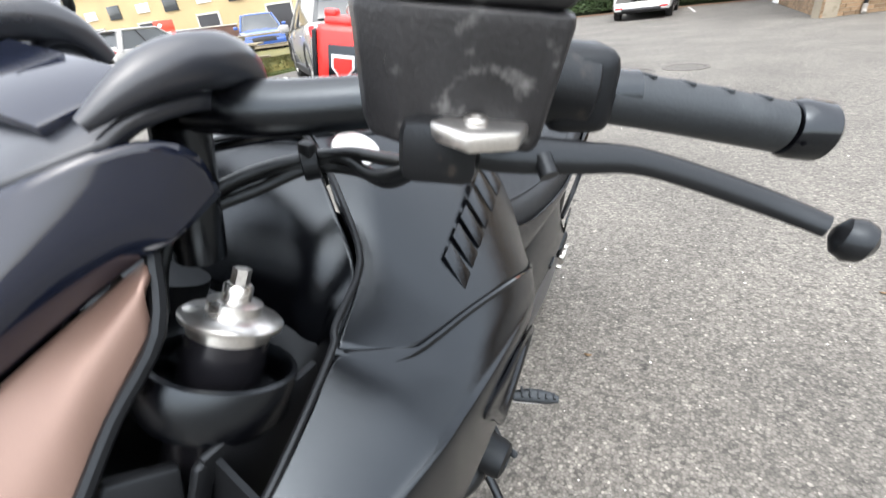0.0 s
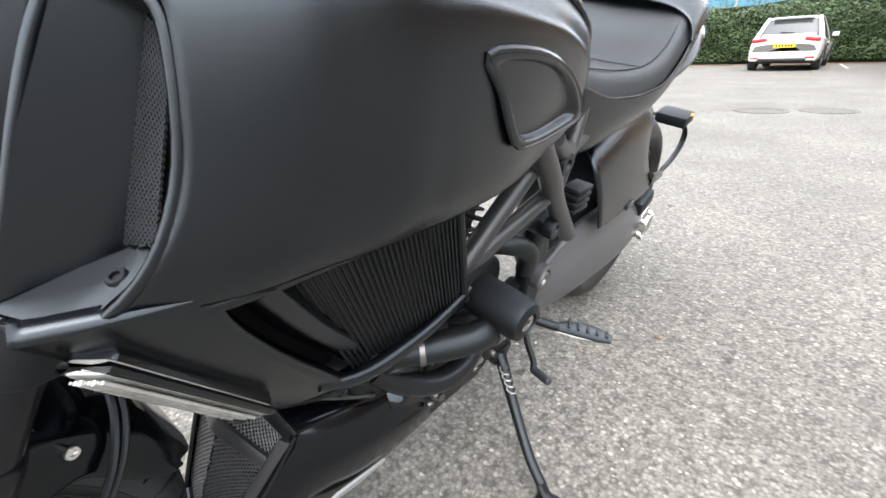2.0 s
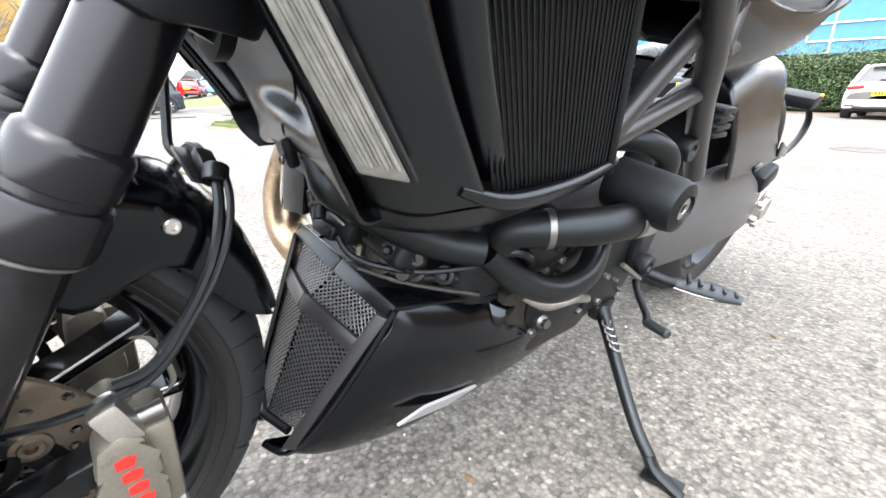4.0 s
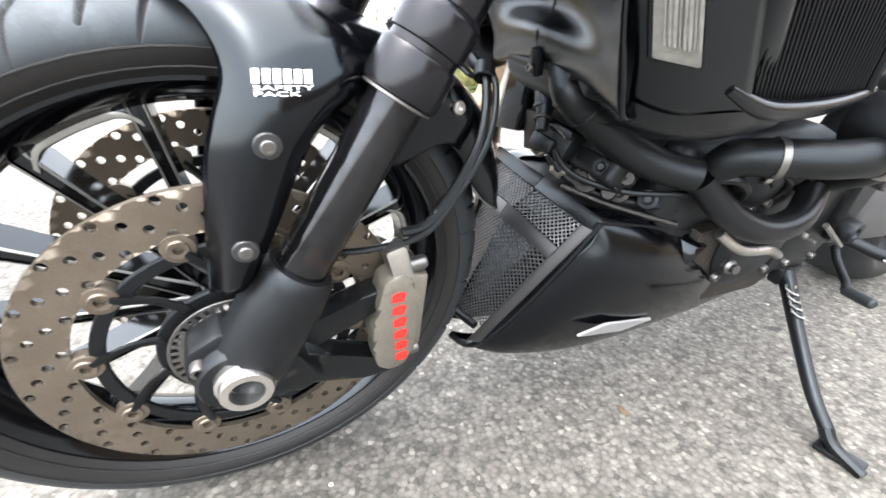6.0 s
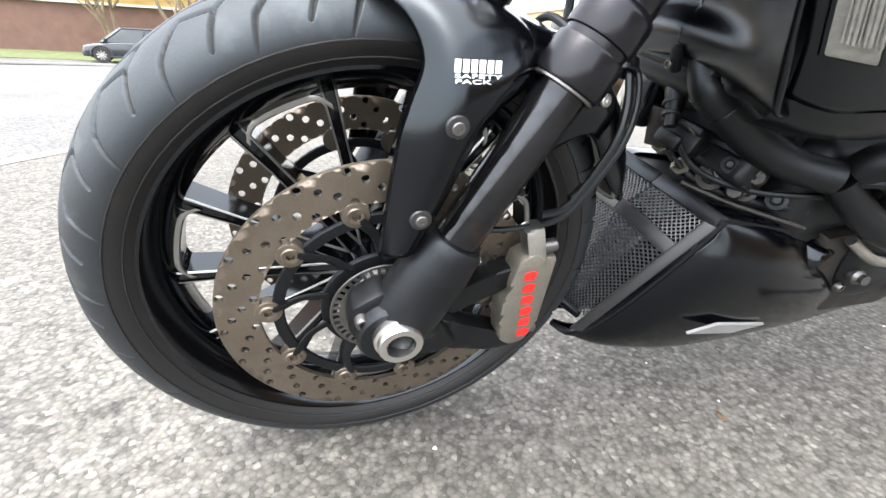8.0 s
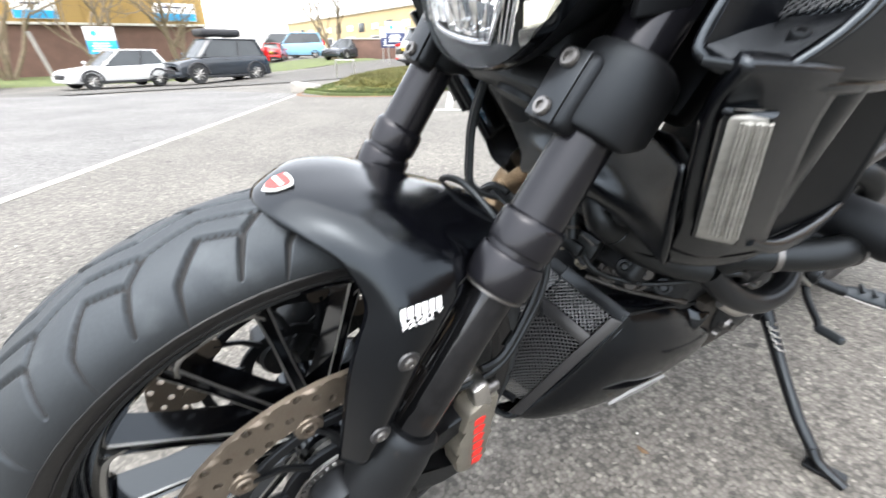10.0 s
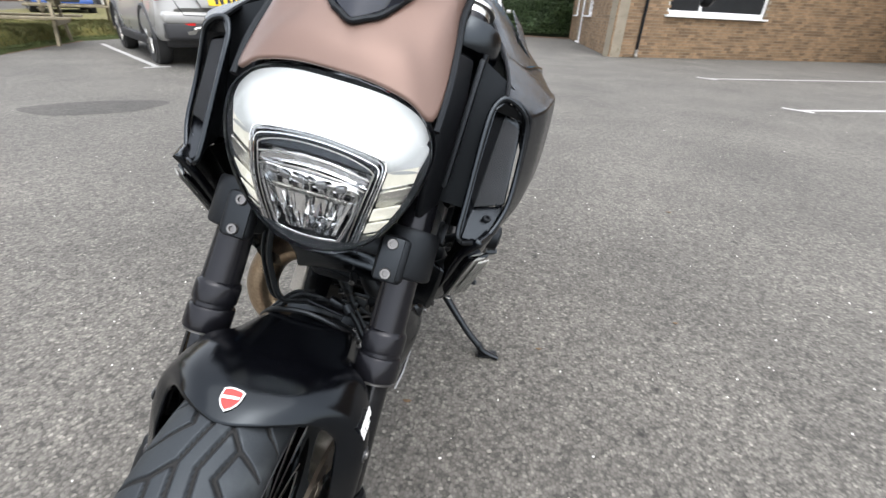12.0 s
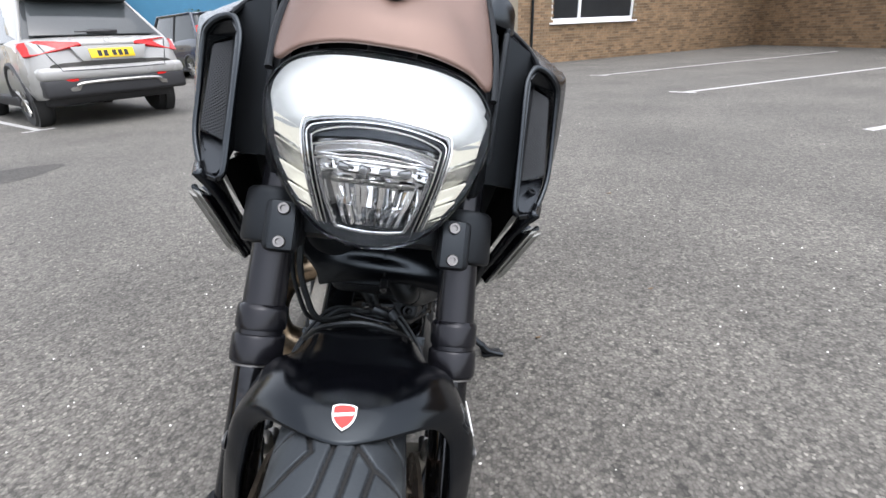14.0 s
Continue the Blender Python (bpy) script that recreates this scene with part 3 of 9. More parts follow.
        part("red_mark", side(glyph, X + 0.0235 * sgn, 0.0012), RED, caliper, "red block mark")
    # lower yoke clamp
    front = Vector((0, -fdir.z, fdir.y))
    rings = []
    for h, off in ((0.0, -0.007), (0.002, -0.002), (0.006, 0.0), (0.056, 0.0), (0.063, -0.001), (0.066, -0.004), (0.066, -0.008), (0.058, -0.010)):
        loop = []
        for k in range(48):
            a = 2 * math.pi * k / 48
            back = max(0.0, -math.cos(a))
            out = max(0.0, math.sin(a))
            loop.append(fz(0.650) + fdir * (h + 0.020 * back * max(0.0, 1 - h / 0.05)) + (0.0355 + off) * (math.cos(a) * front + math.sin(a) * Vector((sgn, 0, 0))) - front * 0.024 * back**1.6 + Vector((0.003 * sgn * out, 0, 0)))
        rings.append(loop)
    clampring = skin(bmesh.new(), rings)
    mid = fz(0.642) + fdir * 0.030 + front * 0.030
    base = Matrix.Translation(mid) @ Matrix(((1, 0, 0), (0, front.y, fdir.y), (0, front.z, fdir.z))).to_4x4()
    lugs = rbox((0.040, 0.024, 0.060), base @ Matrix.Translation((-0.014 * sgn, 0.0, 0)), 0.008, 3)
    part("yoke_clamp", join(clampring, lugs), PLASTIC, fork, "satin black clamp with two bolts")
    cover = rbox((0.028, 0.004, 0.056), base @ Matrix.Translation((-0.016 * sgn, 0.012, 0)), 0.0015)
    part("clamp_plate", cover, FRAME_BLACK, fork)
    for h in (-0.019, 0.019):
        p = mid + fdir * h + front * 0.0135 + Vector((-0.016 * sgn, 0, 0))
        part("clamp_bolt", bolt_head(p, front, 0.0074, 0.005), BOLT, fork)
    # top yoke cup and cap
    cup = lathe([(0.031, -0.028), (0.044, -0.026), (0.049, -0.018), (0.050, 0.004), (0.0485, 0.010), (0.045, 0.011), (0.043, 0.006), (0.0425, -0.012), (0.030, -0.015)], fz(0.935), fdir, 40)
    part("top_yoke", join(cup, rbox((0.10, 0.05, 0.03), Matrix.Translation(fz(0.925) - Vector((0.05 * sgn, -0.02, 0.004))), 0.010)), SATIN, fork, "satin black top yoke cup")
    cap = lathe([(0.0262, -0.010), (0.0268, -0.001), (0.0322, 0.0), (0.0328, 0.003), (0.0300, 0.0055), (0.0175, 0.0075), (0.0175, 0.014), (0.0135, 0.0155), (0.0095, 0.0155), (0.0095, 0.024), (0.008, 0.026)], fz(0.968), fdir, 36)
    part("fork_cap", cap, ALU, fork, "bright machined fork cap")
    part("adjuster", rod(fz(0.991), fz(1.000), 0.006, 6), STEEL, fork)
part("lower_yoke", join(rbox((0.22, 0.07, 0.034), Matrix.Translation((0, 0.236, 0.668)) @ Matrix.Rotation(radians(-28), 4, "X"), 0.012), rod((0, 0.24, 0.64), (0, 0.40, 0.95), 0.034, 24)), CAST, fork, "black lower yoke and steering head")

# front mudguard
guard_rows = [[(0, -0.031, 0.584), (0.030, -0.024, 0.583), (0.058, -0.010, 0.578), (0.084, 0.008, 0.567), (0.104, 0.018, 0.540), (0.110, 0.008, 0.509), (0.113, 0.000, 0.480), (0.114, -0.007, 0.421), (0.114, -0.011, 0.375)],
              [(0, 0.000, 0.595), (0.035, 0.005, 0.594), (0.070, 0.020, 0.587), (0.103, 0.035, 0.568), (0.127, 0.038, 0.540), (0.1355, 0.034, 0.517), (0.1385, 0.026, 0.488), (0.1375, 0.012, 0.430), (0.134, 0.002, 0.385)],
              [(0, 0.050, 0.592), (0.040, 0.055, 0.590), (0.078, 0.065, 0.582), (0.107, 0.074, 0.564), (0.126, 0.074, 0.538), (0.134, 0.064, 0.516), (0.136, 0.050, 0.490), (0.136, 0.030, 0.432), (0.133, 0.014, 0.386)],
              [(0, 0.085, 0.582), (0.040, 0.089, 0.580), (0.077, 0.097, 0.571), (0.103, 0.103, 0.558), (0.116, 0.102, 0.530), (0.118, 0.084, 0.512), (0.120, 0.066, 0.488), (0.124, 0.042, 0.432), (0.124, 0.022, 0.388)],
              [(0, 0.120, 0.570), (0.040, 0.123, 0.567), (0.076, 0.130, 0.555), (0.091, 0.134, 0.525), (0.086, 0.140, 0.455)],
              [(0, 0.200, 0.542), (0.036, 0.201, 0.538), (0.063, 0.205, 0.529), (0.074, 0.208, 0.510), (0.080, 0.200, 0.474)],
              [(0, 0.262, 0.490), (0.034, 0.262, 0.486), (0.056, 0.258, 0.473), (0.068, 0.252, 0.452), (0.076, 0.240, 0.426)],
              [(0, 0.292, 0.420), (0.032, 0.291, 0.419), (0.053, 0.286, 0.416), (0.066, 0.276, 0.410), (0.074, 0.262, 0.402)],
              [(0, 0.307, 0.364), (0.018, 0.306, 0.366), (0.036, 0.302, 0.372), (0.054, 0.288, 0.386), (0.068, 0.270, 0.396)]]
for r in guard_rows[4:]:
    r += [(0.100, y + 0.03, z) for x, y, z in guard_rows[3][5:]]
gm = surf(guard_rows, 5, 5, True)
gm.faces.ensure_lookup_table()
# turned a little to the left, its right side draws in
for v in gm.verts:
    if v.co.x < 0:
        v.co.x *= 0.85
# the side wings end behind the fourth row
bmesh.ops.delete(gm, geom=[f for q, f in enumerate(gm.faces) if q // 80 >= 15 and not 20 <= q % 80 < 60], context="FACES")
mudguard = shell(part("front_mudguard", gm, PANBLACK, bike, "satin black front mudguard with side wings and a red shield badge"), 0.004)
for sgn in (1, -1):
    for yy, zz in ((0.039, 0.502), (0.018, 0.425)):
        px_ = 0.1375 if sgn > 0 else -0.118
        washer = part("screw_washer", lathe([(0.002, 0.0), (0.0092, 0.0), (0.0092, 0.0014), (0.0085, 0.0024), (0.0055, 0.0028)], (px_, yy, zz), (sgn, 0, 0), 24), TUBE_GREY, mudguard)
        part("screw", bolt_head((px_ + 0.0026 * sgn, yy, zz), (sgn, 0, 0), 0.0052, 0.0024), BOLT, washer)
part("screw", bolt_head((0.0755, 0.208, 0.505), (1, 0.3, 0.25), 0.0065, 0.004), ALU, mudguard, "bright guard screw")

# shield badge on the mudguard
def shield(centre, right, up, w, h, thick, border=0.0):
    c, r, u = Vector(centre), Vector(right).normalized(), Vector(up).normalized()
    shape = [(-0.5, 0.42), (-0.3, 0.5), (0, 0.52), (0.3, 0.5), (0.5, 0.42), (0.5, 0.1), (0.42, -0.15), (0.25, -0.36), (0, -0.52), (-0.25, -0.36), (-0.42, -0.15), (-0.5, 0.1)]
    k = 1 - border
    return slab([c + r * x * w * k + u * y * h * k for x, y in shape], thick)


bn = Vector((0, -0.28, 0.96)).normalized()
bu = Vector((0, bn.z, -bn.y))
bc = Vector((0.0, -0.010, 0.5945))
badge = part("badge", shield(bc, (1, 0, 0), bu, 0.0215, 0.0235, 0.0016), WHITE, mudguard, "red and white shield badge")
part("badge_field", shield(bc + bn * 0.0012, (1, 0, 0), bu, 0.0215, 0.0235, 0.0012, 0.14), RED, badge)
part("badge_bar", slab([bc + bn * 0.0022 + Vector((x, 0, 0)) + bu * y for x, y in ((-0.0085, 0.002), (0.0085, 0.004), (0.0080, 0.0012), (-0.0085, -0.0008))], 0.0008), WHITE, badge)

# the words under the maker's name on the left wing, and a bar for the name
def wing_x(y, z):
    return 0.1306 - 0.03 * (y - 0.038) - 0.37 * (z - 0.540)


for k in range(6):
    a = 0.034 + k * 0.0062
    part("name_bar", slab([(wing_x(y, z), y, z) for y, z in ((a, 0.5385), (a + 0.0044, 0.5385), (a + 0.0050, 0.5465), (a + 0.0006, 0.5465))], 0.001), WHITE, mudguard, "" if k else "white block marks")


def words(name, text, size, m, material, parent, label="", extrude=0.0004):
    c = bpy.data.curves.new(name, "FONT")
    c.body, c.size, c.extrude, c.align_x = text, size, extrude, "LEFT"
    tmp = new(name + "_curve", c)
    dg = bpy.context.evaluated_depsgraph_get()
    me = bpy.data.meshes.new_from_object(tmp.evaluated_get(dg))
    bpy.data.objects.remove(tmp)
    me.materials.clear()
    me.materials.append(material)
    me.transform(m)
    ob = new(name, me)
    if parent:
        ob.parent = parent
    return tagged(ob, label)


SIDE_TEXT = Matrix(((-0.03, -0.37, 1, 0), (1, 0, 0, 0), (0, 1, 0, 0), (0, 0, 0, 1)))
for word, z in (("SAFETY", 0.5352), ("PACK", 0.5318)):
    words("lettering", word, 0.0078, Matrix.Translation((wing_x(0.034, z) + 0.0003, 0.034, z)) @ SIDE_TEXT @ Matrix.Diagonal((1.42, 0.46, 1, 1)), WHITE, mudguard, "white lettering " + word)

# headlight
def lamp_outline(k, y_edge, y_mid, n=56, low=0.676):
    """A shield outline, k times its full size, bulging forward towards the middle."""
    key = [(0.0, 0.879), (0.045, 0.877), (0.085, 0.867), (0.107, 0.849), (0.116, 0.825), (0.112, 0.791), (0.097, 0.750), (0.073, 0.715), (0.046, 0.693), (0.020, 0.684), (0.0, 0.682)]
    pts = [Vector((x, 0, z)) for x, z in key] + [Vector((-x, 0, z)) for x, z in reversed(key[1:-1])]
    line = catmull(pts, 3, True)
    c = Vector((0, 0, 0.80))
    out = []
    for p in line:
        q = c + (p - c) * k
        lean = 0.30 * (q.z - 0.78) if q.z > 0.78 else 0.10 * (q.z - 0.78)
        out.append(Vector((q.x, y_mid + (y_edge - y_mid) * k**2.2 + lean, q.z)))
    return out


headlight = part("headlight", skin(bmesh.new(), [lamp_outline(k, y, y) for k, y in ((1.03, 0.174), (1.04, 0.182), (1.00, 0.200), (0.88, 0.228), (0.74, 0.27), (0.5, 0.30))]), PLASTIC, bike, "lit shield-shaped headlight with a white LED band")
part("bezel", skin(bmesh.new(), [lamp_outline(k, y, y) for k, y in ((1.015, 0.168), (1.025, 0.165), (1.034, 0.170), (1.036, 0.182), (1.015, 0.182))] + [lamp_outline(1.015, 0.168, 0.168)], True, False), GLOSS, headlight, "gloss black rim")
lens = part("lens", skin(bmesh.new(), [lamp_outline(k, 0.168, 0.130) for k in (1.018, 0.93, 0.84, 0.72, 0.58, 0.42, 0.25, 0.1)]), LENS, headlight, "clear bulging lens")
lens.visible_shadow = False
part("reflector_bowl", skin(bmesh.new(), [lamp_outline(k, 0.192, 0.20) for k in (0.99, 0.9, 0.7, 0.4, 0.1)]), REFLECTOR, headlight, "chromed lamp bowl")


def lamp_y(x, z, back=0.0):
    k = min(1.0, math.hypot(x / 0.112, (z - 0.80) / (0.083 if z > 0.80 else 0.122)))
    lean = 0.30 * (z - 0.78) if z > 0.78 else 0.10 * (z - 0.78)
    return 0.130 + 0.038 * k**2.2 + lean + back


def band(top, bottom, back, n=18):
    """A curved strip between two lines of x, z."""
    rows = []
    for line in (top, bottom):
        rows.append(catmull([Vector((x, 0, z)) for x, z in line], 5))
    bm = bmesh.new()
    rings = []
    for t in (0, 0.25, 0.5, 0.75, 1.0):
        r = []
        for a, b in zip(*rows):
            q = a.lerp(b, t)
            r.append((q.x, lamp_y(q.x, q.z, back), q.z))
        rings.append(r)
    return skin(bm, rings, False, False)


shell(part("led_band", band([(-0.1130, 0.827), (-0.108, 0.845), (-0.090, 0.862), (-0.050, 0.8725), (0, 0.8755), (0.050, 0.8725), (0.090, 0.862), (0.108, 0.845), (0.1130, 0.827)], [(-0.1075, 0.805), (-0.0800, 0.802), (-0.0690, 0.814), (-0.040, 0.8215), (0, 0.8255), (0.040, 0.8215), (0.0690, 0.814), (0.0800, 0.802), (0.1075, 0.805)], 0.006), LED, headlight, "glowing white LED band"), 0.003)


def lamp_point(x, z, back):
    return (x, lamp_y(abs(x), z, back), z)


# stepped bright facets down both sides
EDGE = [(0.1075, 0.812), (0.105, 0.790), (0.0985, 0.767), (0.0895, 0.745), (0.0775, 0.724), (0.0640, 0.706)]
NEAR = [(0.0780, 0.803), (0.0745, 0.780), (0.0710, 0.758), (0.0665, 0.737), (0.0620, 0.718), (0.0575, 0.703)]
for sgn in (1, -1):
    shell(part("side_reflector", band([(x * sgn, z) for x, z in EDGE], [(x * sgn, z) for x, z in NEAR], 0.015), FACET, headlight, "bright stepped side reflector"), 0.003)
    for k in range(5):
        (xa, za), (xb, zb), (xc, zc), (xd, zd) = EDGE[k], EDGE[k + 1], NEAR[k + 1], NEAR[k]
        part("facet", slab([lamp_point(xa * sgn, za, 0.005), lamp_point(xb * sgn, zb + 0.003, 0.011), lamp_point(xc * sgn, zc + 0.003, 0.013), lamp_point(xd * sgn, zd, 0.007)], 0.002), FACET_LIT if k in (0, 2, 3) else FACET, headlight)


def bracket(d, back, r, material, label=""):
    """A thin line that runs up one leg of the low-beam window, over its arch and down the other."""
    half = [(0.0520 + d, 0.707), (0.0630 + d, 0.757), (0.0698 + d, 0.795), (0.0690 + d, 0.806 + d), (0.0600 + d, 0.8115 + d), (0.032, 0.8180 + d)]
    pts = [(-x, z) for x, z in half] + [(0, 0.8205 + d)] + [(x, z) for x, z in reversed(half)]
    part("window_line", tube([lamp_point(x, z, back) for x, z in pts], r, 6, 4), material, headlight, label)


bracket(0.0055, 0.003, 0.0011, REFLECTOR, "bright contour line")
bracket(0.0025, 0.004, 0.0014, TRAY)
bracket(-0.0005, 0.003, 0.0009, REFLECTOR)
bracket(-0.0030, 0.006, 0.0016, GLOSS, "dark contour line")
bracket(-0.0055, 0.004, 0.0008, STEEL)
shell(part("lamp_tray", band([(-0.066, 0.806), (-0.03, 0.821), (0, 0.825), (0.03, 0.821), (0.066, 0.806)], [(-0.052, 0.697), (-0.02, 0.691), (0, 0.690), (0.02, 0.691), (0.052, 0.697)], 0.040), TRAY, headlight, "dim chromed tray"), 0.002)
shell(part("dark_visor", band([(-0.0640, 0.8020), (-0.050, 0.8085), (-0.025, 0.8135), (0, 0.8150), (0.025, 0.8135), (0.050, 0.8085), (0.0640, 0.8020)], [(-0.0635, 0.7960), (-0.050, 0.7985), (-0.025, 0.8015), (0, 0.8030), (0.025, 0.8015), (0.050, 0.7985), (0.0635, 0.7960)], 0.009), GLOSS, headlight, "dark upper slit"), 0.003)


def arch(x, z):
    return z - 0.011 * (x / 0.062) ** 2


shell(part("rib_strip", band([(x, arch(x, 0.8035)) for x in (-0.0625, -0.03, 0, 0.03, 0.0625)], [(x, arch(x, 0.7905)) for x in (-0.0605, -0.03, 0, 0.03, 0.0605)], 0.0075), TRAY, headlight, "ribbed upper strip"), 0.002)
for k in range(64):
    x = -0.0590 + 0.118 * k / 63
    part("rib", rbox((0.0010, 0.003, 0.0065), Matrix.Translation(lamp_point(x, arch(x, 0.7975), 0.0065)) @ Matrix.Rotation(0.35, 4, "Y"), 0), REFLECTOR, headlight)
for z, w, mat_line in ((0.8025, 0.0622, STEEL), (0.7935, 0.0608, REFLECTOR), (0.7895, 0.0598, STEEL)):
    part("lip_line", tube([lamp_point(x * w, arch(x * w, z), 0.004) for x in (-1, -0.6, -0.2, 0.2, 0.6, 1)], 0.0009, 6, 3), mat_line, headlight)
# dipped beam: a chromed box with a row of small eyes, a shelf and crystal-like facets
box = [(-0.0575, 0.778), (-0.03, 0.7855), (0.03, 0.7855), (0.0575, 0.778), (0.0405, 0.712), (0.030, 0.7035), (0, 0.7015), (-0.030, 0.7035), (-0.0405, 0.712)]
part("beam_frame", tube([lamp_point(x, z, 0.006) for x, z in box], 0.0019, 8, 3, True), TRAY, headlight, "dull beam frame")
part("beam_edge", tube([lamp_point(x * 0.955, (z - 0.745) * 0.95 + 0.745, 0.005) for x, z in box], 0.0007, 6, 3, True), REFLECTOR, headlight)
for sgn in (1, -1):
    part("beam_cheek", slab([lamp_point(0.0570 * sgn, 0.780, 0.008), lamp_point(0.0400 * sgn, 0.710, 0.008), lamp_point(0.030 * sgn, 0.714, 0.036), lamp_point(0.044 * sgn, 0.774, 0.036)], 0.0015), REFLECTOR, headlight, "chromed cheek")
part("beam_roof", slab([lamp_point(-0.056, 0.783, 0.008), lamp_point(0.056, 0.783, 0.008), lamp_point(0.044, 0.774, 0.036), lamp_point(-0.044, 0.774, 0.036)], 0.0015), REFLECTOR, headlight)
shell(part("low_beam_bowl", band([(-0.046, 0.778), (-0.02, 0.780), (0.02, 0.780), (0.046, 0.778)], [(-0.032, 0.708), (-0.012, 0.706), (0.012, 0.706), (0.032, 0.708)], 0.036), REFLECTOR, headlight, "chromed dipped-beam bowl"), 0.002)
for k in range(4):
    x = -0.0315 + 0.021 * k
    part("beam_eye", rbox((0.012, 0.006, 0.0085), Matrix.Translation(lamp_point(x, 0.7715, 0.020)) @ Matrix.Rotation(0.3 * (1 if k < 2 else -1), 4, "Y"), 0.002), TRAY, headlight, "small dim eye")
part("beam_shelf", slab([lamp_point(-0.043, 0.7625, 0.010), lamp_point(0.043, 0.7625, 0.010), lamp_point(0.042, 0.7565, 0.013), lamp_point(-0.042, 0.7565, 0.013)], 0.003, 0.0006), FACET, headlight, "bright shelf")
rng_lamp = random.Random(11)
for k in range(14):
    x0, x1 = -0.044 + 0.088 * k / 14, -0.044 + 0.088 * (k + 1) / 14
    for zt, zb in ((0.7560, 0.732), (0.732, 0.7065)):
        ft, fb = 0.62 + 0.38 * (zt - 0.700) / 0.056, 0.62 + 0.38 * (zb - 0.700) / 0.056
        deep = [0.015 + rng_lamp.uniform(0, 0.011) for _ in range(4)]
        part("crystal_facet", slab([lamp_point(x0 * ft, zt, deep[0]), lamp_point(x1 * ft, zt, deep[1]), lamp_point(x1 * fb, zb, deep[2]), lamp_point(x0 * fb, zb, deep[3])], 0.001), REFLECTOR, headlight)

# copper nose panel
LOW = [(0, 0.173, 0.890), (0.045, 0.174, 0.888), (0.085, 0.178, 0.878), (0.110, 0.187, 0.863), (0.113, 0.222, 0.893), (0.108, 0.262, 0.931), (0.102, 0.295, 0.962), (0.103, 0.330, 0.997)]
UPP = [(0, 0.209, 0.932), (0.014, 0.215, 0.938), (0.030, 0.227, 0.947), (0.046, 0.247, 0.962), (0.058, 0.275, 0.982), (0.068, 0.305, 1.000), (0.076, 0.330, 1.014), (0.084, 0.350, 1.026)]
MIDN = [tuple((Vector(a) + Vector(b)) / 2 + Vector((0.004 if i > 1 else 0, -0.004, 0.003 + 0.001 * i))) for i, (a, b) in enumerate(zip(LOW, UPP))]
shell(part("nose_panel", surf([LOW, MIDN, UPP], 6, 4, True), COPPER, bike, "matt copper-brown nose panel"), 0.004)
for sgn in (1, -1):
    part("nose_edge", tube([(x * sgn, y, z) for x, y, z in [(0.116, 0.190, 0.852)] + [(x + 0.003, y, z - 0.002) for x, y, z in LOW[4:]] + [(0.086, 0.352, 1.028)]], 0.0045, 8, 4), PLASTIC, bike, "black edge trim")
# dark screen above the nose
RIMP = [(0, 0.285, 1.058), (0.030, 0.290, 1.064), (0.055, 0.302, 1.074), (0.074, 0.320, 1.085), (0.086, 0.342, 1.092), (0.094, 0.366, 1.092), (0.098, 0.385, 1.080), (0.096, 0.396, 1.050)]
MIDS = [tuple((Vector(a) * 0.5 + Vector(b) * 0.5) + Vector((0.008 if i > 1 else 0.0, -0.012, 0.0))) for i, (a, b) in enumerate(zip(UPP, RIMP))]
shell(part("screen", surf([[(x, y - 0.002, z + 0.002) for x, y, z in UPP], MIDS, RIMP], 6, 4, True), SMOKED, bike, "dark gloss fly screen and cowl"), 0.004)
part("screen_edge", tube([(-0.058, 0.273, 0.984), (-0.030, 0.224, 0.949), (-0.013, 0.212, 0.940), (0.0, 0.206, 0.935), (0.013, 0.212, 0.940), (0.030, 0.224, 0.949), (0.058, 0.273, 0.984)], 0.0035, 8, 4), PLASTIC, bike)

def both(bm, sgn):
    """bm itself for the left side, its mirror image for the right."""
    if sgn > 0:
        return bm
    b = mirrored(bm)
    bm.free()
    return b


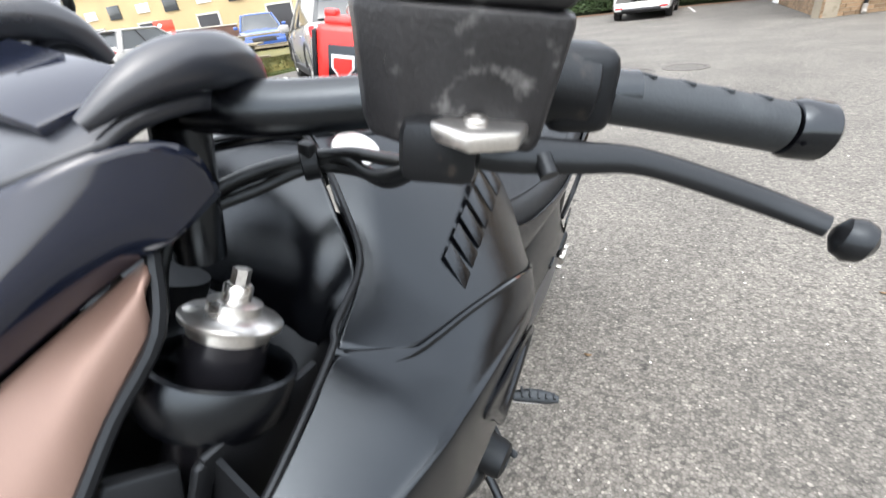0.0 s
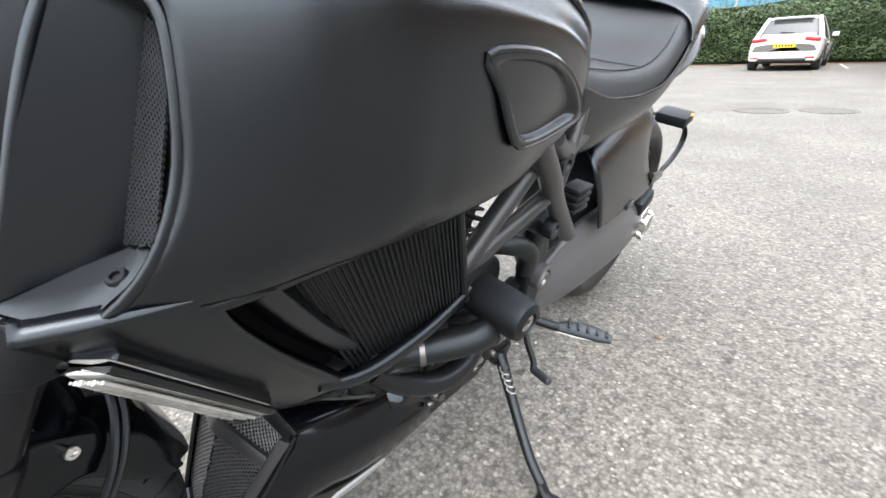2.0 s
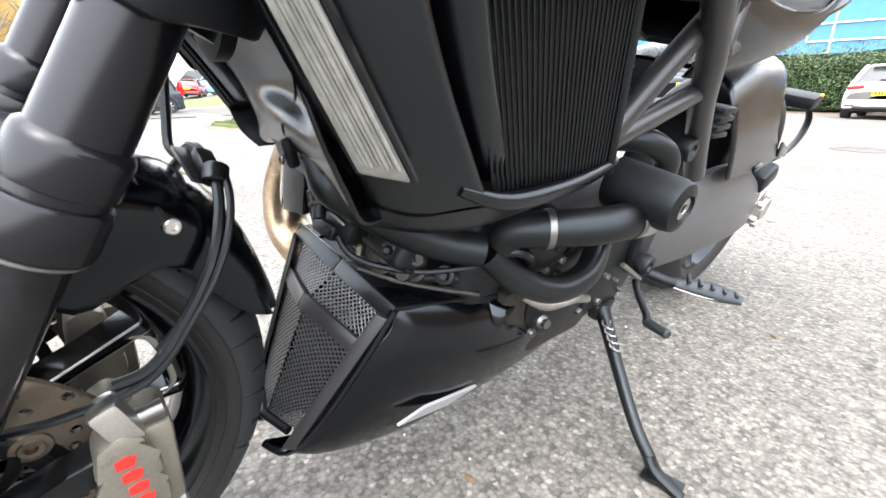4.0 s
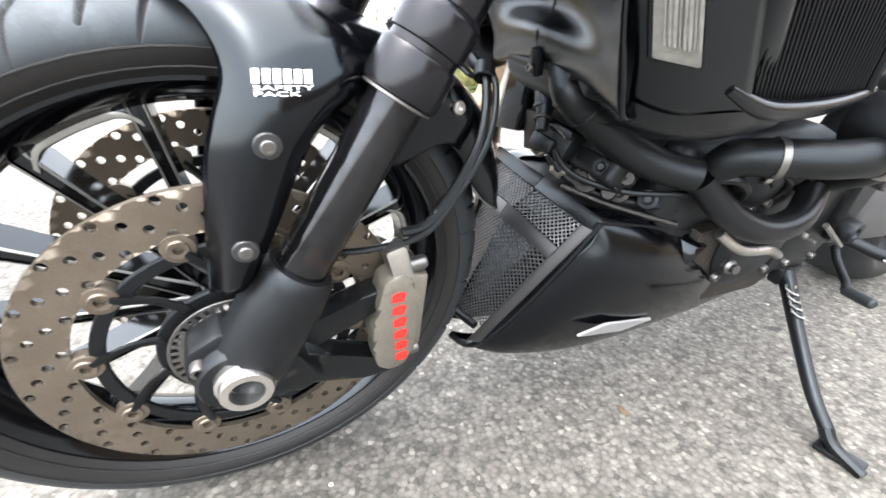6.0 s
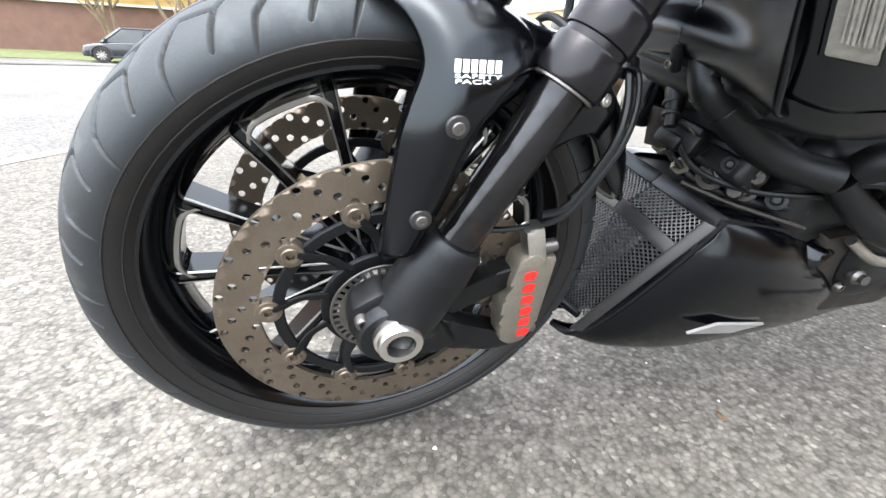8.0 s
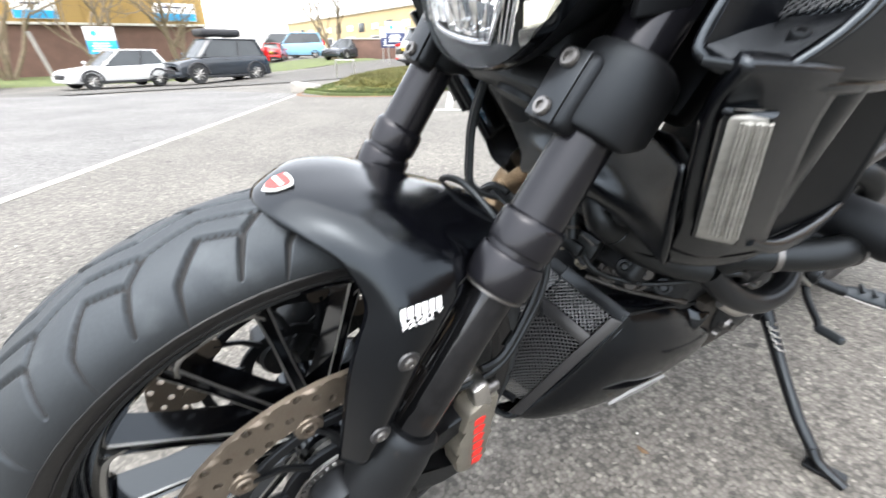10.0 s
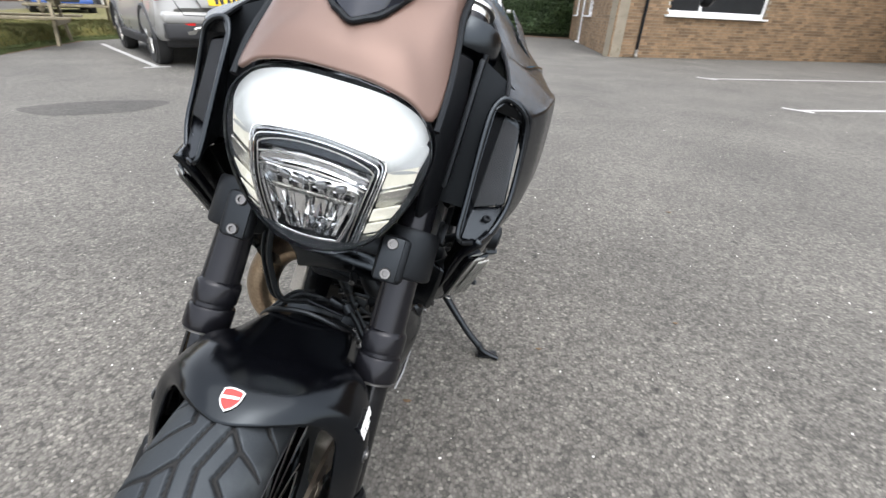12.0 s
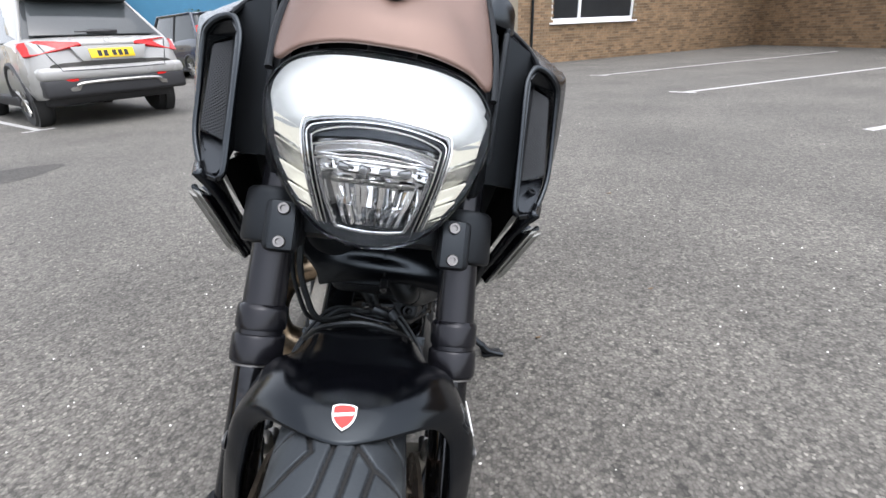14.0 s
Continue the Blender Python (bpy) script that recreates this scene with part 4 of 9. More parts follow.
# side shrouds with the air intakes
SHROUD = [[(0.182, 0.281, 0.893), (0.198, 0.287, 0.891), (0.214, 0.292, 0.880), (0.222, 0.295, 0.864), (0.228, 0.287, 0.804), (0.227, 0.266, 0.756), (0.210, 0.238, 0.720)],
          [(0.177, 0.330, 0.909), (0.205, 0.333, 0.899), (0.231, 0.335, 0.886), (0.241, 0.336, 0.874), (0.249, 0.333, 0.800), (0.245, 0.322, 0.748), (0.232, 0.308, 0.719)],
          [(0.169, 0.370, 0.921), (0.205, 0.372, 0.907), (0.239, 0.373, 0.890), (0.250, 0.373, 0.878), (0.257, 0.3715, 0.800), (0.2535, 0.365, 0.749), (0.241, 0.3565, 0.7225)],
          [(0.160, 0.408, 0.932), (0.205, 0.410, 0.914), (0.246, 0.410, 0.893), (0.257, 0.410, 0.881), (0.265, 0.410, 0.800), (0.262, 0.408, 0.750), (0.250, 0.405, 0.726)],
          [(0.181, 0.440, 0.923), (0.219, 0.440, 0.908), (0.249, 0.440, 0.8915), (0.2595, 0.440, 0.880), (0.2655, 0.440, 0.806), (0.264, 0.440, 0.756), (0.2535, 0.440, 0.7285)],
          [(0.203, 0.470, 0.914), (0.232, 0.470, 0.902), (0.253, 0.470, 0.890), (0.2615, 0.470, 0.879), (0.266, 0.470, 0.812), (0.266, 0.472, 0.762), (0.257, 0.475, 0.731)],
          [(0.222, 0.530, 0.912), (0.243, 0.530, 0.898), (0.256, 0.530, 0.884), (0.263, 0.530, 0.874), (0.266, 0.535, 0.814), (0.265, 0.545, 0.770), (0.258, 0.555, 0.739)],
          [(0.237, 0.600, 0.903), (0.249, 0.600, 0.888), (0.256, 0.601, 0.874), (0.261, 0.603, 0.864), (0.261, 0.610, 0.818), (0.256, 0.622, 0.782), (0.248, 0.632, 0.756)],
          [(0.240, 0.670, 0.876), (0.247, 0.671, 0.864), (0.250, 0.672, 0.852), (0.252, 0.675, 0.840), (0.251, 0.680, 0.814), (0.246, 0.688, 0.790), (0.240, 0.694, 0.772)],
          [(0.216, 0.745, 0.838), (0.218, 0.746, 0.834), (0.219, 0.746, 0.829), (0.220, 0.747, 0.822), (0.219, 0.749, 0.811), (0.216, 0.750, 0.800), (0.213, 0.750, 0.792)]]
for sgn in (1, -1):
    shroud = shell(part("air_intake_shroud", both(surf(SHROUD, 6, 6), sgn), SATIN, bike, "satin black side shroud with a deep air intake"), 0.004)
    # intake: outer rim, inner wall, floor and mesh
    rim = [(0.181, 0.281, 0.891), (0.197, 0.287, 0.888), (0.212, 0.292, 0.877), (0.220, 0.295, 0.860), (0.2265, 0.287, 0.804), (0.226, 0.266, 0.756), (0.210, 0.238, 0.721), (0.192, 0.220, 0.718), (0.178, 0.206, 0.724), (0.1725, 0.208, 0.735), (0.1715, 0.224, 0.770), (0.170, 0.241, 0.815), (0.169, 0.257, 0.852), (0.171, 0.271, 0.877)]
    part("intake_rim", both(tube([(x - 0.002, y, z) for x, y, z in rim], 0.0036, 12, 4, True), sgn), SATIN, shroud, "rounded satin black lip")
    fl = [(0.206, 0.236, 0.722), (0.192, 0.220, 0.721), (0.177, 0.205, 0.729), (0.181, 0.270, 0.745), (0.221, 0.274, 0.757)]
    part("intake_floor", both(slab(fl, 0.003), sgn), SATIN, shroud, "satin intake floor")
    wall = [(0.174, 0.206, 0.730), (0.171, 0.241, 0.815), (0.172, 0.271, 0.876), (0.186, 0.302, 0.868), (0.181, 0.268, 0.742)]
    part("intake_wall", both(slab(wall, 0.003), sgn), SATIN, shroud, "satin inner wall")
    part("intake_roof", both(slab([(0.172, 0.270, 0.878), (0.182, 0.281, 0.888), (0.197, 0.291, 0.882), (0.212, 0.296, 0.868), (0.187, 0.304, 0.869)], 0.003), sgn), SATIN, shroud)
    me = lattice([(0.220 * sgn, 0.271, 0.762), (0.210 * sgn, 0.300, 0.857), (0.186 * sgn, 0.300, 0.866), (0.181 * sgn, 0.266, 0.747)], 0.0042, 0.0013)
    part("mesh_backing", both(slab([(0.222, 0.281, 0.758), (0.213, 0.309, 0.858), (0.188, 0.309, 0.870), (0.182, 0.275, 0.742)], 0.002), sgn), GLOSS, shroud)
    me.materials.append(FINE_MESH)
    part("intake_mesh", me, FINE_MESH, shroud, "fine black mesh")
    part("intake_screw", both(bolt_head((0.203, 0.255, 0.740), (0.1, -0.4, 0.9), 0.006, 0.004), sgn), PLASTIC, shroud)
    part("lip_clip", both(rbox((0.022, 0.010, 0.006), pose(0.186, 0.212, 0.722, 0, 0, 30), 0.0015), sgn), GLOSS, shroud, "small black clip")
    # recess panel at the rear of the shroud
    rec = [(0.256, 0.474, 0.857), (0.259, 0.520, 0.860), (0.258, 0.570, 0.852), (0.256, 0.620, 0.832), (0.254, 0.655, 0.806), (0.254, 0.657, 0.792), (0.258, 0.610, 0.786), (0.262, 0.560, 0.783), (0.264, 0.528, 0.786), (0.263, 0.512, 0.800), (0.260, 0.492, 0.832)]
    part("recess_seam", both(tube([(x + 0.008, y, z) for x, y, z in rec], 0.0025, 6, 3, True), sgn), GLOSS, shroud, "dark panel gap")
    inner = [(x + 0.0075 - 0.006 * k, y, z) for k, (x, y, z) in ((0, q) for q in rec)]
    part("recess_panel", both(surf([[Vector(q).lerp(Vector((0.268, 0.565, 0.815)), t) + Vector((0.002 if t < 0.2 else -0.006, 0, 0)) for q in inner] for t in (0.03, 0.14, 0.30, 0.62, 0.98)], 3, 3, False, True), sgn), SATIN, shroud, "recessed satin panel")
    # black gasket along the upper edge
    part("gasket", both(tube([(0.182, 0.283, 0.893), (0.177, 0.330, 0.911), (0.159, 0.408, 0.936), (0.150, 0.425, 0.944), (0.133, 0.482, 0.962), (0.090, 0.514, 0.998), (0.045, 0.545, 1.014), (0.0, 0.572, 1.020)], 0.0030, 8, 4), sgn), PLASTIC, shroud, "black rubber gasket")
    part("seam", both(tube([(0.157, 0.412, 0.932), (0.178, 0.424, 0.921), (0.200, 0.450, 0.914), (0.222, 0.530, 0.913), (0.238, 0.600, 0.904), (0.241, 0.670, 0.877), (0.217, 0.745, 0.839)], 0.0030, 6, 4), sgn), GLOSS, shroud)

# tank
TANK = [[(0.0, 0.575, 1.018), (0.045, 0.546, 1.012), (0.088, 0.510, 0.996), (0.131, 0.482, 0.959), (0.156, 0.413, 0.932)],
        [(0.0, 0.610, 1.027), (0.055, 0.585, 1.020), (0.106, 0.545, 0.998), (0.152, 0.496, 0.956), (0.198, 0.450, 0.914)],
        [(0.0, 0.650, 1.030), (0.064, 0.632, 1.022), (0.122, 0.602, 0.992), (0.180, 0.560, 0.945), (0.222, 0.530, 0.912)],
        [(0.0, 0.710, 1.026), (0.070, 0.700, 1.016), (0.134, 0.678, 0.984), (0.190, 0.640, 0.940), (0.238, 0.600, 0.903)],
        [(0.0, 0.780, 1.005), (0.072, 0.775, 0.995), (0.136, 0.757, 0.962), (0.190, 0.720, 0.915), (0.240, 0.670, 0.876)],
        [(0.0, 0.840, 0.965), (0.066, 0.838, 0.955), (0.124, 0.825, 0.925), (0.176, 0.795, 0.880), (0.216, 0.745, 0.838)],
        [(0.0, 0.880, 0.905), (0.055, 0.878, 0.897), (0.104, 0.868, 0.872), (0.150, 0.842, 0.836), (0.190, 0.785, 0.800)]]
tank = shell(part("fuel_tank", surf(TANK, 6, 6, True), SATIN, bike, "satin black fuel tank with raised block marks"), 0.004)
lo, hi = Vector((0.207, 0.540, 0.921)), Vector((0.180, 0.700, 0.962))
for k in range(6):
    w = (hi - lo) / 6
    a = lo + w * k
    upv = Vector((-0.026, 0.004, 0.024))
    nrm = w.cross(upv).normalized()
    nrm = nrm if nrm.x > 0 else -nrm
    for sgn in (1,):
        glyph = [a, a + w * 0.74, a + w * 0.78 + upv, a + w * 0.08 + upv]
        part("raised_mark", slab([q + nrm * 0.0014 for q in glyph], 0.0024, 0.0008), SATIN, tank, "" if k else "raised black block mark")
part("tank_display", moved(lathe([(0.062, 0.0), (0.062, 0.005), (0.057, 0.008), (0.03, 0.0095), (0.004, 0.010)], (0, 0, 0), (0, 0, 1), 48), pose(0.004, 0.632, 1.024, 4, 4, 20) @ Matrix.Diagonal((1.0, 0.80, 1, 1))), GLOSSY_FACE, tank, "glossy oval display set into the tank")
part("display_rim", tube([(0.004 + 0.066 * math.cos(a), 0.632 + 0.056 * math.sin(a), 1.0245 - 0.0045 * math.cos(a)) for a in (math.pi * k / 18 for k in range(36))], 0.0026, 8, 0, True), PLASTIC, tank, "black display rim")
part("lock_ring", lathe([(0.010, 0.003), (0.016, 0.004), (0.023, 0.003), (0.024, 0.0), (0.010, 0.0)], (0.068, 0.571, 1.0155), (0.38, -0.10, 0.92), 32), ALU, tank, "silver lock surround")
# black inner cover ahead of the tank
COVER = [[(0.0, 0.44, 0.90), (0.05, 0.44, 0.897), (0.085, 0.43, 0.885), (0.100, 0.422, 0.878), (0.110, 0.415, 0.87)],
         [(0.0, 0.50, 0.985), (0.042, 0.492, 0.978), (0.085, 0.470, 0.955), (0.110, 0.455, 0.925), (0.122, 0.442, 0.900)],
         [(0.0, 0.570, 1.012), (0.043, 0.541, 1.006), (0.086, 0.508, 0.990), (0.129, 0.478, 0.953), (0.154, 0.410, 0.926)]]
shell(part("tank_cover", surf(COVER, 6, 6, True), SATIN, bike, "black cover round the steering head"), 0.004)
part("cover_screw", bolt_head((0.089, 0.486, 0.952), (0.6, -0.6, 0.5), 0.006, 0.003), BOLT, tank)

# seat and tail
SEAT = [[(0.0, 0.880, 0.880), (0.060, 0.880, 0.870), (0.100, 0.885, 0.840), (0.115, 0.890, 0.800)],
        [(0.0, 0.960, 0.815), (0.080, 0.960, 0.812), (0.130, 0.965, 0.795), (0.150, 0.965, 0.755)],
        [(0.0, 1.080, 0.790), (0.100, 1.080, 0.792), (0.155, 1.085, 0.790), (0.176, 1.085, 0.750)],
        [(0.0, 1.200, 0.795), (0.105, 1.200, 0.800), (0.165, 1.200, 0.803), (0.186, 1.200, 0.765)],
        [(0.0, 1.310, 0.830), (0.100, 1.310, 0.838), (0.158, 1.305, 0.842), (0.180, 1.300, 0.805)],
        [(0.0, 1.400, 0.895), (0.090, 1.400, 0.900), (0.142, 1.390, 0.895), (0.168, 1.385, 0.855)],
        [(0.0, 1.500, 0.930), (0.080, 1.500, 0.930), (0.122, 1.490, 0.915), (0.150, 1.480, 0.885)]]
seat = shell(part("seat", surf(SEAT, 6, 6, True), VINYL, bike, "black vinyl seat with stitched panels"), 0.006)
for sgn in (1, -1):
    part("stitching", both(tube([(x * 0.93, y, z + 0.001) for x, y, z in ((0.130, 0.965, 0.799), (0.155, 1.085, 0.794), (0.166, 1.200, 0.806), (0.159, 1.305, 0.845), (0.143, 1.390, 0.898))], 0.0013, 6, 4), sgn), FRAME_BLACK, seat)
    part("stitching", both(tube([(0.182, 1.10, 0.756), (0.192, 1.20, 0.771), (0.186, 1.30, 0.811), (0.173, 1.385, 0.861)], 0.0014, 6, 4), sgn), FRAME_BLACK, seat)
part("stitching", tube([(-0.150, 1.150, 0.800), (-0.08, 1.165, 0.796), (0, 1.17, 0.794), (0.08, 1.165, 0.796), (0.150, 1.150, 0.800)], 0.0013, 6, 4), FRAME_BLACK, seat)
TAIL = [[(0.0, 1.385, 0.915), (0.100, 1.380, 0.910), (0.160, 1.370, 0.885), (0.182, 1.355, 0.845)],
        [(0.0, 1.470, 0.957), (0.095, 1.468, 0.950), (0.150, 1.460, 0.925), (0.170, 1.450, 0.888)],
        [(0.0, 1.570, 0.965), (0.085, 1.570, 0.958), (0.128, 1.565, 0.935), (0.145, 1.560, 0.905)],
        [(0.0, 1.650, 0.945), (0.070, 1.648, 0.938), (0.105, 1.640, 0.920), (0.118, 1.630, 0.896)],
        [(0.0, 1.690, 0.905), (0.050, 1.688, 0.900), (0.080, 1.680, 0.892), (0.095, 1.670, 0.882)]]
tail = shell(part("tail_cover", surf(TAIL, 5, 5, True), SATIN, bike, "satin black tail cover"), 0.004)
for sgn in (1, -1):
    SIDEP = [[(0.150, 0.900, 0.785), (0.155, 0.905, 0.740), (0.140, 0.900, 0.680), (0.120, 0.905, 0.640)],
             [(0.168, 1.020, 0.758), (0.172, 1.030, 0.720), (0.158, 1.030, 0.675), (0.135, 1.020, 0.650)],
             [(0.186, 1.200, 0.768), (0.184, 1.210, 0.740), (0.168, 1.215, 0.715), (0.140, 1.210, 0.705)],
             [(0.180, 1.330, 0.822), (0.178, 1.345, 0.800), (0.160, 1.350, 0.780), (0.130, 1.350, 0.770)],
             [(0.160, 1.450, 0.886), (0.158, 1.470, 0.868), (0.140, 1.480, 0.850), (0.110, 1.480, 0.842)],
             [(0.120, 1.600, 0.905), (0.120, 1.620, 0.890), (0.105, 1.630, 0.876), (0.08, 1.630, 0.870)]]
    shell(part("side_cover", both(surf(SIDEP, 5, 5), sgn), SATIN, tail, "satin black side cover under the seat"), 0.004)
    part("tail_light_bar", both(tube([(0.165, 1.28, 0.765), (0.172, 1.40, 0.815), (0.150, 1.52, 0.862), (0.115, 1.64, 0.885)], [0.006, 0.009, 0.009, 0.006], 8, 4, flat=2.0), sgn), GLOSS, tail, "dark tail light strip")
part("under_tail", plate([(-0.12, 0.95), (0.12, 0.95), (0.13, 1.30), (0.09, 1.62), (-0.09, 1.62), (-0.13, 1.30)], 0.012, Matrix.Translation((0, 0, 0)) @ Matrix(((1, 0, 0, 0), (0, 1, 0, 0), (0, 0.30, 1, 0.40), (0, 0, 0, 1))), 0.003), PLASTIC, tail)

# lower side panels with indicator and radiator
for sgn in (1, -1):
    PANEL = [[(0.205, 0.205, 0.724), (0.220, 0.250, 0.727), (0.228, 0.292, 0.726)],
             [(0.186, 0.222, 0.690), (0.210, 0.256, 0.690), (0.222, 0.304, 0.690)],
             [(0.176, 0.256, 0.635), (0.200, 0.287, 0.634), (0.217, 0.337, 0.636)],
             [(0.167, 0.297, 0.580), (0.191, 0.325, 0.577), (0.211, 0.378, 0.582)],
             [(0.153, 0.327, 0.535), (0.180, 0.357, 0.530), (0.206, 0.410, 0.540)]]
    panel = shell(part("radiator_panel", both(surf(PANEL, 5, 5), sgn), SATIN, bike, "satin black radiator panel with a long indicator"), 0.012)
    part("panel_skirt", both(surf([[(0.153, 0.327, 0.536), (0.180, 0.357, 0.531), (0.206, 0.410, 0.541), (0.206, 0.470, 0.536)], [(0.140, 0.335, 0.512), (0.165, 0.372, 0.506), (0.186, 0.420, 0.510), (0.190, 0.480, 0.518)], [(0.110, 0.345, 0.500), (0.135, 0.385, 0.494), (0.150, 0.430, 0.496), (0.160, 0.480, 0.505)]], 4, 4), sgn), SATIN, panel, "curved lower edge")
    part("panel_rail", both(tube([(0.200, 0.236, 0.712), (0.214, 0.272, 0.714), (0.224, 0.320, 0.715), (0.226, 0.42, 0.715), (0.225, 0.52, 0.717), (0.218, 0.62, 0.723), (0.205, 0.695, 0.735)], [0.005, 0.007, 0.007, 0.007, 0.007, 0.008, 0.010], 12, 4), sgn), SATIN, panel, "satin black upper rail")
    part("panel_lower_rail", both(tube([(0.200, 0.378, 0.558), (0.206, 0.430, 0.543), (0.207, 0.500, 0.544), (0.204, 0.560, 0.550), (0.198, 0.612, 0.558)], [0.005, 0.009, 0.009, 0.008, 0.007], 10, 4), sgn), SATIN, panel, "satin black lower rail")
    leg = surf([[(0.212, 0.302, 0.716), (0.226, 0.309, 0.717), (0.231, 0.318, 0.716), (0.230, 0.330, 0.714), (0.212, 0.336, 0.713)],
                [(0.200, 0.342, 0.650), (0.212, 0.352, 0.650), (0.216, 0.362, 0.650), (0.215, 0.373, 0.650), (0.200, 0.380, 0.650)],
                [(0.189, 0.386, 0.592), (0.199, 0.394, 0.592), (0.203, 0.405, 0.593), (0.202, 0.416, 0.594), (0.190, 0.424, 0.594)],
                [(0.182, 0.414, 0.556), (0.191, 0.421, 0.555), (0.195, 0.432, 0.556), (0.194, 0.444, 0.557), (0.184, 0.450, 0.558)]], 5, 5)
    part("panel_blade", both(leg, sgn), SATIN, panel, "rounded satin frame leg beside the radiator")
    # an added sheet closes the duct, black in place of its shade
    part("duct_shade_sheet", both(slab([(0.196, 0.268, 0.722), (0.188, 0.322, 0.722), (0.166, 0.438, 0.550), (0.176, 0.380, 0.546)], 0.003), sgn), DUCT_SHADE, panel, "black sheet standing for the shade in the duct")
    ind = [(0.192, 0.225, 0.694), (0.210, 0.241, 0.697), (0.1995, 0.332, 0.573), (0.1750, 0.306, 0.574)]
    lift = Vector((0.006, -0.0048, 0.0015))
    lamp = part("indicator", both(slab([Vector(q) + lift for q in ind], 0.010, 0.003), sgn), INDICATOR, panel, "frosted clear indicator lens")
    frame_pts = [Vector(q) + lift * 1.1 for q in ind]
    part("indicator_frame", both(tube(frame_pts, 0.0036, 8, 0, True), sgn), GLOSS, lamp, "black indicator frame")
    part("indicator_body", both(slab([Vector(q) + lift * 0.3 for q in ind], 0.016, 0.003), sgn), GLOSS, lamp)
    for k in range(8):
        t = 0.16 + 0.095 * k
        a = frame_pts[0].lerp(frame_pts[1], t).lerp(frame_pts[3].lerp(frame_pts[2], t), 0.05) + lift * 0.5
        b = frame_pts[0].lerp(frame_pts[1], t).lerp(frame_pts[3].lerp(frame_pts[2], t), 0.94) + lift * 0.5
        part("lens_rib", both(rod(a + lift * 0.85, b + lift * 0.85, 0.0009 + 0.0005 * (k % 3), 6), sgn), INDICATOR, lamp)
    # radiator
    rad = part("radiator", both(slab([(0.190, 0.345, 0.716), (0.190, 0.546, 0.718), (0.186, 0.598, 0.548), (0.182, 0.425, 0.548)], 0.026), sgn), CORE, bike, "dark finned side radiator")
    for k in range(30):
        t = (k + 0.5) / 30
        a = Vector((0.2045, 0.338, 0.715)).lerp(Vector((0.2045, 0.542, 0.716)), t)
        b = Vector((0.1985, 0.418, 0.550)).lerp(Vector((0.2005, 0.594, 0.551)), t)
        part("fin", both(rod(a, b, 0.0013, 5), sgn), FRAME_BLACK, rad)
    part("radiator_edge", both(rod((0.204, 0.549, 0.716), (0.202, 0.602, 0.548), 0.005, 8), sgn), FRAME_BLACK, rad, "black radiator edge")
    part("radiator_tank", both(slab([(0.172, 0.548, 0.720), (0.172, 0.568, 0.720), (0.172, 0.618, 0.548), (0.172, 0.598, 0.548)], 0.036, 0.005), sgn), PLASTIC, rad)

# cross cover between the two radiator panels
SCOOP = [[(-0.150, 0.290, 0.640), (-0.060, 0.318, 0.645), (0.020, 0.322, 0.650), (0.090, 0.308, 0.650), (0.170, 0.262, 0.640)],
         [(-0.110, 0.325, 0.585), (-0.050, 0.338, 0.588), (0.020, 0.336, 0.590), (0.090, 0.322, 0.588), (0.168, 0.286, 0.585)],
         [(-0.085, 0.338, 0.545), (-0.040, 0.330, 0.562), (0.020, 0.322, 0.566), (0.090, 0.318, 0.558), (0.166, 0.304, 0.552)],
         [(-0.079, 0.341, 0.520), (-0.040, 0.336, 0.533), (0.020, 0.329, 0.543), (0.090, 0.334, 0.536), (0.161, 0.322, 0.524)],
         [(-0.070, 0.360, 0.522), (-0.035, 0.356, 0.530), (0.020, 0.350, 0.538), (0.090, 0.352, 0.534), (0.155, 0.345, 0.522)]]
scoop = shell(part("front_cross_cover", surf(SCOOP, 5, 6), SATIN, bike, "satin black cover joining the radiator panels"), 0.004)
part("cover_tab", rbox((0.012, 0.012, 0.030), pose(0.024, 0.324, 0.536, 15, 0, 0), 0.004), PLASTIC, scoop, "small screw tab")
part("tab_screw", bolt_head((0.024, 0.317, 0.530), (0, -1, 0), 0.005, 0.003), BOLT, scoop)
part("cover_seam", tube([(0.020, 0.3175, 0.650), (0.021, 0.332, 0.590), (0.022, 0.318, 0.564), (0.024, 0.325, 0.545)], 0.0016, 6, 4), GLOSS, scoop)

